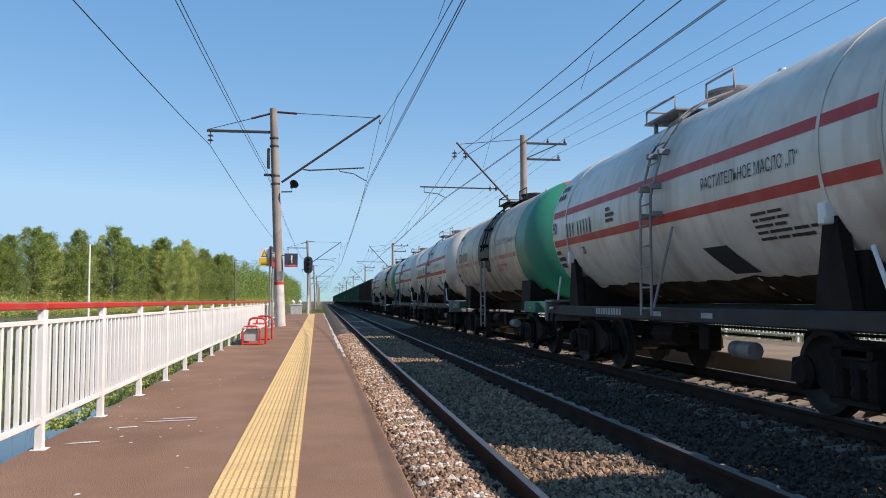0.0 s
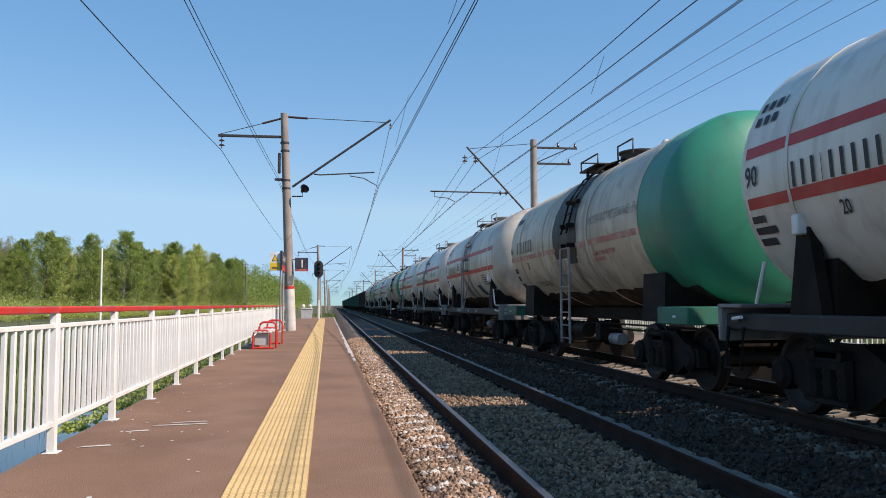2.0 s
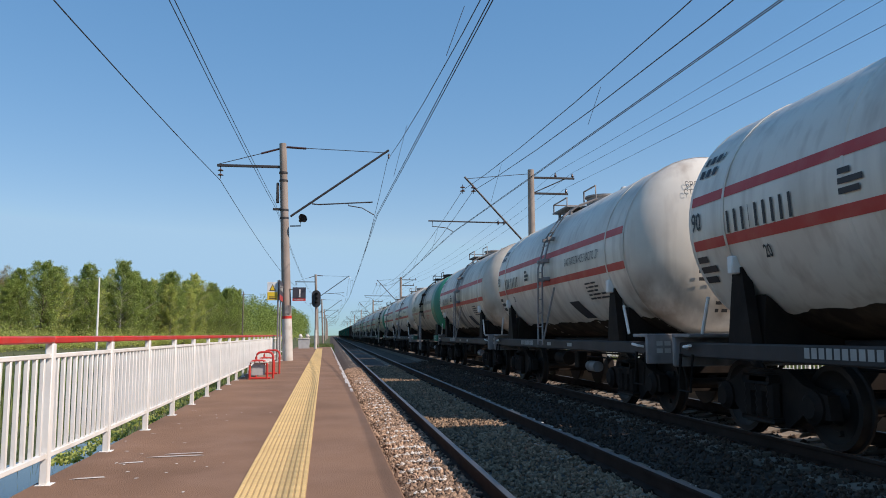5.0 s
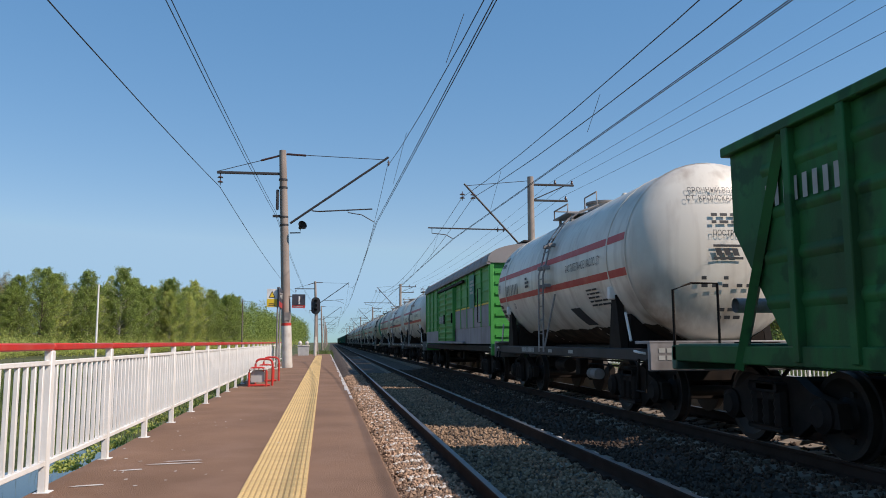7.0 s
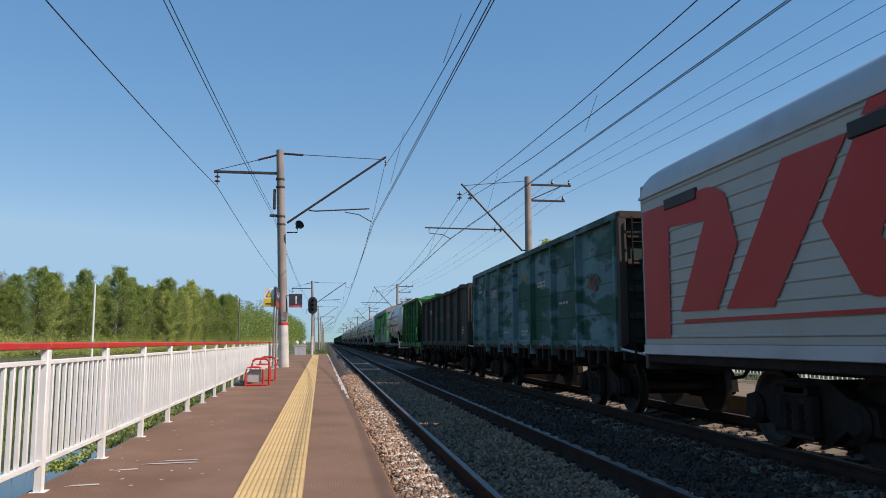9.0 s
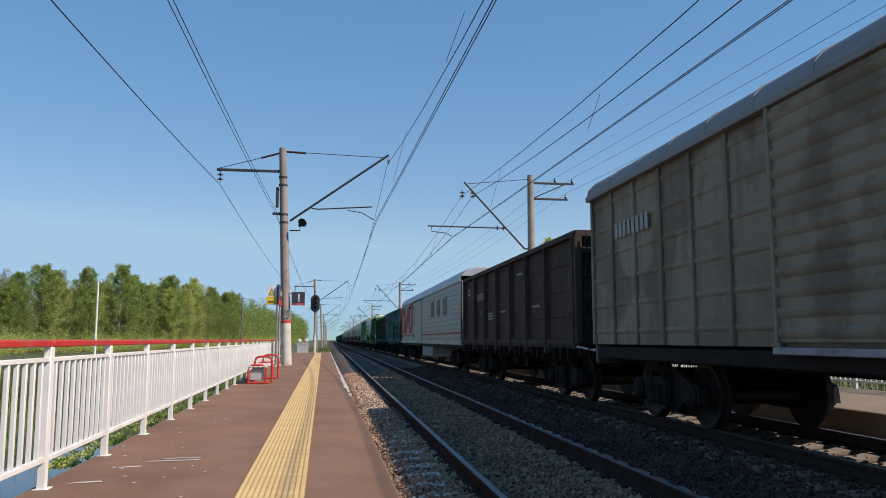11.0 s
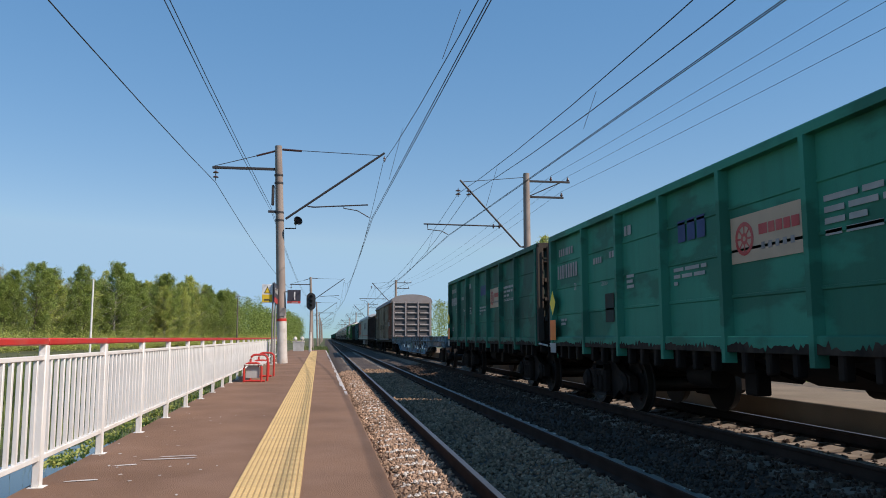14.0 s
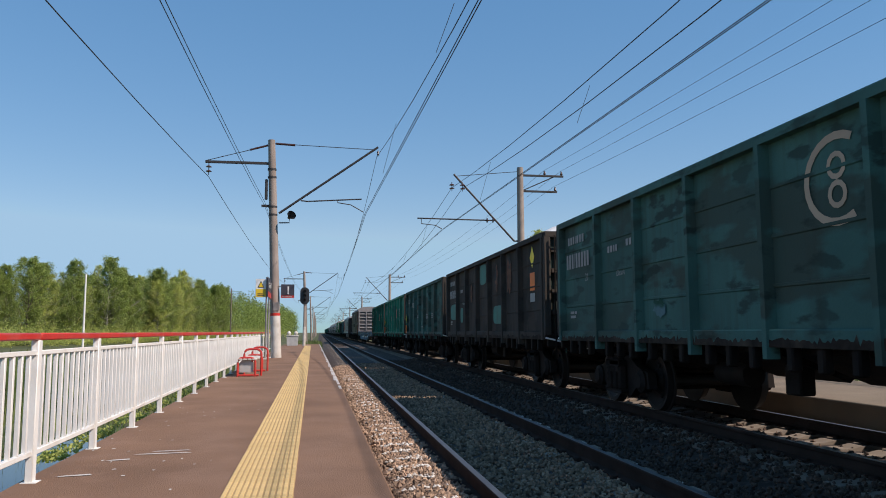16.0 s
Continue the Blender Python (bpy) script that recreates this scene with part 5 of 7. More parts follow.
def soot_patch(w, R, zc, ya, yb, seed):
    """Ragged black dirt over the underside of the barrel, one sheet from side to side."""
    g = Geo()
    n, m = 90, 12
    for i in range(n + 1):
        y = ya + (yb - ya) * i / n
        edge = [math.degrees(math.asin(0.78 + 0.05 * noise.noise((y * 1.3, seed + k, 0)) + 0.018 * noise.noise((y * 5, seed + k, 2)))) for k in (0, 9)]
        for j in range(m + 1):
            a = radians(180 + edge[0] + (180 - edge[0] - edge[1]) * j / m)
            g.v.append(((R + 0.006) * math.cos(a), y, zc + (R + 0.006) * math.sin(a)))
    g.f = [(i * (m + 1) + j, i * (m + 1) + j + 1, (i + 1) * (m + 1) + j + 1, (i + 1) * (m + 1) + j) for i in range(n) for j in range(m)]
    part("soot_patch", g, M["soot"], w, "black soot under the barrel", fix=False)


def tank_white(paint="tank_white", label="white tank wagon with two red stripes for vegetable oil", words=True):
    L, R, zc, half = 12.02, 1.53, 2.74, 4.78
    w = thing("tank_wagon", label, "railway wagon", "tank wagons of the train")
    running_gear(w, L, 7.8)
    shell = Geo()
    prof = [(-s - half, r) for s, r in reversed(dome(R, 0.62))] + [(s + half, r) for s, r in dome(R, 0.62)]
    shell.lathe(prof, 48, (0, 0, zc))
    part("barrel", shell, M[paint], w)
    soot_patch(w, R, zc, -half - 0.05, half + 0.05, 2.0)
    for y in (-half, half, -1.9, 1.7):
        part("weld_seam", Geo().lathe([(y - 0.03, R), (y - 0.02, R + 0.006), (y + 0.02, R + 0.006), (y + 0.03, R)], 48, (0, 0, zc)), M[paint], w)
    for y in (-3.94, 3.94):
        st = Geo().lathe([(y - 0.025, R + 0.002), (y - 0.025, R + 0.012), (y + 0.025, R + 0.012), (y + 0.025, R + 0.002)], 48, (0, 0, zc))
        part("strap", st, M[paint], w, "painted hold-down strap")
    for z0, z1 in ((2.95, 3.08), (2.36, 2.49)):
        g = Geo()
        arc_strip(g, R + 0.005, zc, z0, z1, -4.76, 4.76)
        part("stripe", g, M["stripe"], w, "red painted stripe", fix=False)
    # frame, saddles, end beams
    part("centre_sill", Geo().box(-0.22, 0.22, -5.6, 5.6, 0.98, 1.2, 0.02), M["frame_grey"], w, "dark grey centre sill")
    for s in (-1, 1):
        part("side_sill", Geo().box(s * 1.36 - 0.06, s * 1.36 + 0.06, -5.55, 5.55, 0.96, 1.16, 0.02), M["frame_grey"], w, "dark grey side sill")
    for y in (-3.9, -1.3, 1.3, 3.9):
        part("cross_member", Geo().box(-1.3, 1.3, y - 0.12, y + 0.12, 0.95, 1.14, 0.02), M["frame_grey"], w)
    for y in (-5.58, 5.58):
        part("end_beam", Geo().box(-1.5, 1.5, min(y, y * 0.985), max(y, y * 0.985), 0.82, 1.28, 0.02).box(-1.5, 1.5, min(y, y * 0.9), max(y, y * 0.9), 1.23, 1.28, 0.01), M["light_grey"], w, "grey end beam and step plate")
    for y in (-3.9, 3.9):
        g = Geo()
        poly = [(-1.25, 1.14), (1.25, 1.14), (1.2, zc - 1.0)]
        poly += [((R + 0.01) * math.cos(a), zc + (R + 0.01) * math.sin(a)) for a in (radians(-43 - 94 * i / 14) for i in range(15))]
        poly += [(-1.2, zc - 1.0)]
        g.prism(poly, "y", y - 0.28, y + 0.28)
        part("saddle", g, M["steel_dark"], w, "black steel saddle")
        for e in (-1, 1):
            part("saddle_web", Geo().prism([(y - 0.28, 1.14), (y + 0.28, 1.14), (y + 0.1, 2.08), (y - 0.1, 2.08)], "x", min(e * 1.27, e * 1.4), max(e * 1.27, e * 1.4)), M["steel_dark"], w)
            part("strap_lug", Geo().box(min(e * 1.36, e * 1.5), max(e * 1.36, e * 1.5), y - 0.07, y + 0.05, 2.0, 2.22, 0.015), M["white_paint"], w, "white strap bracket")
    for s in (-1, 1):
        part("hand_bar", Geo().tube([(-1.45, s * 4.75, 1.28), (-1.45, s * 4.55, 1.75)], 0.022, 6), M["white_paint"], w, "white handhold bar")
        part("release_lever", Geo().tube([(-1.5, s * 5.0, 1.12), (-1.5, s * 5.2, 1.1), (-0.5, s * 5.75, 0.9)], 0.022, 6), M["white_paint"], w, "white coupler lever")
        part("step", Geo().tube([(-1.45, s * 5.05, 1.0), (-1.5, s * 5.05, 0.5), (-1.5, s * 5.4, 0.5), (-1.45, s * 5.4, 1.0)], 0.022, 6), M["steel_dark"], w)
    ladder_on("ladder", w, R, zc, -0.2, 1.05, M["light_grey"], "grey steel side ladder")
    part("ladder_brace", Geo().tube([(-R - 0.14, -0.4, 1.15), (-R * 0.98, -0.7, zc - 0.45)], 0.02, 6), M["light_grey"], w)
    top_walk(w, R, zc, 0.5, M["light_grey"])
    g = Geo()
    arc_strip(g, R + 0.008, zc, 1.6, 1.95, -1.8, -1.2)
    for i, p in enumerate(g.v):
        g.v[i] = (p[0], p[1] - 0.9 * (1.95 - p[2]), p[2])
    part("hazard_patch", g, M["ink"], w, "slanted black patch", fix=False)
    pr = lambda y, z: barrel_place(y, z, R, zc)
    if words:
        part("print", bend(text_mesh("РАСТИТЕЛЬНОЕ МАСЛО „П“", 0.21, M["ink"], 0.69), pr(-1.6, 2.66)), None, w, "black stencilled words")
    part("print", bend(text_mesh("90", 0.34, M["ink"], 0.75, 0.006), pr(4.75, 2.62)), None, w)
    part("print", bend(bars([0.05] * 3 + [0.01] + [0.05] * 5, 0.27, 0.115, M["ink"]), pr(3.85, 2.5)), None, w, "black serial mark")
    part("print", bend(text_mesh("20", 0.2, M["ink"], 0.75, 0.004), pr(3.2, 2.14)), None, w)
    part("print", bend(bars([[0.3, 0.25], [0.1, 0.3, 0.2], [0.35, 0.2], [0.2, 0.4, 0.25, 0.1], [0.3, 0.2, 0.4]], 0.032, 0.04, M["ink"], 5, 2.2), pr(-2.6, 2.22)), None, w)
    part("print", bend(bars([[0.18], [0.35], [0.3]], 0.06, 0.05, M["ink"], 3), pr(1.75, 2.78)), None, w)
    part("print", bend(bars([[0.08, 0.1, 0.1, 0.03], [0.1, 0.1, 0.1]], 0.11, 0.06, M["ink"], 2), pr(4.7, 3.5)), None, w)
    part("print", bend(bars([[0.25], [0.4], [0.3]], 0.08, 0.05, M["ink"], 3), pr(4.75, 2.2)), None, w)
    part("print", bend(bars([0.09] * 10, 0.11, 0.03, M["chalk"]), lambda u, v: (-1.424, 2.6 - u, 1.02 + v)), None, w)
    for y in (0.2, -1.3):
        part("print", bend(bars([0.3], 0.07, 0.03, M["chalk"]), lambda u, v, y=y: (-1.424, y - u, 1.03 + v)), None, w)
    part("print", bend(bars([[0.1, 0.1, 0.1]] * 2, 0.07, 0.03, M["chalk"], 2), lambda u, v: (-1.35 + u, -5.585, 1.1 + v)), None, w)
    # lettering on the domed end that faces the platform
    def on_dome(x, z):
        def f(u, v):
            r = min(math.hypot(x + u, z + v - zc) / R, 0.98)
            return (x + u, -half - 0.62 * math.sqrt(max(0, 1 - r ** 2.222)) - 0.035, z + v)
        return f
    for txt, x, z in (("СРОЧНЫЙ ВОЗВРАТ", -0.62, zc + 0.92), ("СТ. КРОМСКАЯ МОСК", -0.66, zc + 0.78), ("ПОСТРОЕН", -0.3, zc + 0.2)):
        part("print", bend(text_mesh(txt, 0.13, M["ink"], 0.8), on_dome(x, z)), None, w)
    part("print", bend(bars([[0.1, 0.12, 0.12], [0.08, 0.15, 0.2]], 0.05, 0.05, M["ink"], 2, 2.4), on_dome(-0.3, zc + 0.52)), None, w)
    lg = Geo()
    for z0, z1, a, b in ((0, 0.04, 0, 0.5), (0.2, 0.24, 0, 0.5)):
        lg.add([(a, z0, 0), (b, z0, 0), (b, z1, 0), (a, z1, 0)], [(0, 1, 2, 3)])
    for x in (0.06, 0.2, 0.34):
        lg.add([(x, 0.06, 0), (x + 0.1, 0.06, 0), (x + 0.06, 0.18, 0), (x - 0.04, 0.18, 0)], [(0, 1, 2, 3)])
    part("emblem", bend(lg.finish("emblem", M["ink"], False, False), on_dome(-0.3, zc - 0.18)), None, w, "black maker's emblem")
    part("print", bend(bars([[0.08, 0.0, 0.0, 0.0, 0.08], [0.1, 0.1, 0.1, 0.0, 0.1, 0.1]], 0.055, 0.07, M["ink"], 2, 2.2), on_dome(-0.5, zc - 0.5)), None, w)
    part("print", bend(bars([[0.1, 0.12], [0.06, 0.1, 0.12]], 0.055, 0.05, M["ink"], 2, 2.2), on_dome(-0.2, zc - 1.0)), None, w)
    return w


def tank_old(top_paint="tank_green", label="weathered cream tank wagon with dark oil stains and green ends"):
    L, R, zc, half = 12.02, 1.5, 2.72, 4.82
    w = thing("tank_wagon", label, "railway wagon", "tank wagons of the train")
    running_gear(w, L, 7.8)
    shell = Geo().lathe([(-half, R), (half, R)] + [(half + s, r) for s, r in dome(R, 0.55)], 48, (0, 0, zc))
    part("barrel", shell, M["tank_cream"], w)
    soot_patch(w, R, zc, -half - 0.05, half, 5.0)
    d = dome(R, 0.55)
    part("end_cap", Geo().lathe([(-half + 0.9, R + 0.004), (-half, R + 0.004)] + [(-half - s, r + 0.004) for s, r in d], 48, (0, 0, zc), a0=radians(-250), a1=radians(70)), M["tank_green"], w, "green painted end")
    part("end_cap", Geo().lathe([(-half + 0.9, R + 0.004), (-half, R + 0.004)] + [(-half - s, r + 0.004) for s, r in d], 16, (0, 0, zc), a0=radians(70), a1=radians(110)), M[top_paint], w, "faded orange patch on the end" if top_paint == "orange" else "")
    ol = Geo()
    n, m = 40, 10
    for i in range(n + 1):
        a = radians(90 + 108 * (2 * i / n - 1))
        wid = 0.55 + 0.22 * noise.noise((a * 2.2, 0.3, 0)) + 0.25 * (1 - abs(math.sin(a)))
        y0, y1 = 0.0 + wid + 0.12 * noise.noise((a * 9, 2, 0)), 0.0 - wid * 0.9 + 0.12 * noise.noise((a * 8, 5, 0))
        for j in range(m + 1):
            y = y0 + (y1 - y0) * j / m
            ol.v.append(((R + 0.006) * math.cos(a), y, zc + (R + 0.006) * math.sin(a)))
    ol.f = [(i * (m + 1) + j, i * (m + 1) + j + 1, (i + 1) * (m + 1) + j + 1, (i + 1) * (m + 1) + j) for i in range(n) for j in range(m)]
    part("oil_stain", ol, M["oil"], w, "black oil spill below the hatch")
    for y in (-3.9, 3.9, -1.4, 1.75):
        part("strap", Geo().lathe([(y - 0.05, R + 0.002), (y - 0.05, R + 0.012), (y + 0.05, R + 0.012), (y + 0.05, R + 0.002)], 48, (0, 0, zc)), M["tank_cream"], w)
    g = Geo()
    arc_strip(g, R + 0.005, zc, 2.40, 2.51, 0.75, 4.8)
    arc_strip(g, R + 0.005, zc, 2.40, 2.51, -4.0, -0.7)
    part("stripe", g, M["faded_stripe"], w, "faded red stripe", fix=False)
    part("centre_sill", Geo().box(-0.24, 0.24, -5.5, 5.5, 0.95, 1.22, 0.02), M["steel_dark"], w, "black centre sill")
    for y in (-3.9, 3.9):
        part("saddle", Geo().prism([(-1.25, 1.0), (1.25, 1.0), (1.22, zc - 0.95)] + [((R + 0.01) * math.cos(a), zc + (R + 0.01) * math.sin(a)) for a in (radians(-41 - 98 * i / 12) for i in range(13))] + [(-1.22, zc - 0.95)], "y", y - 0.42, y + 0.42), M["steel_dark"], w, "black steel saddle")
    for s in (-1, 1):
        y = s * 5.5
        part("end_beam", Geo().box(-1.45, 1.45, min(y, y - s * 1.0), max(y, y - s * 1.0), 0.98, 1.24, 0.02), M["green_frame"], w, "green end platform beam")
        part("release_lever", Geo().tube([(-1.48, s * 5.1, 1.1), (-0.5, s * 5.7, 0.92)], 0.022, 6), M["white_paint"], w, "white coupler lever")
    g = Geo()
    for d in (-0.28, 0.28):
        g.tube([(-R - 0.12, -0.43 + d, 0.5), (-R - 0.12, -0.43 + d, 2.42)], 0.028, 6)
    for i in range(8):
        g.tube([(-R - 0.12, -0.71, 0.6 + 0.26 * i), (-R - 0.12, -0.15, 0.6 + 0.26 * i)], 0.014, 5)
    part("ladder", g, M["light_grey"], w, "grey side ladder")
    ladder_on("upper_ladder", w, R, zc, -0.43, zc, M["steel_dark"], "oily upper ladder")
    top_walk(w, R, zc, -0.2, M["frame_grey"])
    pr = lambda y, z: barrel_place(y, z, R, zc)
    part("print", bend(text_mesh("МАСЛА РАСТИТЕЛЬНЫЕ «П»", 0.22, M["smudge"], 0.8), pr(-1.45, 2.78)), None, w, "black stencilled words")
    part("print", bend(text_mesh("66", 0.22, M["ink"], 0.8, 0.008), pr(4.77, 2.62)), None, w)
    part("print", bend(text_mesh("20", 0.24, M["ink"], 0.75, 0.006), pr(3.3, 2.16)), None, w)
    part("print", bend(bars([0.055] * 3 + [0.01] + [0.055] * 5, 0.3, 0.12, M["ink"]), pr(4.1, 2.58)), None, w, "black serial mark")
    part("print", bend(text_mesh("СТ. КРОМСКАЯ МОСК", 0.16, M["ink"], 0.8), pr(3.3, 1.72)), None, w)
    part("print", bend(bars([[0.2, 0.3, 0.12, 0.3], [0.3, 0.2]], 0.07, 0.06, M["faded_stripe"], 2), pr(-1.6, 2.2)), None, w)
    part("print", bend(bars([[0.1, 0.12, 0.12]], 0.14, 0.07, M["ink"], 1), pr(4.6, 3.4)), None, w)
    part("print", bend(bars([[0.3], [0.2], [0.35]], 0.12, 0.05, M["ink"], 3), pr(4.7, 2.1)), None, w)
    part("placard", bend(bars([0.5], 0.2, 0, M["frame_grey"]), pr(-0.1, zc - 0.6)), None, w)
    return w


POSTS = (-6.32, -4.3, -2.58, -0.86, 0.86, 2.58, 4.3, 6.32)


def gondola(body, label, group="gondolas of the train", seed=1, patches=(), load=False, letters=True, top=3.36, dents=0.0):
    L, hw = 13.92, 1.5
    rnd = random.Random(seed)
    w = thing("gondola_wagon", label, "railway wagon", group)
    running_gear(w, L, 8.65)
    hl = 6.42
    for s in (-1, 1):
        part("side_wall", Geo().box(s * (hw - 0.11) - 0.02, s * (hw - 0.11) + 0.02, -hl, hl, 1.25, top, 0.005), body, w)
        y = s * hl
        part("end_wall", Geo().box(-hw + 0.13, hw - 0.13, min(y, y * 0.993), max(y, y * 0.993), 1.25, top, 0.005), M["gon_dark"], w, "grimy end wall")
    part("floor", Geo().box(-hw + 0.13, hw - 0.13, -hl, hl, 1.2, 1.26, 0.005), M["steel_dark"], w)
    for s in (-1, 1):
        for z in (1.78, 2.32, 2.86):
            part("pressed_rib", Geo().prism([(s * (hw - 0.092), z - 0.035), (s * (hw - 0.075), z - 0.02), (s * (hw - 0.075), z + 0.012), (s * (hw - 0.092), z + 0.016)], "y", -hl + 0.05, hl - 0.05), body, w)
        chord = Geo()
        xa, xb = s * (hw - 0.16), s * (hw + 0.02)
        for j in range(41):
            y = (hl + 0.03) * (j / 20 - 1)
            z = top + dents * (noise.noise((y * 0.7, seed, s)) + 0.4 * noise.noise((y * 2.1, seed, s)))
            chord.v += [(xa, y, z - 0.02 - dents), (xb, y, z - 0.02), (xb, y, z + 0.08), (xb - s * 0.02, y, z + 0.1), (xa, y, z + 0.1)]
        chord.f = [(5 * j + i, 5 * j + (i + 1) % 5, 5 * j + 5 + (i + 1) % 5, 5 * j + 5 + i) for j in range(40) for i in range(5)] + [(0, 1, 2, 3, 4), (204, 203, 202, 201, 200)]
        part("top_chord", chord, body, w, "bent top chord" if dents else "heavy top chord")
        part("side_sill", Geo().box(min(s * (hw - 0.16), s * (hw + 0.0)), max(s * (hw - 0.16), s * (hw + 0.0)), -hl - 0.03, hl + 0.03, 1.12, 1.3, 0.015), body, w)
        grime = Geo()
        for j in range(321):
            y = -hl + 2 * hl * j / 320
            up = 1.19 + 0.06 * noise.noise((y * 2.1, seed, s)) + 0.09 * noise.noise((y * 23, seed, s))
            grime.v += [(s * (hw + 0.004), y, 1.11), (s * (hw + 0.004), y, min(1.29, up))]
        grime.f = [(2 * j, 2 * j + 2, 2 * j + 3, 2 * j + 1) for j in range(320)]
        part("sill_grime", grime, M["soot"], w, "ragged black grime", fix=False)
        for i, y in enumerate(POSTS):
            wid = 0.09 if i in (0, 7) else 0.07
            pg = Geo().prism([(s * (hw - 0.11), y - wid), (s * (hw + 0.03), y - wid * 0.6), (s * (hw + 0.03), y + wid * 0.6), (s * (hw - 0.11), y + wid)], "z", 0.98 if i not in (0, 7) else 1.1, top - 0.02)
            part("side_post", pg, body, w)
    for e in (-1, 1):
        ends = Geo()
        y = e * hl
        for z in (1.7, 2.15, 2.6, 3.05):
            ends.box(-hw + 0.15, hw - 0.15, min(y, y + e * 0.1), max(y, y + e * 0.1), z - 0.05, z + 0.05, 0.01)
        for x in (-hw + 0.06, -0.5, 0.5, hw - 0.06):
            ends.box(x - 0.07, x + 0.07, min(y, y + e * 0.12), max(y, y + e * 0.12), 1.2, top, 0.01)
        ends.box(-hw, hw, min(y, y + e * 0.12), max(y, y + e * 0.12), top - 0.04, top + 0.1, 0.02)
        part("end_frame", ends, M["gon_rust"], w, "grimy ribs of the end wall")
    for e in (-1, 1):
        lad = Geo()
        y = e * (hl + 0.2)
        for x in (-hw + 0.2, -hw + 0.55):
            lad.tube([(x, y, 0.85), (x, y, top)], 0.016, 5)
        for i in range(8):
            lad.tube([(-hw + 0.2, y, 1.0 + 0.32 * i), (-hw + 0.55, y, 1.0 + 0.32 * i)], 0.014, 5)
        part("end_ladder", lad, body if e > 0 else M["steel_dark"], w)
    fl = Geo()
    for i in range(7):
        yc = (POSTS[i] + POSTS[i + 1]) / 2
        for d in (-0.5, 0, 0.5):
            fl.box(-hw + 0.02, -hw + 0.14, yc + d - 0.06, yc + d + 0.06, 0.86, 1.22, 0.02)
        fl.prism([(-1.3, 1.12), (-1.3, 1.04), (-0.4, 0.7), (-0.3, 0.78)], "y", yc - 0.7, yc + 0.7)
        fl.prism([(1.3, 1.12), (1.3, 1.04), (0.4, 0.7), (0.3, 0.78)], "y", yc - 0.7, yc + 0.7)
    part("hatch_gear", fl, M["steel_dark"], w, "grimy floor hatches and hinges")
    cs = Geo().box(-0.25, 0.25, -hl - 0.1, hl + 0.1, 0.85, 1.2, 0.02)
    for y in (-hl - 0.06, hl + 0.06):
        cs.box(-1.45, 1.45, y - 0.06, y + 0.06, 0.95, 1.25, 0.02)
    part("underframe", cs, M["steel_dark"], w)
    part("release_lever", Geo().tube([(-1.5, -6.5, 1.15), (-0.5, -6.85, 0.9)], 0.022, 6).tube([(-1.5, 6.5, 1.15), (-0.5, 6.85, 0.9)], 0.022, 6), M["white_paint"], w, "white coupler lever")
    if load:
        hg = Geo()
        nx, ny = 6, 26
        for j in range(ny + 1):
            for i in range(nx + 1):
                x, y = -1.36 + 2.72 * i / nx, -6.3 + 12.6 * j / ny
                hg.v.append((x, y, top - 0.25 + (0.32 + 0.25 * noise.noise((x, y * 0.8, seed))) * math.sin(math.pi * i / nx)))
        hg.f = [(j * (nx + 1) + i, j * (nx + 1) + i + 1, (j + 1) * (nx + 1) + i + 1, (j + 1) * (nx + 1) + i) for j in range(ny) for i in range(nx)]
        part("load", hg, M["tarp"], w, "dark heaped load", fix=False)
    xw = -hw + 0.07
    bay = lambda i: POSTS[7 - i]
    if letters == "front":
        part("print", bend(bars([[0.09, 0.09, 0.09, 0.03, 0.1, 0.1, 0.1]], 0.15, 0.05, M["chalk"], 1), side(bay(0) - 0.33, 2.97, xw)), None, w, "white owner's mark")
        part("print", bend(bars([0.1] * 3 + [0.02] + [0.1] * 5, 0.28, 0.055, M["chalk"]), side(bay(0) - 0.22, 2.5, xw)), None, w, "white serial mark")
        part("print", bend(text_mesh("20", 0.2, M["chalk"], 0.75), side(bay(0) - 1.28, 2.22, xw)), None, w)
        part("print", bend(text_mesh("120км/ч", 0.13, M["chalk"], 0.8), side(bay(1) - 0.75, 2.2, xw)), None, w)
        part("print", bend(bars([0.09, 0.09, 0.06, 0.06], 0.11, 0.04, M["chalk"]), side(bay(1) - 0.4, 2.62, xw)), None, w)
        part("print", bend(bars([0.09, 0.09, 0.06], 0.11, 0.04, M["chalk"]), side(bay(1) - 1.2, 2.66, xw)), None, w)
        part("print", bend(bars([[0.2, 0.12], [0.3]], 0.05, 0.04, M["chalk"], 2), side(bay(0) - 0.4, 1.62, xw)), None, w)
    elif letters:
        part("print", bend(bars([0.075] * 8, 0.24, 0.085, M["chalk"]), side(bay(1) - 0.15, 2.55, xw)), None, w, "white serial mark")
        part("print", bend(text_mesh("20", 0.2, M["chalk"], 0.75), side(bay(1) - 0.7, 2.1, xw)), None, w)
        part("print", bend(bars([[0.08, 0.08, 0.08], [0.12, 0.1, 0.12]], 0.09, 0.05, M["chalk"], 2), side(bay(0) - 0.5, 2.95, xw)), None, w)
        for i in range(2, 6):
            k = rnd.randint(1, 3)
            part("print", bend(bars([[rnd.uniform(0.08, 0.25), rnd.uniform(0.1, 0.3), rnd.uniform(0.08, 0.2)] for _ in range(k)], 0.05, 0.05, M["chalk"], k), side(bay(i) - rnd.uniform(0.2, 0.6), rnd.choice((1.5, 2.05, 2.6, 2.95)), xw)), None, w)
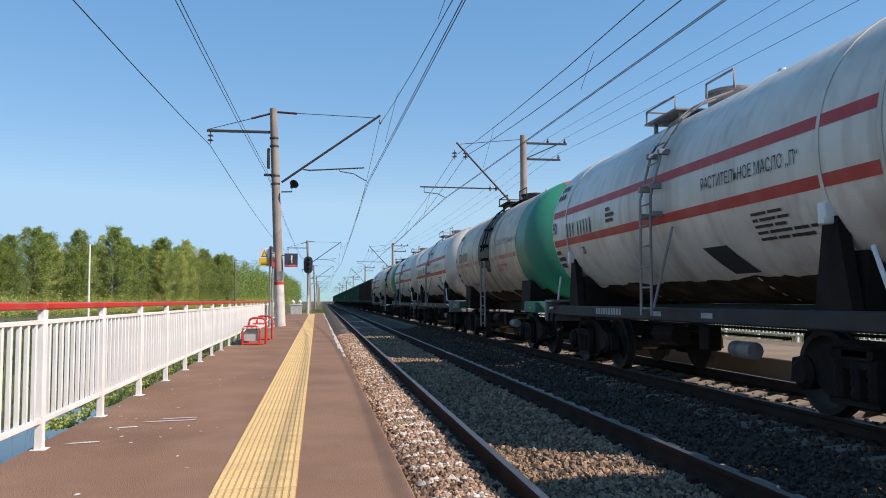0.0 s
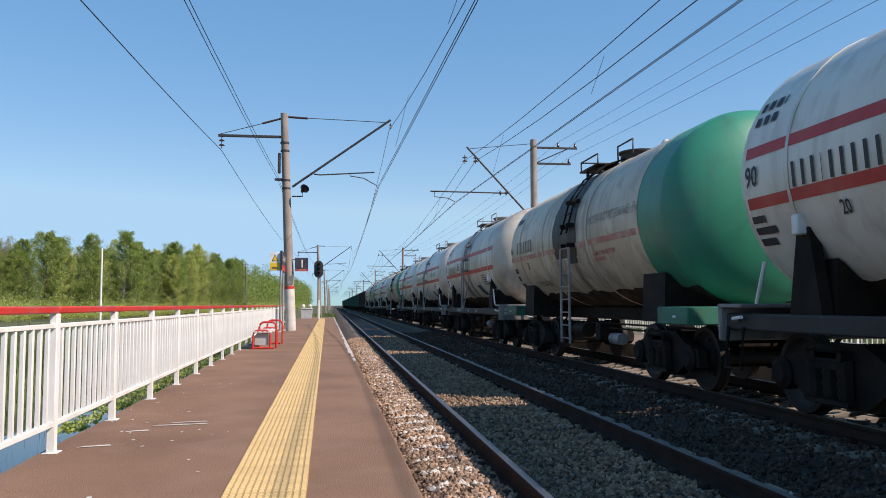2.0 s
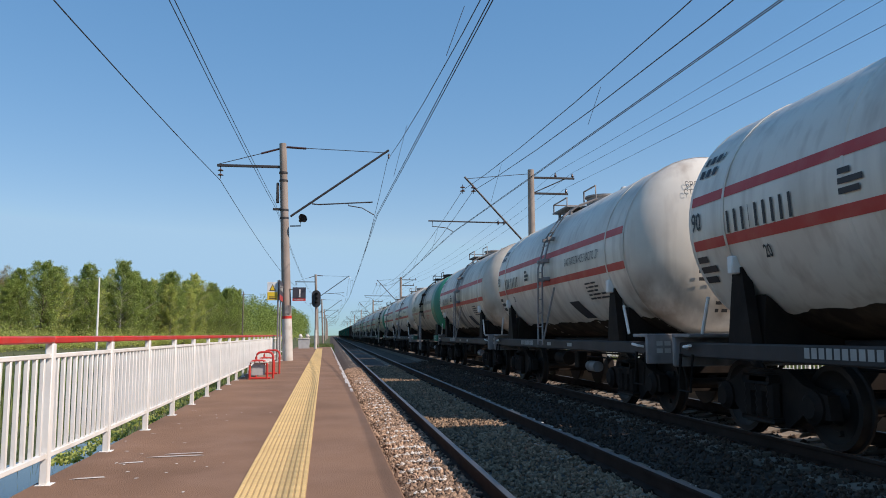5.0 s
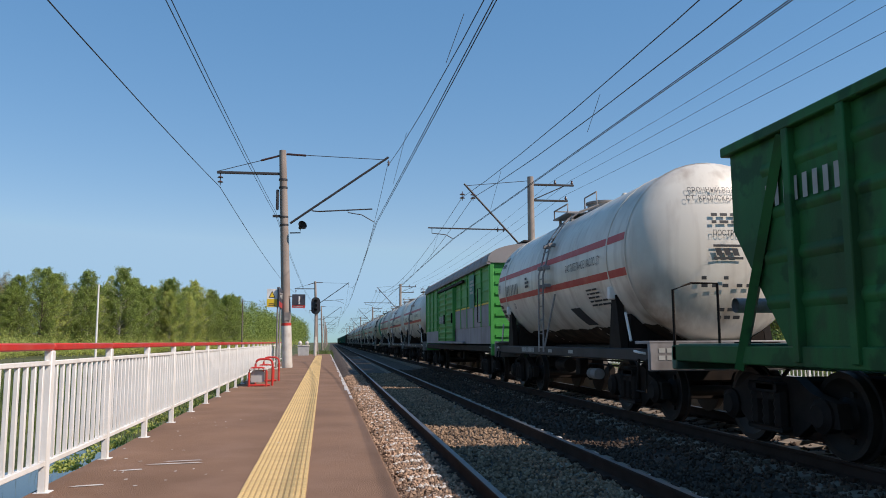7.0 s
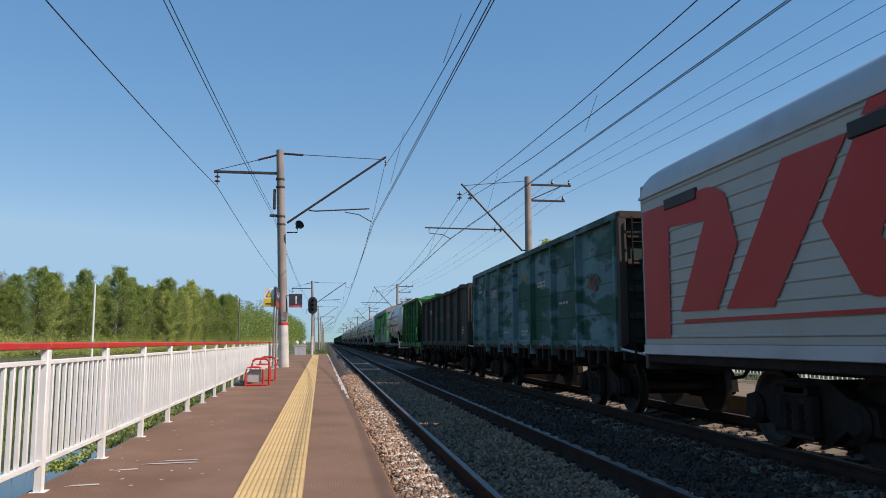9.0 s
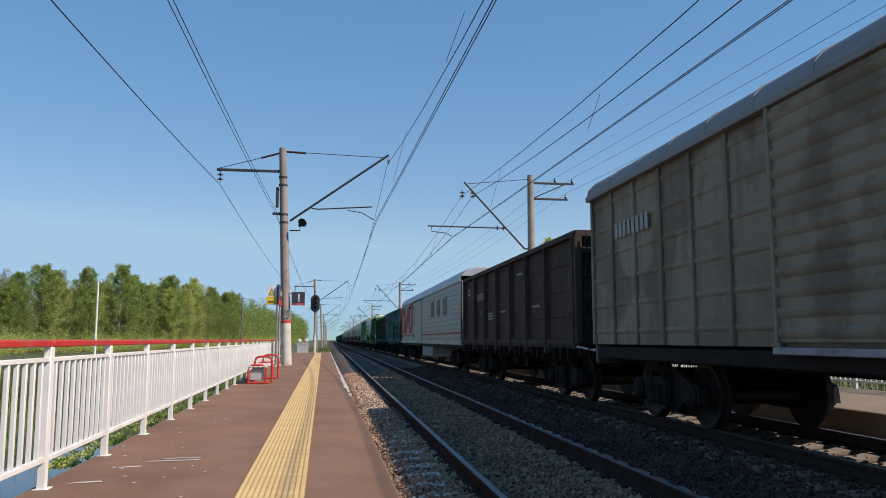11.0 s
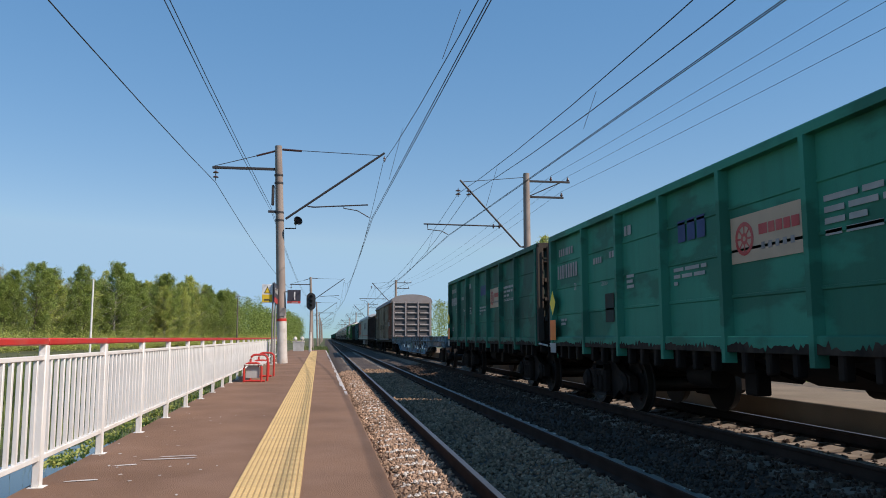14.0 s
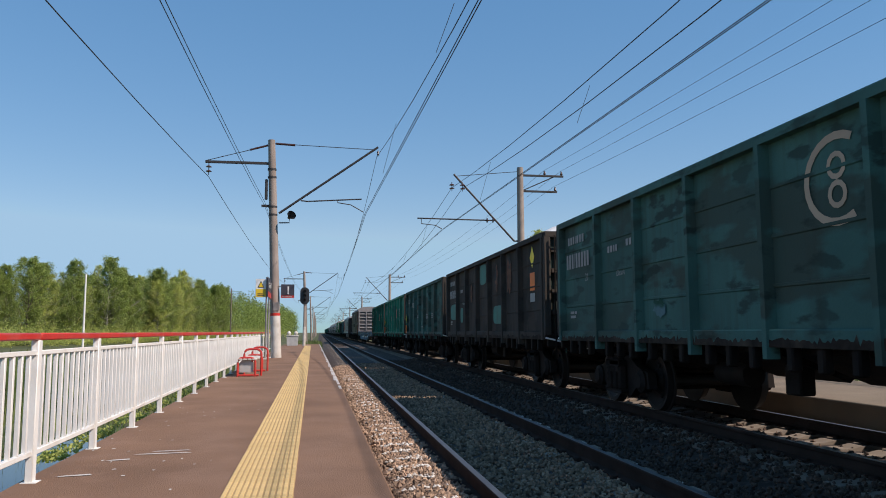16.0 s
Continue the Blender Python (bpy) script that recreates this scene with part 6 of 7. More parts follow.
    for (i, u, z, a, h, m) in patches:
        k = 22
        r2 = random.Random(seed * 31 + i * 7 + int(z * 10))
        ph = r2.uniform(0, 50)
        sq = 5.0 if m == "patch_teal" else 2.4
        poly = []
        for j in range(k):
            t = 2 * math.pi * j / k
            c, s_ = math.cos(t), math.sin(t)
            e = (abs(c) ** sq + abs(s_) ** sq) ** (-1 / sq) * (1 + (0.06 if m == "patch_teal" else 0.5) * noise.noise((2.2 * c + ph, 2.2 * s_, 0)))
            poly.append((a * 0.5 * (1 + c * e), h * 0.5 * (1 + s_ * e)))
        me = Geo().add([(p[0], p[1], 0) for p in poly], [tuple(range(len(poly)))]).finish("paint_patch", M[m], False, False)
        part("paint_patch", bend(me, side(bay(i) - 0.14 - u, z, xw + 0.002)), None, w, "patch of touched-up paint")
    return w


def placards(w, y, z, x):
    part("hazard_diamond", bend(Geo().add([(0.2, 0, 0), (0.4, 0.26, 0), (0.2, 0.52, 0), (0, 0.26, 0)], [(0, 1, 2, 3)]).finish("diamond", M["plate_yellow"], False, False), side(y, z, x)), None, w, "yellow diamond placard")
    part("hazard_plate", bend(Geo().add([(0, 0, 0), (0.4, 0, 0), (0.4, 0.42, 0), (0, 0.42, 0)], [(0, 1, 2, 3)]).finish("plate", M["plate_orange"], False, False), side(y, z - 0.52, x)), None, w, "orange number plate")
    part("hazard_label", bend(Geo().add([(0, 0, 0), (0.4, 0, 0), (0.4, 0.2, 0), (0, 0.2, 0)], [(0, 1, 2, 3)]).finish("label", M["chalk"], False, False), side(y, z - 0.78, x)), None, w, "white label plate")


def notice(w):
    """The pale company notice with a red wheel, and the rows of small white print beside it."""
    x = -1.425
    plate = part("notice_plate", bend(bars([1.5], 0.56, 0, M["notice"]), side(-0.97, 2.16, x)), None, w, "pale orange notice")
    wheel = Geo()
    for r0, r1 in ((0.15, 0.2), (0.03, 0.07)):
        for i in range(20):
            a, b = 2 * math.pi * i / 20, 2 * math.pi * (i + 1) / 20
            wheel.add([(r0 * math.cos(a), r0 * math.sin(a), 0), (r1 * math.cos(a), r1 * math.sin(a), 0), (r1 * math.cos(b), r1 * math.sin(b), 0), (r0 * math.cos(b), r0 * math.sin(b), 0)], [(0, 1, 2, 3)])
    for i in range(8):
        a = math.pi * i / 4
        c, d = math.cos(a), math.sin(a)
        wheel.add([(0.07 * c - 0.012 * d, 0.07 * d + 0.012 * c, 0), (0.15 * c - 0.012 * d, 0.15 * d + 0.012 * c, 0), (0.15 * c + 0.012 * d, 0.15 * d - 0.012 * c, 0), (0.07 * c + 0.012 * d, 0.07 * d - 0.012 * c, 0)], [(0, 1, 2, 3)])
    part("emblem", bend(wheel.finish("emblem", M["stripe"], False, False), side(-1.27, 2.44, x - 0.004)), None, plate, "red wheel emblem")
    part("print", bend(bars([0.17, 0.12, 0.12, 0.12, 0.14], 0.12, 0.025, M["stripe"]), side(-1.58, 2.45, x - 0.004)), None, plate, "red bars of a name")
    part("print", bend(bars([0.07] * 5, 0.08, 0.07, M["light_grey"]), side(-1.62, 2.28, x - 0.004)), None, plate)
    part("print", bend(bars([[0.5, 0.28, 0.42], [0.3, 0.4, 0.2], [0.3, 0.25], [0.25, 0.5, 0.4]], 0.06, 0.06, M["chalk"], 4, 1.9), side(-2.75, 2.62, x)), None, w, "rows of small white print")
    part("print", bend(bars([[0.3, 0.4, 0.15], [0.2, 0.3, 0.3], [0.12]], 0.05, 0.05, M["chalk"], 3, 1.9), side(0.62, 2.2, x)), None, w)
    part("print", bend(bars([0.22, 0.22, 0.22], 0.3, 0.06, M["dark_blue"]), side(0.45, 2.6, x)), None, w, "dark blue faded letters")
    part("print", bend(bars([[0.3], [0.25], [0.3]], 0.05, 0.05, M["chalk"], 3, 1.7), side(2.35, 2.25, x)), None, w)
    part("print", bend(bars([0.1, 0.14], 0.16, 0.04, M["chalk"]), side(2.4, 2.95, x)), None, w)
    part("paint_patch", bend(bars([0.42], 0.5, 0, M["gon_dark"]), side(3.35, 1.55, x)), None, w, "square of dark touch-up paint")


def cover_and_glint(w, y, length, rise):
    """A crumpled white sheet that stands above the top chord, added too in place of a sunlit chord."""
    heap = Geo()
    for i in range(9):
        for j in range(6):
            u, v = i / 8, j / 5
            heap.v.append((-1.36 + 1.6 * v, y - length * u, 3.4 + (rise + 0.1 * noise.noise((4 * u, 4 * v, 3))) * math.sin(math.pi * u) ** 0.6 * math.sin(math.pi * min(1, v + 0.12))))
    heap.f = [(i * 6 + j, i * 6 + j + 1, (i + 1) * 6 + j + 1, (i + 1) * 6 + j) for i in range(8) for j in range(5)]
    part("cover_sheet", heap, M["white_paint"], w, "white sheet for a plastic cover and for a sunlit chord", fix=False)


def wall_panels(w, name, material, hw, ya, yb, z0, z1, n, rib=0.05, bead=6, label=""):
    """A van side between ya and yb: a sheet, upright posts and pressed beads."""
    for s in (-1, 1):
        part(name, Geo().box(min(s * hw, s * (hw - 0.06)), max(s * hw, s * (hw - 0.06)), yb, ya, z0, z1, 0.005), material, w, label)
        for j in range(bead):
            z = z0 + (z1 - z0) * (j + 0.5) / bead
            part("pressed_rib", Geo().prism([(s * (hw - 0.002), z - 0.05), (s * (hw + 0.02), z - 0.02), (s * (hw + 0.02), z + 0.02), (s * (hw - 0.002), z + 0.05)], "y", yb + 0.02, ya - 0.02), material, w)
    for s in (-1, 1):
        for i in range(n + 1):
            y = yb + (ya - yb) * i / n
            spot = (w.name, s, round(y, 2))
            if spot in MESH:
                continue
            MESH[spot] = True
            part("side_post", Geo().box(min(s * hw, s * (hw + rib)), max(s * hw, s * (hw + rib)), y - 0.05, y + 0.05, z0, z1, 0.008), material, w)


def van_frame(w, L, hl, base, material):
    running_gear(w, L, base)
    g = Geo().box(-0.25, 0.25, -hl - 0.1, hl + 0.1, 0.85, 1.15, 0.02)
    for s in (-1, 1):
        g.box(min(s * 1.25, s * 1.4), max(s * 1.25, s * 1.4), -hl, hl, 0.95, 1.16, 0.02)
    for i in range(9):
        y = -hl + 2 * hl * i / 8
        g.box(-1.3, 1.3, y - 0.06, y + 0.06, 0.95, 1.12, 0.01)
    part("underframe", g, M["steel_dark"], w)
    for y in (-hl - 0.05, hl + 0.05):
        part("end_beam", Geo().box(-1.4, 1.4, y - 0.07, y + 0.07, 0.85, 1.2, 0.02), material, w)
        part("release_lever", Geo().tube([(-1.45, y, 1.1), (-0.5, y * 1.03, 0.9)], 0.02, 6), M["white_paint"], w, "white coupler lever")


def arch_roof(w, hl, hw, z_eave, rise, material, over=0.08, seams=12, label="curved sheet steel roof"):
    g = Geo()
    n = 14
    arc = [((hw + over) * math.cos(math.pi * (1 - i / n)), z_eave + rise * math.sin(math.pi * i / n) ** 0.8) for i in range(n + 1)]
    g.prism(arc, "y", -hl - over, hl + over)
    for s in (-1, 1):
        g.box(min(s * hw, s * (hw + over + 0.02)), max(s * hw, s * (hw + over + 0.02)), -hl - over, hl + over, z_eave - 0.06, z_eave + 0.04, 0.01)
    part("roof", g, material, w, label)
    sg = Geo()
    for i in range(seams + 1):
        y = -hl + 2 * hl * i / seams
        sg.prism([(p[0] * 1.004, p[1] + 0.012) for p in arc], "y", y - 0.02, y + 0.02)
    part("roof_seams", sg, material, w)


def slat_door(w, y0, y1, z0, z1, x, material, label, rows=9, plain=False):
    d = part("door", Geo().box(x - 0.05, x, y0, y1, z0, z1, 0.01), material, w, label)
    g = Geo()
    for i in range(rows):
        z = z0 + (z1 - z0) * (i + 0.5) / rows
        g.prism([(x - 0.05, z - 0.07), (x - 0.085, z - 0.02), (x - 0.085, z + 0.03), (x - 0.05, z + 0.06)], "y", y0 + 0.06, y1 - 0.06)
    part("pressed_rib", g, material, d)
    for y in (y0, y1 - 0.06):
        part("door_frame", Geo().box(x - 0.1, x - 0.04, y, y + 0.06, z0, z1, 0.01), material, d)
    part("latch", Geo().box(x - 0.15, x - 0.09, y0 + 0.02, y0 + 0.1, z0 + 0.7, z0 + 1.1, 0.01), M["steel_dark"], d, "dark door latch")
    return d


def box_green():
    L, hl, hw = 16.97, 7.9, 1.4
    w = thing("box_wagon", "bright green and grey boxcar with a slatted double door", "railway wagon", "boxcars of the train")
    van_frame(w, L, hl, 12.24, M["box_green"])
    z0, z1 = 1.2, 3.72
    wall_panels(w, "side_wall", M["box_green"], hw, hl, -hl, 1.75, z1, 12, label="green ribbed upper wall")
    # grey lower band and grey top band, painted over the posts
    for s in (-1, 1):
        g = Geo()
        g.box(min(s * (hw - 0.05), s * (hw + 0.028)), max(s * (hw - 0.05), s * (hw + 0.028)), -hl, 3.0, 2.45, 2.5, 0.004)
        part("stripe", g, M["sign_yellow"], w, "thin yellow stripe")
        g = Geo().box(min(s * (hw - 0.05), s * (hw + 0.012)), max(s * (hw - 0.05), s * (hw + 0.012)), -hl, hl, z0, 1.76, 0.004)
        part("lower_wall", g, M["box_grey"], w, "grey lower wall band")
        g = Geo().box(min(s * (hw - 0.05), s * (hw + 0.03)), max(s * (hw - 0.05), s * (hw + 0.03)), -hl, -1.2, 1.76, 2.44, 0.004)
        part("lower_wall", g, M["box_grey"], w, "grey lower wall band")
    for y in (-hl, hl):
        e = 1 if y > 0 else -1
        g = Geo().box(-hw, hw, min(y, y - e * 0.06), max(y, y - e * 0.06), z0, z1 + 0.3, 0.005)
        for j in range(8):
            z = z0 + 0.2 + 0.33 * j
            g.box(-hw + 0.15, hw - 0.75, min(y, y + e * 0.04), max(y, y + e * 0.04), z, z + 0.09, 0.015)
        for x in (-hw + 0.05, hw - 0.05):
            g.box(x - 0.06, x + 0.06, min(y, y + e * 0.07), max(y, y + e * 0.07), z0, z1, 0.01)
        part("end_wall", g, M["box_green"], w, "bright green ribbed end wall")
        lad = Geo()
        for x in (0.0, 0.45):
            lad.box(x - 0.03, x + 0.03, y + e * 0.1 - 0.03, y + e * 0.1 + 0.03, z0 - 0.2, z1 + 0.1, 0.008)
        for i in range(8):
            lad.tube([(0.0, y + e * 0.12, z0 + 0.05 + 0.32 * i), (0.45, y + e * 0.12, z0 + 0.05 + 0.32 * i)], 0.016, 5)
        part("end_ladder", lad, M["box_green"], w, "green end ladder")
    arch_roof(w, hl, hw, z1, 0.62, M["zinc_roof"], 0.1, 14, "pale grey curved roof")
    part("roof_walk", Geo().box(-0.3, 0.3, -hl, hl, z1 + 0.68, z1 + 0.74, 0.01), M["frame_grey"], w, "narrow roof walkway")
    for y0, y1 in ((0.75, 2.75), (-1.3, 0.73)):
        slat_door(w, y0, y1, 1.3, 3.4, -hw - 0.04, M["box_green"], "green slatted sliding door")
    part("door_track", Geo().box(-hw - 0.14, -hw - 0.05, -3.6, 3.0, 3.42, 3.52, 0.01), M["steel_dark"], w, "door hanging track")
    part("door_track", Geo().box(-hw - 0.14, -hw - 0.05, -3.6, 3.0, 1.2, 1.28, 0.01), M["box_grey"], w)
    xw = -hw - 0.055
    part("panel", bend(Geo().add([(0, 0, 0), (0.9, 0, 0), (0.9, 1.15, 0), (0, 1.15, 0)], [(0, 1, 2, 3)]).finish("panel", M["patch_teal"], False, False), side(-4.6, 2.42, xw)), None, w, "teal painted panel")
    part("print", bend(bars([[0.7], [0.5, 0.2], [0.4], [0.6]], 0.08, 0.05, M["chalk"], 4), side(-4.7, 3.3, xw - 0.003)), None, w)
    part("print", bend(bars([0.16] * 8, 0.3, 0.06, M["chalk"]), side(2.4, 2.05, -hw - 0.135)), None, w, "white serial mark")
    part("handrail", Geo().tube([(-hw - 0.03, -6.6, 3.0), (-hw - 0.15, -6.6, 3.0), (-hw - 0.15, -6.6, 1.9), (-hw - 0.03, -6.6, 1.9)], 0.018, 6), M["steel_dark"], w)
    return w


def box_grey():
    L, hl, hw = 19.1, 9.1, 1.42
    w = thing("box_wagon", "weathered beige and red brown boxcar with a curved grey roof", "railway wagon", "boxcars of the train")
    van_frame(w, L, hl, 14.0, M["van_end"])
    z0, z1 = 1.2, 3.92
    wall_panels(w, "side_wall", M["van_side"], hw, hl, 3.2, z0, z1, 6, label="beige panelled wall")
    wall_panels(w, "side_wall", M["van_side"], hw, -1.6, -5.4, z0, z1, 3, label="beige panelled wall")
    wall_panels(w, "side_wall", M["van_red"], hw, -5.4, -8.2, z0, z1, 3, label="faded red brown wall")
    wall_panels(w, "side_wall", M["van_side"], hw, -8.2, -hl, z0, z1, 1)
    wall_panels(w, "side_wall", M["van_side"], hw - 0.02, 3.2, -1.6, z0, z1, 2)
    for y0, y1 in ((0.8, 3.15), (-1.6, 0.78)):
        slat_door(w, y0, y1, 1.25, 3.85, -hw - 0.02, M["van_side"], "beige slatted sliding door", 12)
    part("door_track", Geo().box(-hw - 0.12, -hw - 0.04, -6.2, 3.2, 1.12, 1.2, 0.01), M["light_grey"], w, "door sliding track")
    for z in (2.2, 2.55, 3.3):
        part("lock_bar", Geo().box(-hw - 0.1, -hw - 0.05, -5.3, -3.1, z, z + 0.1, 0.01), M["van_side"], w)
    ga = Geo()
    for q in (((0.0, 0.0), (0.13, 0.0), (0.16, 0.62), (0.03, 0.62)), ((0.03, 0.62), (0.52, 0.62), (0.44, 0.74), (0.03, 0.74)), ((0.36, 0.62), (0.5, 0.62), (0.4, 0.32), (0.26, 0.32)),
              ((0.26, 0.3), (0.42, 0.3), (0.66, 0.74), (0.52, 0.74)), ((0.5, 0.3), (0.63, 0.3), (0.72, 0.74), (0.6, 0.74)), ((0.68, 0.3), (0.8, 0.3), (0.96, 0.74), (0.82, 0.74)),
              ((0.8, 0.3), (1.25, 0.3), (1.32, 0.43), (0.86, 0.43)), ((1.18, 0.43), (1.32, 0.43), (1.38, 0.86), (1.22, 0.86)), ((0.86, 0.88), (1.3, 0.88), (1.26, 1.0), (0.96, 1.0))):
        ga.add([(1.1 * x, 0.68 * y, 0) for x, y in q], [(0, 1, 2, 3)])
    part("emblem", bend(ga.finish("emblem", M["chalk"], False, False), side(-5.85, 1.95, -hw - 0.056)), None, w, "worn grey company emblem")
    part("print", bend(bars([0.12] * 8, 0.26, 0.06, M["chalk"]), side(hl - 1.2, 3.0, -hw - 0.055)), None, w)
    for y in (-hl, hl):
        e = 1 if y > 0 else -1
        g = Geo().box(-hw, hw, min(y, y - e * 0.06), max(y, y - e * 0.06), z0, z1, 0.005)
        part("end_wall", g, M["van_end"], w, "grey end wall")
        n = 14
        arc = [(hw * math.cos(math.pi * (1 - i / n)), z1 + 0.55 * math.sin(math.pi * i / n) ** 0.8) for i in range(n + 1)]
        part("gable", Geo().prism(arc, "y", min(y, y - e * 0.05), max(y, y - e * 0.05)), M["zinc_roof"], w, "grey arched gable")
        for x in (-hw + 0.06, -0.47, 0.47, hw - 0.06):
            part("end_post", Geo().box(x - 0.06, x + 0.06, min(y, y + e * 0.12), max(y, y + e * 0.12), z0, z1, 0.015), M["zinc_roof"], w)
        part("top_beam", Geo().box(-hw, hw, min(y, y + e * 0.1), max(y, y + e * 0.1), z1 - 0.12, z1, 0.015), M["zinc_roof"], w)
        for c in range(3):
            x0 = -hw + 0.15 + c * 0.925
            for j in range(6):
                z = z0 + 0.12 + 0.43 * j
                part("pressed_rib", Geo().prism([(y, z), (y + e * 0.09, z + 0.02), (y + e * 0.09, z + 0.08), (y, z + 0.12)], "x", x0 + 0.02, x0 + 0.74), M["light_grey"], w)
    arch_roof(w, hl, hw, z1, 0.55, M["zinc_roof"], 0.1, 16, "dull grey curved roof")
    return w


def hopper_green():
    L, hl, hw, top = 12.13, 4.0, 1.5, 3.58
    w = thing("hopper_wagon", "green covered hopper wagon with sloping ends", "railway wagon")
    running_gear(w, L, 7.8)
    body = Geo().prism([(-hl, 2.75), (-hl, top), (hl, top), (hl, 2.75), (hl - 2.8, 1.15), (-hl + 2.8, 1.15)], "x", -hw + 0.1, hw - 0.1)
    part("body", body, M["hop_green"], w)
    side_g = Geo()
    for s in (-1, 1):
        side_g.prism([(-hl + 1.1, 1.1), (-hl + 0.02, 2.6), (-hl + 0.02, top), (hl - 0.02, top), (hl - 0.02, 2.6), (hl - 1.1, 1.1)], "x", min(s * (hw - 0.1), s * (hw - 0.06)), max(s * (hw - 0.1), s * (hw - 0.06)))
    part("side_wall", side_g, M["hop_green"], w, "green corrugated side")
    for s in (-1, 1):
        for i in range(7):
            y = -2.72 + 5.44 * i / 6
            part("side_post", Geo().box(min(s * (hw - 0.07), s * (hw + 0.03)), max(s * (hw - 0.07), s * (hw + 0.03)), y - 0.06, y + 0.06, 1.05, top, 0.012), M["hop_green"], w)
        for z in (1.7, 2.2, 2.7, 3.2):
            part("pressed_rib", Geo().prism([(s * (hw - 0.062), z - 0.08), (s * (hw - 0.03), z - 0.02), (s * (hw - 0.03), z + 0.02), (s * (hw - 0.062), z + 0.08)], "y", -hl + 0.7, hl - 0.7), M["hop_green"], w)
        part("top_chord", Geo().box(min(s * (hw - 0.12), s * (hw + 0.04)), max(s * (hw - 0.12), s * (hw + 0.04)), -hl - 0.05, hl + 0.05, top - 0.05, top + 0.07, 0.015), M["hop_green"], w)
        part("sill", Geo().box(min(s * (hw - 0.15), s * hw), max(s * (hw - 0.15), s * hw), -5.7, 5.7, 1.0, 1.22, 0.015), M["hop_green"], w)
        for e in (-1, 1):
            part("corner_brace", Geo().tube([(s * (hw - 0.02), e * 2.82, top - 0.08), (s * (hw - 0.02), e * 3.92, 0.95)], 0.075, 4), M["hop_green"], w, "slanting side brace")
            part("corner_brace", Geo().tube([(s * (hw - 0.14), e * (hl + 0.04), top - 0.1), (s * 0.3, e * (hl + 0.4), 1.24)], 0.06, 4), M["hop_green"], w, "slanting end brace")
    roof = Geo().prism([(-hw + 0.02, top), (hw - 0.02, top), (0.9, top + 0.2), (-0.9, top + 0.2)], "y", -hl + 0.3, hl - 0.3)
    part("roof", roof, M["box_green"], w, "bright green shallow roof")
    for y in (-2.6, -0.9, 0.9, 2.6):
        part("roof_hatch", Geo().lathe([(top + 0.2, 0.32), (top + 0.36, 0.32), (top + 0.4, 0.28), (top + 0.41, 0.0)], 16, (0, y, 0), "z"), M["box_green"], w)
    fr = Geo().box(-0.28, 0.28, -5.7, 5.7, 0.9, 1.2, 0.02)
    for y in (-5.65, 5.65):
        fr.box(-1.5, 1.5, y - 0.08, y + 0.08, 0.88, 1.22, 0.02)
    part("underframe", fr, M["green_frame"], w, "green frame")
    for e in (-1, 1):
        part("platform", Geo().box(-1.45, 1.45, min(e * 3.9, e * 5.6), max(e * 3.9, e * 5.6), 1.2, 1.24, 0.01), M["green_frame"], w)
        part("pipe", Geo().lathe([(-0.9, 0.1), (0.9, 0.1)], 12, (0, e * 5.0, 1.75), "x"), M["light_grey"], w, "pale cross pipe")
        part("handrail", Geo().tube([(-1.48, e * 5.65, 1.2), (-1.48, e * 5.65, 2.0), (-1.2, e * 5.65, 2.1), (-0.8, e * 5.65, 2.1), (-0.8, e * 5.65, 1.2)], 0.02, 6), M["steel_dark"], w)
    part("chute", Geo().prism([(-2.6, 1.15), (2.6, 1.15), (1.2, 0.55), (-1.2, 0.55)], "x", -0.9, 0.9), M["hop_green"], w, "discharge chute")
    part("print", bend(bars([0.08] * 8, 0.26, 0.09, M["chalk"]), side(3.2, 2.75, -hw + 0.025)), None, w)
    part("print", bend(text_mesh("72т", 0.32, M["chalk"], 0.8), side(-1.9, 2.85, -hw + 0.025)), None, w)
    part("print", bend(bars([[0.4, 0.3], [0.5]], 0.12, 0.05, M["chalk"], 2), side(-3.2, 1.95, -hw + 0.025)), None, w)
    part("print", bend(bars([[0.5], [0.4], [0.3]], 0.1, 0.05, M["chalk"], 3), side(-0.6, 1.6, -hw + 0.025)), None, w)
    part("emblem", bend(Geo().add([(0.1 * math.cos(a) * (1.6 if i % 2 else 1), 0.1 * math.sin(a) * (1.6 if i % 2 else 1), 0) for i, a in enumerate(2 * math.pi * j / 8 for j in range(8))], [tuple(range(8))]).finish("emblem", M["chalk"], False, False), side(-3.0, 2.9, -hw + 0.025)), None, w)
    return w


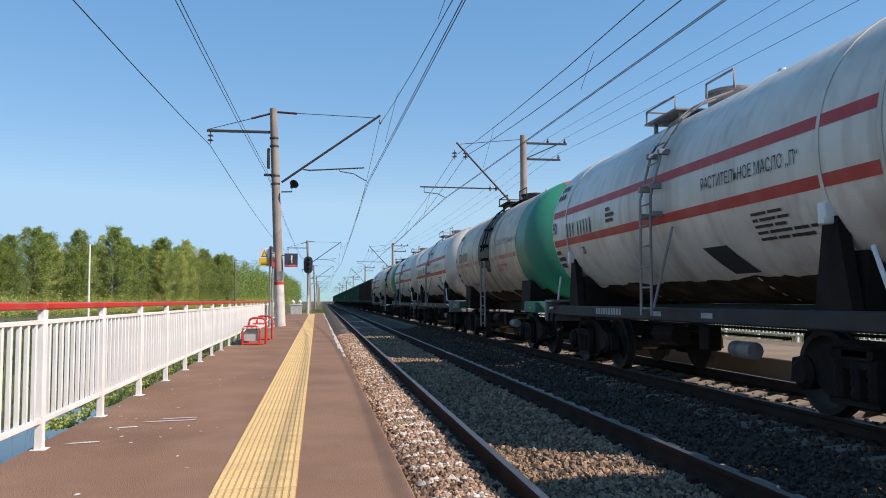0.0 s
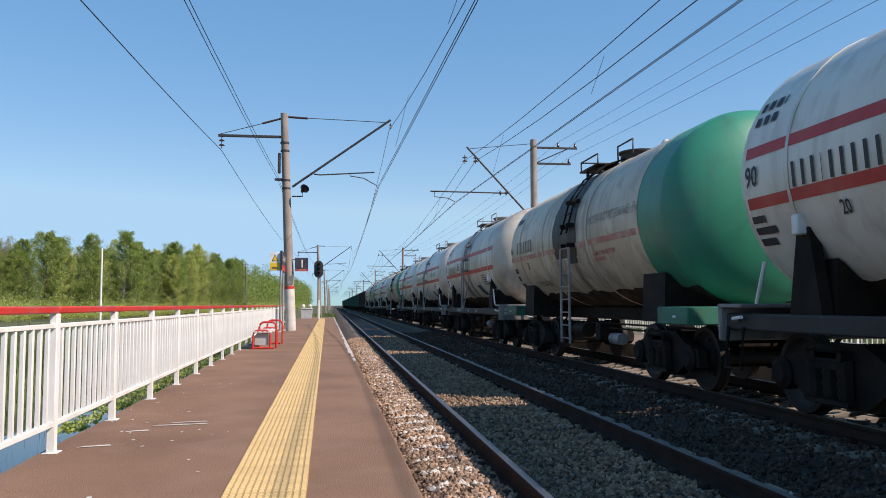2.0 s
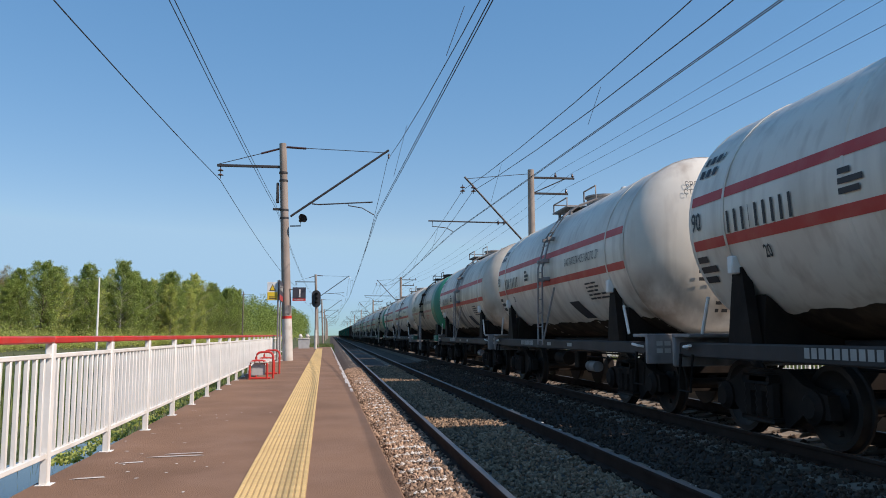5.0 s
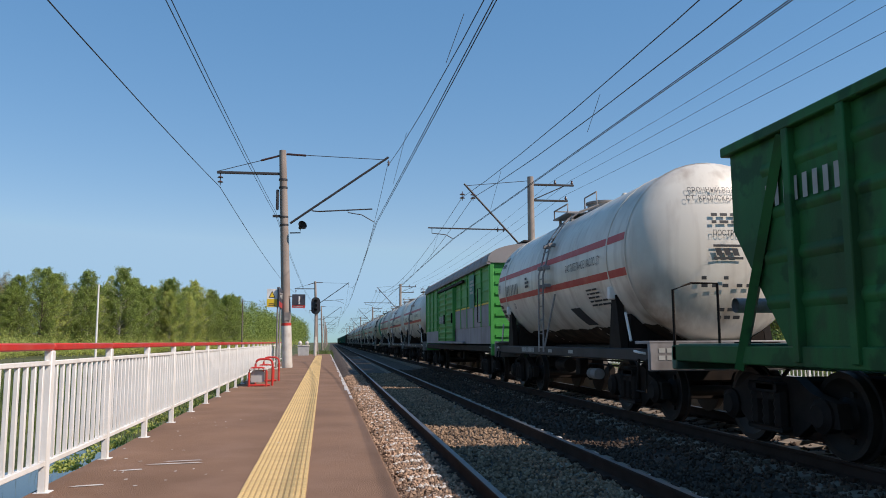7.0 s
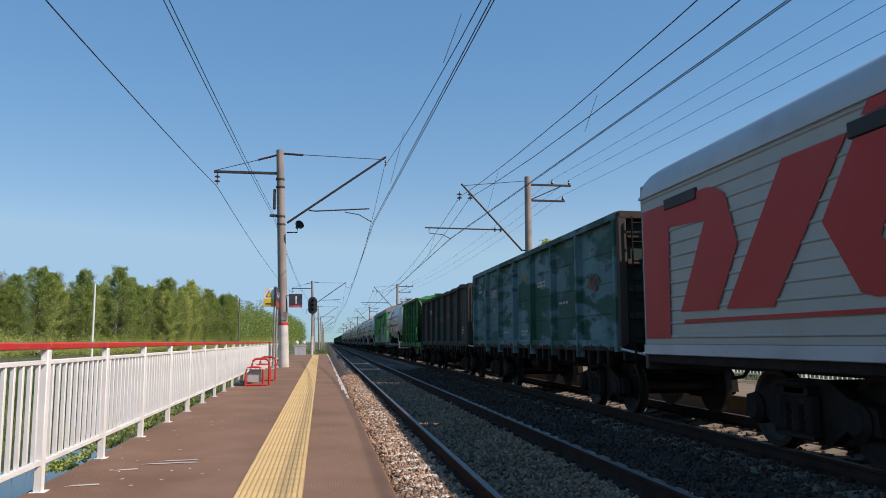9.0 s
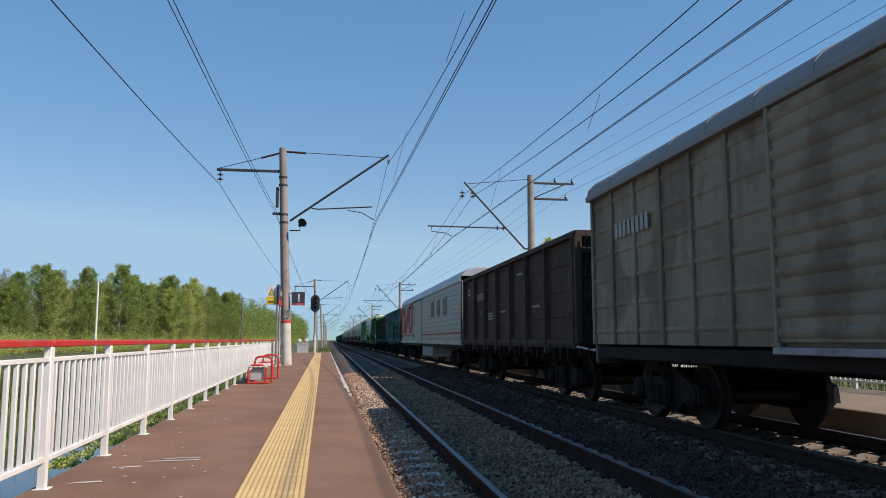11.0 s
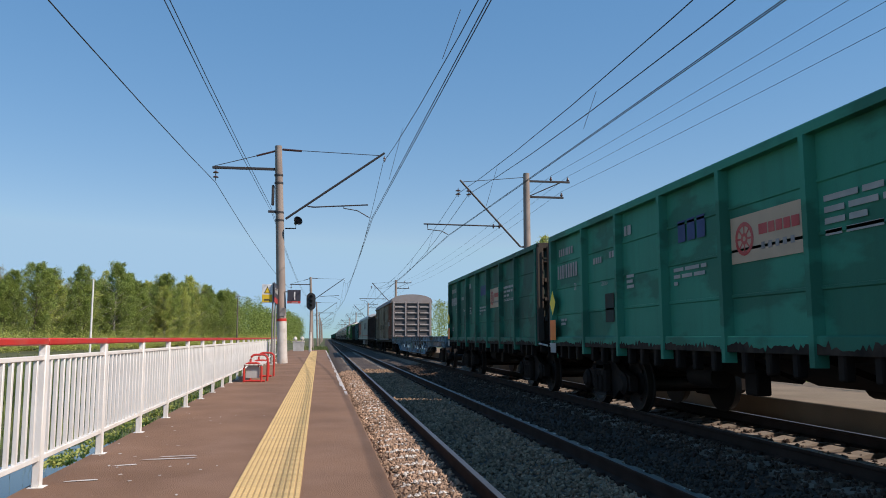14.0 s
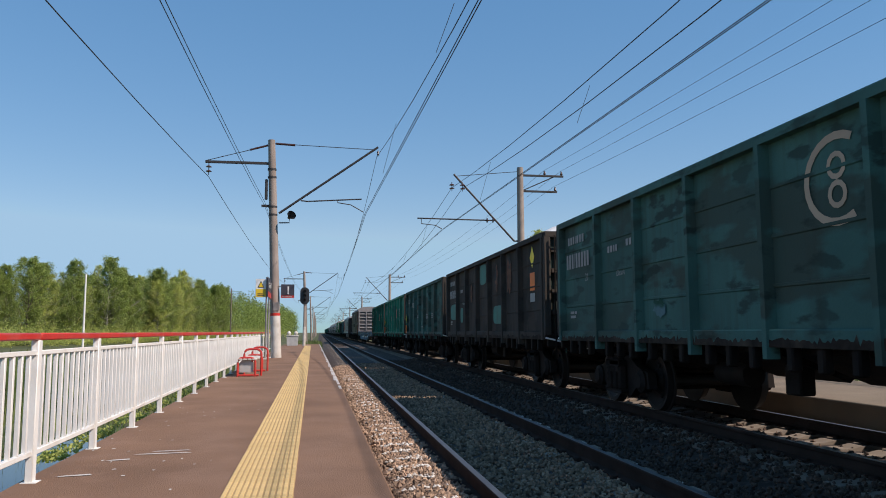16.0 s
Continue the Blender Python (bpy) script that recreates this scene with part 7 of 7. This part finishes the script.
def mail_car():
    L, hl, hw = 24.5, 11.9, 1.45
    w = thing("refrigerator_wagon", "pale grey ribbed wagon with large red emblem and grey roof", "railway wagon")
    van_frame(w, L, hl, 17.0, M["frame_grey"])
    z0, z1 = 1.22, 3.5
    b = Geo()
    for s in (-1, 1):
        b.box(min(s * hw, s * (hw - 0.08)), max(s * hw, s * (hw - 0.08)), -hl, hl, z0, z1, 0.02)
    for y in (-hl, hl):
        b.box(-hw, hw, min(y, y * 0.995), max(y, y * 0.995), z0, z1 + 0.2, 0.02)
    part("body", b, M["mail_grey"], w)
    for s in (-1, 1):
        for i in range(12):
            z = z0 + 0.12 + 0.19 * i
            part("pressed_rib", Geo().prism([(s * (hw - 0.005), z - 0.03), (s * (hw + 0.016), z - 0.008), (s * (hw + 0.016), z + 0.008), (s * (hw - 0.005), z + 0.03)], "y", -hl + 0.1, hl - 0.1), M["mail_grey"], w)
    part("stripe", Geo().box(-hw - 0.02, -hw + 0.01, -hl, hl - 1.4, 1.52, 1.57, 0.003), M["mail_red"], w, "thin red line")
    part("lower_skirt", Geo().box(-hw - 0.01, -hw + 0.04, -hl, hl, 1.08, z0 + 0.01, 0.01), M["mail_roof"], w)
    # rounded roof
    g = Geo()
    n = 16
    arc = []
    for i in range(n + 1):
        a = math.pi * (1 - i / n)
        c, s_ = math.cos(a), math.sin(a)
        arc.append(((hw + 0.01) * math.copysign(abs(c) ** 0.55, c), z1 + 0.58 * abs(s_) ** 0.85))
    prof = [(-hl - 0.0, 0.86), (-hl + 0.12, 0.97), (-hl + 0.4, 1.0), (hl - 0.4, 1.0), (hl - 0.12, 0.97), (hl, 0.86)]
    for y, k in prof:
        g.v += [(x * (0.97 + 0.03 * k), y, z1 + (z - z1) * k) for x, z in arc]
    m = n + 1
    g.f = [(j * m + i, j * m + i + 1, (j + 1) * m + i + 1, (j + 1) * m + i) for j in range(len(prof) - 1) for i in range(n)] + [tuple(range(m)), tuple((len(prof) - 1) * m + i for i in range(m))]
    part("roof", g, M["mail_roof"], w, "grey rounded roof")
    part("gutter", Geo().box(-hw - 0.03, -hw + 0.01, -hl, hl, z1 - 0.03, z1 + 0.02, 0.006), M["mail_roof"], w)
    # emblem of slanted red shapes, near the leading end
    def glyph(poly):
        return bend(Geo().add([(a, b_, 0) for a, b_ in poly], [tuple(range(len(poly)))]).finish("emblem", M["mail_red"], False, False), side(hl, 0.0, -hw - 0.02))
    quads = [
        [(0.12, 1.32), (0.97, 1.32), (1.02, 2.91), (1.02, 3.26), (0.12, 3.26)],
        [(1.02, 2.91), (2.07, 2.83), (2.37, 3.22), (2.15, 3.26), (1.02, 3.26)],
        [(2.07, 2.83), (2.37, 3.22), (2.62, 3.1), (2.87, 2.45), (2.32, 1.67), (1.31, 1.68)],
        [(2.54, 1.67), (3.55, 1.65), (4.90, 3.24), (3.84, 3.24)],
        [(4.45, 2.45), (5.25, 2.2), (5.75, 3.15), (4.98, 3.15)],
        [(4.45, 2.45), (5.25, 2.2), (5.5, 2.02), (5.15, 1.67), (4.95, 1.72)],
        [(5.5, 2.02), (5.15, 1.67), (6.6, 1.67), (7.02, 1.95), (6.22, 2.05)],
        [(6.22, 2.05), (7.02, 1.95), (7.1, 3.46), (6.26, 3.46)],
        [(5.1, 3.34), (6.26, 3.34), (6.26, 3.46), (5.2, 3.46)]]
    for q in quads:
        part("emblem", glyph(q), None, w, "red painted company emblem")
    for y in (hl - 1.4, hl - 5.4):
        part("vent", Geo().box(-hw - 0.04, -hw + 0.01, y - 0.48, y + 0.48, 3.16, 3.32, 0.01), M["frame_grey"], w, "grey louvred vent")
    d = part("door", Geo().box(-hw - 0.05, -hw + 0.01, 0.4, 3.4, 1.18, 3.35, 0.01), M["mail_grey"], w, "pale grey wide door")
    for z in (1.4, 2.2, 3.0):
        part("hinge", Geo().tube([(-hw - 0.05, 3.3, z), (-hw - 0.13, 3.3, z), (-hw - 0.13, 3.3, z + 0.2), (-hw - 0.05, 3.3, z + 0.2)], 0.015, 5), M["light_grey"], d)
    part("handrail", Geo().tube([(-hw - 0.02, 3.6, 3.38), (-hw - 0.12, 3.6, 3.4), (-hw - 0.12, 0.2, 3.4), (-hw - 0.02, 0.2, 3.38)], 0.02, 6), M["steel_dark"], w)
    for y in (-4.0, -6.0, -8.0):
        wd = part("window", Geo().box(-hw - 0.03, -hw + 0.01, y - 0.45, y + 0.45, 2.3, 3.1, 0.02), M["light_grey"], w, "small dark window")
        part("pane", Geo().box(-hw - 0.036, -hw - 0.031, y - 0.38, y + 0.38, 2.37, 3.03, 0.002), M["dark_face"], wd)
    part("machine_box", Geo().box(-1.35, 1.35, -3.2, 0.9, 0.45, 0.95, 0.03), M["light_grey"], w, "grey underfloor equipment box")
    return w


def flat_wagon():
    L, hl = 25.62, 12.4
    w = thing("container_flat_wagon", "empty pale blue container flat wagon with round cut-outs", "railway wagon")
    running_gear(w, L, 19.0)
    for s in (-1, 1):
        x0, x1 = sorted((s * 1.38, s * 1.43))
        # web with oval holes: built from the pieces round them
        z_low = lambda y: 0.5 if abs(y) < 6.2 else (0.5 + (abs(y) - 6.2) / 1.6 * 0.4 if abs(y) < 7.8 else 0.9)
        holes = [-5.46, -4.56, -3.62, -2.5, -1.56, 1.4, 2.34, 3.46, 4.4, 5.3]
        rx, rz, zc = 0.31, 0.175, 0.86
        top = 1.1
        for h in holes:
            n = 20
            ring = [(h + rx * math.cos(2 * math.pi * i / n), zc + rz * math.sin(2 * math.pi * i / n)) for i in range(n)]
            out = []
            for y, z in ring:
                dy, dz = y - h, z - zc
                k = min(0.45 / abs(dy) if abs(dy) > 1e-6 else 9e9, (0.235 / dz if dz > 0 else 0.39 / -dz) if abs(dz) > 1e-6 else 9e9)
                out.append((h + dy * k, zc + dz * k))
            g, base = Geo(), 0
            for x in (x0, x1):
                g.v += [(x, y, z) for y, z in ring] + [(x, y, z) for y, z in out]
            for i in range(n):
                j = (i + 1) % n
                g.f += [(base + i, base + j, base + n + j, base + n + i), (base + 2 * n + i, base + 3 * n + i, base + 3 * n + j, base + 2 * n + j),
                        (base + i, base + 2 * n + i, base + 2 * n + j, base + j)]
            part("web_panel", g, M["flat_blue"], w, "pale blue web panel with an oval cut-out", smooth=False)
        ends = [-hl] + sum([[h - 0.45, h + 0.45] for h in holes], []) + [hl]
        for a, b in zip(ends[0::2], ends[1::2]):
            if b - a > 0.02:
                k = max(1, int((b - a) / 0.8))
                for i in range(k):
                    ya, yb = a + (b - a) * i / k, a + (b - a) * (i + 1) / k
                    part("side_web", Geo().prism([(ya, z_low(ya)), (yb, z_low(yb)), (yb, top + 0.02), (ya, top + 0.02)], "x", x0, x1), M["flat_blue"], w, smooth=False)
        fl = sorted((s * 1.36, s * 1.52))
        for name, xa, xb, za, zb in (("sill_flange", *fl, 1.1, 1.15), ("upper_sill", x0 - 0.01, x1 + 0.01, 1.15, 1.31), ("sill_flange", *fl, 1.31, 1.34)):
            part(name, Geo().box(xa, xb, -hl, hl, za, zb, 0.008), M["flat_blue"], w, "worn upper side sill" if name == "upper_sill" else "")
        fb = Geo()
        pts = [(-hl, 0.88), (-7.8, 0.88), (-6.2, 0.48), (6.2, 0.48), (7.8, 0.88), (hl, 0.88)]
        for (ya, za), (yb, zb) in zip(pts, pts[1:]):
            fb.prism([(ya, za), (yb, zb), (yb, zb + 0.03), (ya, za + 0.03)], "x", fl[0], fl[1])
        part("lower_flange", fb, M["flat_blue"], w)
        for e in (-1, 1):
            lip = Geo()
            for (ya, za), (yb, zb) in zip([(5.55, 1.08), (6.2, 0.83), (7.1, 0.79)], [(6.2, 0.83), (7.1, 0.79), (8.0, 0.88)]):
                lip.prism([(e * ya, za), (e * yb, zb), (e * yb, zb + 0.03), (e * ya, za + 0.03)], "x", min(s * 1.432, s * 1.5), max(s * 1.432, s * 1.5))
            part("stiffener", lip, M["flat_blue"], w, "bent stiffening lip")
            for yc, zc_, a, h in ((6.42, 0.93, 0.17, 0.24), (7.48, 0.74, 0.5, 0.09)):
                part("slot", Geo().box(min(s * 1.43, s * 1.434), max(s * 1.43, s * 1.434), e * yc - a / 2, e * yc + a / 2, zc_ - h / 2, zc_ + h / 2, 0.001), M["black"], w, "dark slot")
        part("slot", Geo().box(min(s * 1.43, s * 1.434), max(s * 1.43, s * 1.434), -0.15, 0.1, 0.8, 1.0, 0.001), M["black"], w, "dark slot")
    cr = Geo().box(-0.3, 0.3, -hl, hl, 0.9, 1.2, 0.02)
    for i in range(15):
        y = -hl + 0.1 + (2 * hl - 0.2) * i / 14
        cr.box(-1.37, 1.37, y - 0.07, y + 0.07, 0.98, 1.26, 0.015)
    part("underframe", cr, M["steel_dark"], w, "dark centre sill and cross members")
    for y in (-hl, hl):
        part("end_beam", Geo().box(-1.5, 1.5, y - 0.06, y + 0.06, 0.88, 1.33, 0.02), M["flat_blue"], w)
        part("end_plate", Geo().box(-1.2, 1.2, y - 0.5, y + 0.02, 1.34, 1.38, 0.01), M["patch_rust"], w)
    for y in (-11.9, -6.2, -5.8, -0.2, 0.2, 5.8, 6.2, 11.9):
        for s in (-1, 1):
            part("container_lock", Geo().box(s * 1.2 - 0.06, s * 1.2 + 0.06, y - 0.06, y + 0.06, 1.3, 1.375, 0.02), M["steel_dark"], w)
    for y, a in ((-7.4, 0.9), (-3.2, 0.3), (6.4, 0.7)):
        part("paint_patch", bend(Geo().add([(0, 0, 0), (a, 0, 0), (a, 0.16, 0), (0, 0.13, 0)], [(0, 1, 2, 3)]).finish("patch", M["patch_rust"], False, False), side(y, 1.15, -1.447)), None, w, "rust patch")
    part("paint_patch", bend(Geo().add([(0, 0, 0), (0.5, 0, 0), (0.5, 0.3, 0), (0, 0.3, 0)], [(0, 1, 2, 3)]).finish("patch", M["patch_teal"], False, False), side(0.75, 0.68, -1.436)), None, w, "teal paint patch")
    rnd = random.Random(12)
    for _ in range(34):
        y0, z_, a, h = rnd.uniform(-12, 11.5), rnd.choice((1.16, 1.18, 0.95, 0.55, 0.6)), rnd.uniform(0.25, 0.9), rnd.uniform(0.08, 0.14)
        if z_ < 1.0 and abs(y0) > 5.6:
            continue
        if 0.6 < z_ < 1.0:
            h = 0.1
        poly = [(a * u * rnd.uniform(0.9, 1.1), h * v * rnd.uniform(0.8, 1.15), 0) for u, v in ((0, 0), (0.5, -0.05), (1, 0), (1.02, 0.5), (1, 1), (0.6, 1.05), (0.2, 0.95), (-0.03, 0.5))]
        me = Geo().add(poly, [tuple(range(8))]).finish("paint_patch", M[rnd.choice(("gon_dark", "gon_dark", "gon_blue", "patch_teal", "patch_rust", "light_grey", "black"))], False, False)
        part("paint_patch", bend(me, side(y0, z_, -1.446 if z_ > 1.1 else -1.436)), None, w, "patch of touched-up paint")
    part("print", bend(bars([0.2] * 8, 0.28, 0.08, M["light_grey"]), side(-8.6, 0.93, -1.437)), None, w, "faded serial mark")
    return w


# ---- the train ----
TRAIN = []


def couple(make, front, length):
    """Puts a wagon with its leading coupler at front (metres along the line at the start)."""
    w = make
    w.matrix_basis = pose(TRACK[1], front - length / 2, 0)
    TRAIN.append((w, front - length / 2))
    return front - length


def again(w, **tags):
    c = copy_thing(w, pose(0, 0, 0))
    return tagged(c, **tags) if tags else c


def relabel(w, label):
    return tagged(w, label)


def train():
    TW = tank_white()
    TO = tank_old()
    TQ = tank_old("orange", "weathered cream tank wagon with an orange and green end")
    TD = tank_white("tank_dirty", "grimy white tank wagon with brown run-off streaks", words=False)
    GG = gondola(M["gon_green"], "dark green gondola wagon with hazard plates", seed=2, letters="front")
    placards(GG, 6.36, 1.75, -1.54)
    GH = gondola(M["gon_bright"], "bright sea green gondola wagon with a pale notice", seed=9, letters="front")
    placards(GH, 6.36, 1.75, -1.54)
    for g in (GG, GH):
        notice(g)
    cover_and_glint(GG, 5.95, 0.8, 0.26)
    GD = gondola(M["gon_dark"], "grimy blackish green gondola wagon with rusty patches", seed=3, load=True, top=3.2, dents=0.09, letters=False,
                 patches=((2, 0.3, 2.0, 1.2, 0.4, "patch_rust"), (3, 0.2, 2.1, 1.3, 0.3, "patch_rust"), (4, 0.1, 2.2, 1.4, 0.35, "patch_rust"), (5, 0.6, 2.0, 0.8, 0.5, "patch_rust")))
    part("print", bend(bars([[0.1, 0.04, 0.08], [0.1, 0.12, 0.1], [0.2]], 0.07, 0.04, M["chalk"], 3, 1.5), side(-4.85, 1.75, -1.425)), None, GD)
    part("print", bend(bars([0.06] * 7, 0.2, 0.05, M["chalk"]), side(4.0, 2.55, -1.425)), None, GD, "white serial mark")
    GB = gondola(M["gon_blue"], "patchy pale blue and green gondola wagon", seed=4, load=True,
                 patches=((3, 0.5, 2.75, 0.5, 0.2, "mark_orange"), (6, 0.3, 2.2, 0.6, 0.3, "patch_rust")))
    GR = gondola(M["gon_brown"], "dark red brown gondola wagon", seed=5)
    GT = gondola(M["gon_rust"], "grimy brown gondola wagon with teal paint patches", seed=6, letters="front",
                 patches=((3, 0.1, 2.7, 0.9, 0.6, "patch_teal"), (1, 0.2, 1.6, 0.5, 0.5, "patch_teal"), (0, 0.25, 1.72, 1.45, 0.55, "patch_teal"), (4, 0.2, 1.5, 1.1, 0.5, "patch_teal"), (5, 0.1, 2.3, 0.5, 1.0, "patch_rust"), (4, 0.4, 2.4, 0.4, 0.7, "patch_rust"), (2, 0.3, 2.2, 0.3, 0.6, "patch_rust")))
    # white added in place of the end wall's sunlit inner chord, no load cover
    cover_and_glint(GT, -5.1, 1.25, 0.3)
    GC = gondola(M["gon_teal"], "dark teal gondola wagon with hazard plates", seed=7, patches=((2, 0.3, 2.35, 0.5, 0.28, "gon_dark"), (3, 0.3, 1.6, 0.2, 0.2, "patch_teal")))
    placards(GC, 6.3, 1.75, -1.54)
    placards(GT, -5.05, 2.75, -1.42)
    GE = gondola(M["gon_teal"], "patchy blue green gondola wagon with a round grey emblem", seed=8, letters="front",
                 patches=((2, 0.3, 1.5, 0.4, 0.25, "gon_blue"),))
    ring = Geo()
    for i in range(20):
        a0, a1 = radians(60 + 15 * i), radians(60 + 15 * (i + 1))
        if i < 16:
            ring.add([(0.5 * math.cos(a0), 0.46 * math.sin(a0), 0), (0.5 * math.cos(a1), 0.46 * math.sin(a1), 0), (0.42 * math.cos(a1), 0.38 * math.sin(a1), 0), (0.42 * math.cos(a0), 0.38 * math.sin(a0), 0)], [(0, 1, 2, 3)])
    for cz in (0.13, -0.15):
        for i in range(12):
            a0, a1 = radians(30 * i), radians(30 * (i + 1))
            ring.add([(0.14 * math.cos(a0), cz + 0.14 * math.sin(a0), 0), (0.14 * math.cos(a1), cz + 0.14 * math.sin(a1), 0), (0.085 * math.cos(a1), cz + 0.085 * math.sin(a1), 0), (0.085 * math.cos(a0), cz + 0.085 * math.sin(a0), 0)], [(0, 1, 2, 3)])
    part("emblem", bend(ring.finish("emblem", M["notice"], False, False), side(-2.03, 2.74, -1.42)), None, GE, "faded grey round emblem")
    BG, BX, HP, ML, FW = box_green(), box_grey(), hopper_green(), mail_car(), flat_wagon()
    # from the start of the seen part back to its end; first use places the model itself
    T12, G14 = 12.02, 13.92
    used = set()

    def put(w, y, length, label=""):
        if w.name in used:
            w = again(w)
        else:
            used.add(w.name)
        if label:
            tagged(w, label)
        return couple(w, y, length)

    y = -103.5 + 15 * T12 + 2 * G14 + 10 * G14 + 8 * 16.97
    for _ in range(8):
        y = put(GG, y, 16.97, "dark green gondola wagon far ahead")
    for k in range(10):
        y = put((GG, GG, GC)[k % 3], y, G14)
    y = put(GR, y, G14)
    y = put(GR, y, G14)
    for k in "WOWWQWWDOWWODWW":
        y = put({"W": TW, "O": TO, "Q": TQ, "D": TD}[k], y, T12)
    y = put(BG, y, 16.97)
    y = put(TW, y, T12)
    y = put(HP, y, 12.13)
    y = put(GD, y, G14)
    y = put(GB, y, G14)
    y = put(ML, y, 24.55)
    y = put(GR, y, G14)
    y = put(BX, y, 19.1)
    y = put(FW, y, 25.7)
    for g in (GG, GH, GC, GT, GE, GC, GT, GD):
        y = put(g, y, G14)


# seconds, metres that the train falls behind an even run
SLOWING = ((0, 0), (4, 0), (8, 0), (11, 0.0), (12, 0.03), (13, 0.12), (14, 0.23), (15, 0.33), (16, 0.42))


def motions():
    for w, y0 in TRAIN:
        walk(w, [(t, pose(TRACK[1], y0 + SPEED * t - lag, 0)) for t, lag in SLOWING])
    turn = math.degrees(SPEED / FPS / WHEEL_R)
    model = WHEELSETS[0]
    walk(model, [(i / FPS, pose(0, 0, 0, -turn * i)) for i in range(16 * FPS + 1)])
    keys = model.animation_data
    for ob in scene.objects:
        if ob.name.split(".")[0] == "wheelset" and ob is not model:
            ob.rotation_mode = "QUATERNION"
            ob.animation_data_create()
            ob.animation_data.action = keys.action
            ob.animation_data.action_slot = keys.action_slot


ground()
platform()
tracks()
overhead()
fence()
bench()
bin_()
signs()
signal()
far_fence()
lone_poles()
train()
greenery()
stones()
motions()
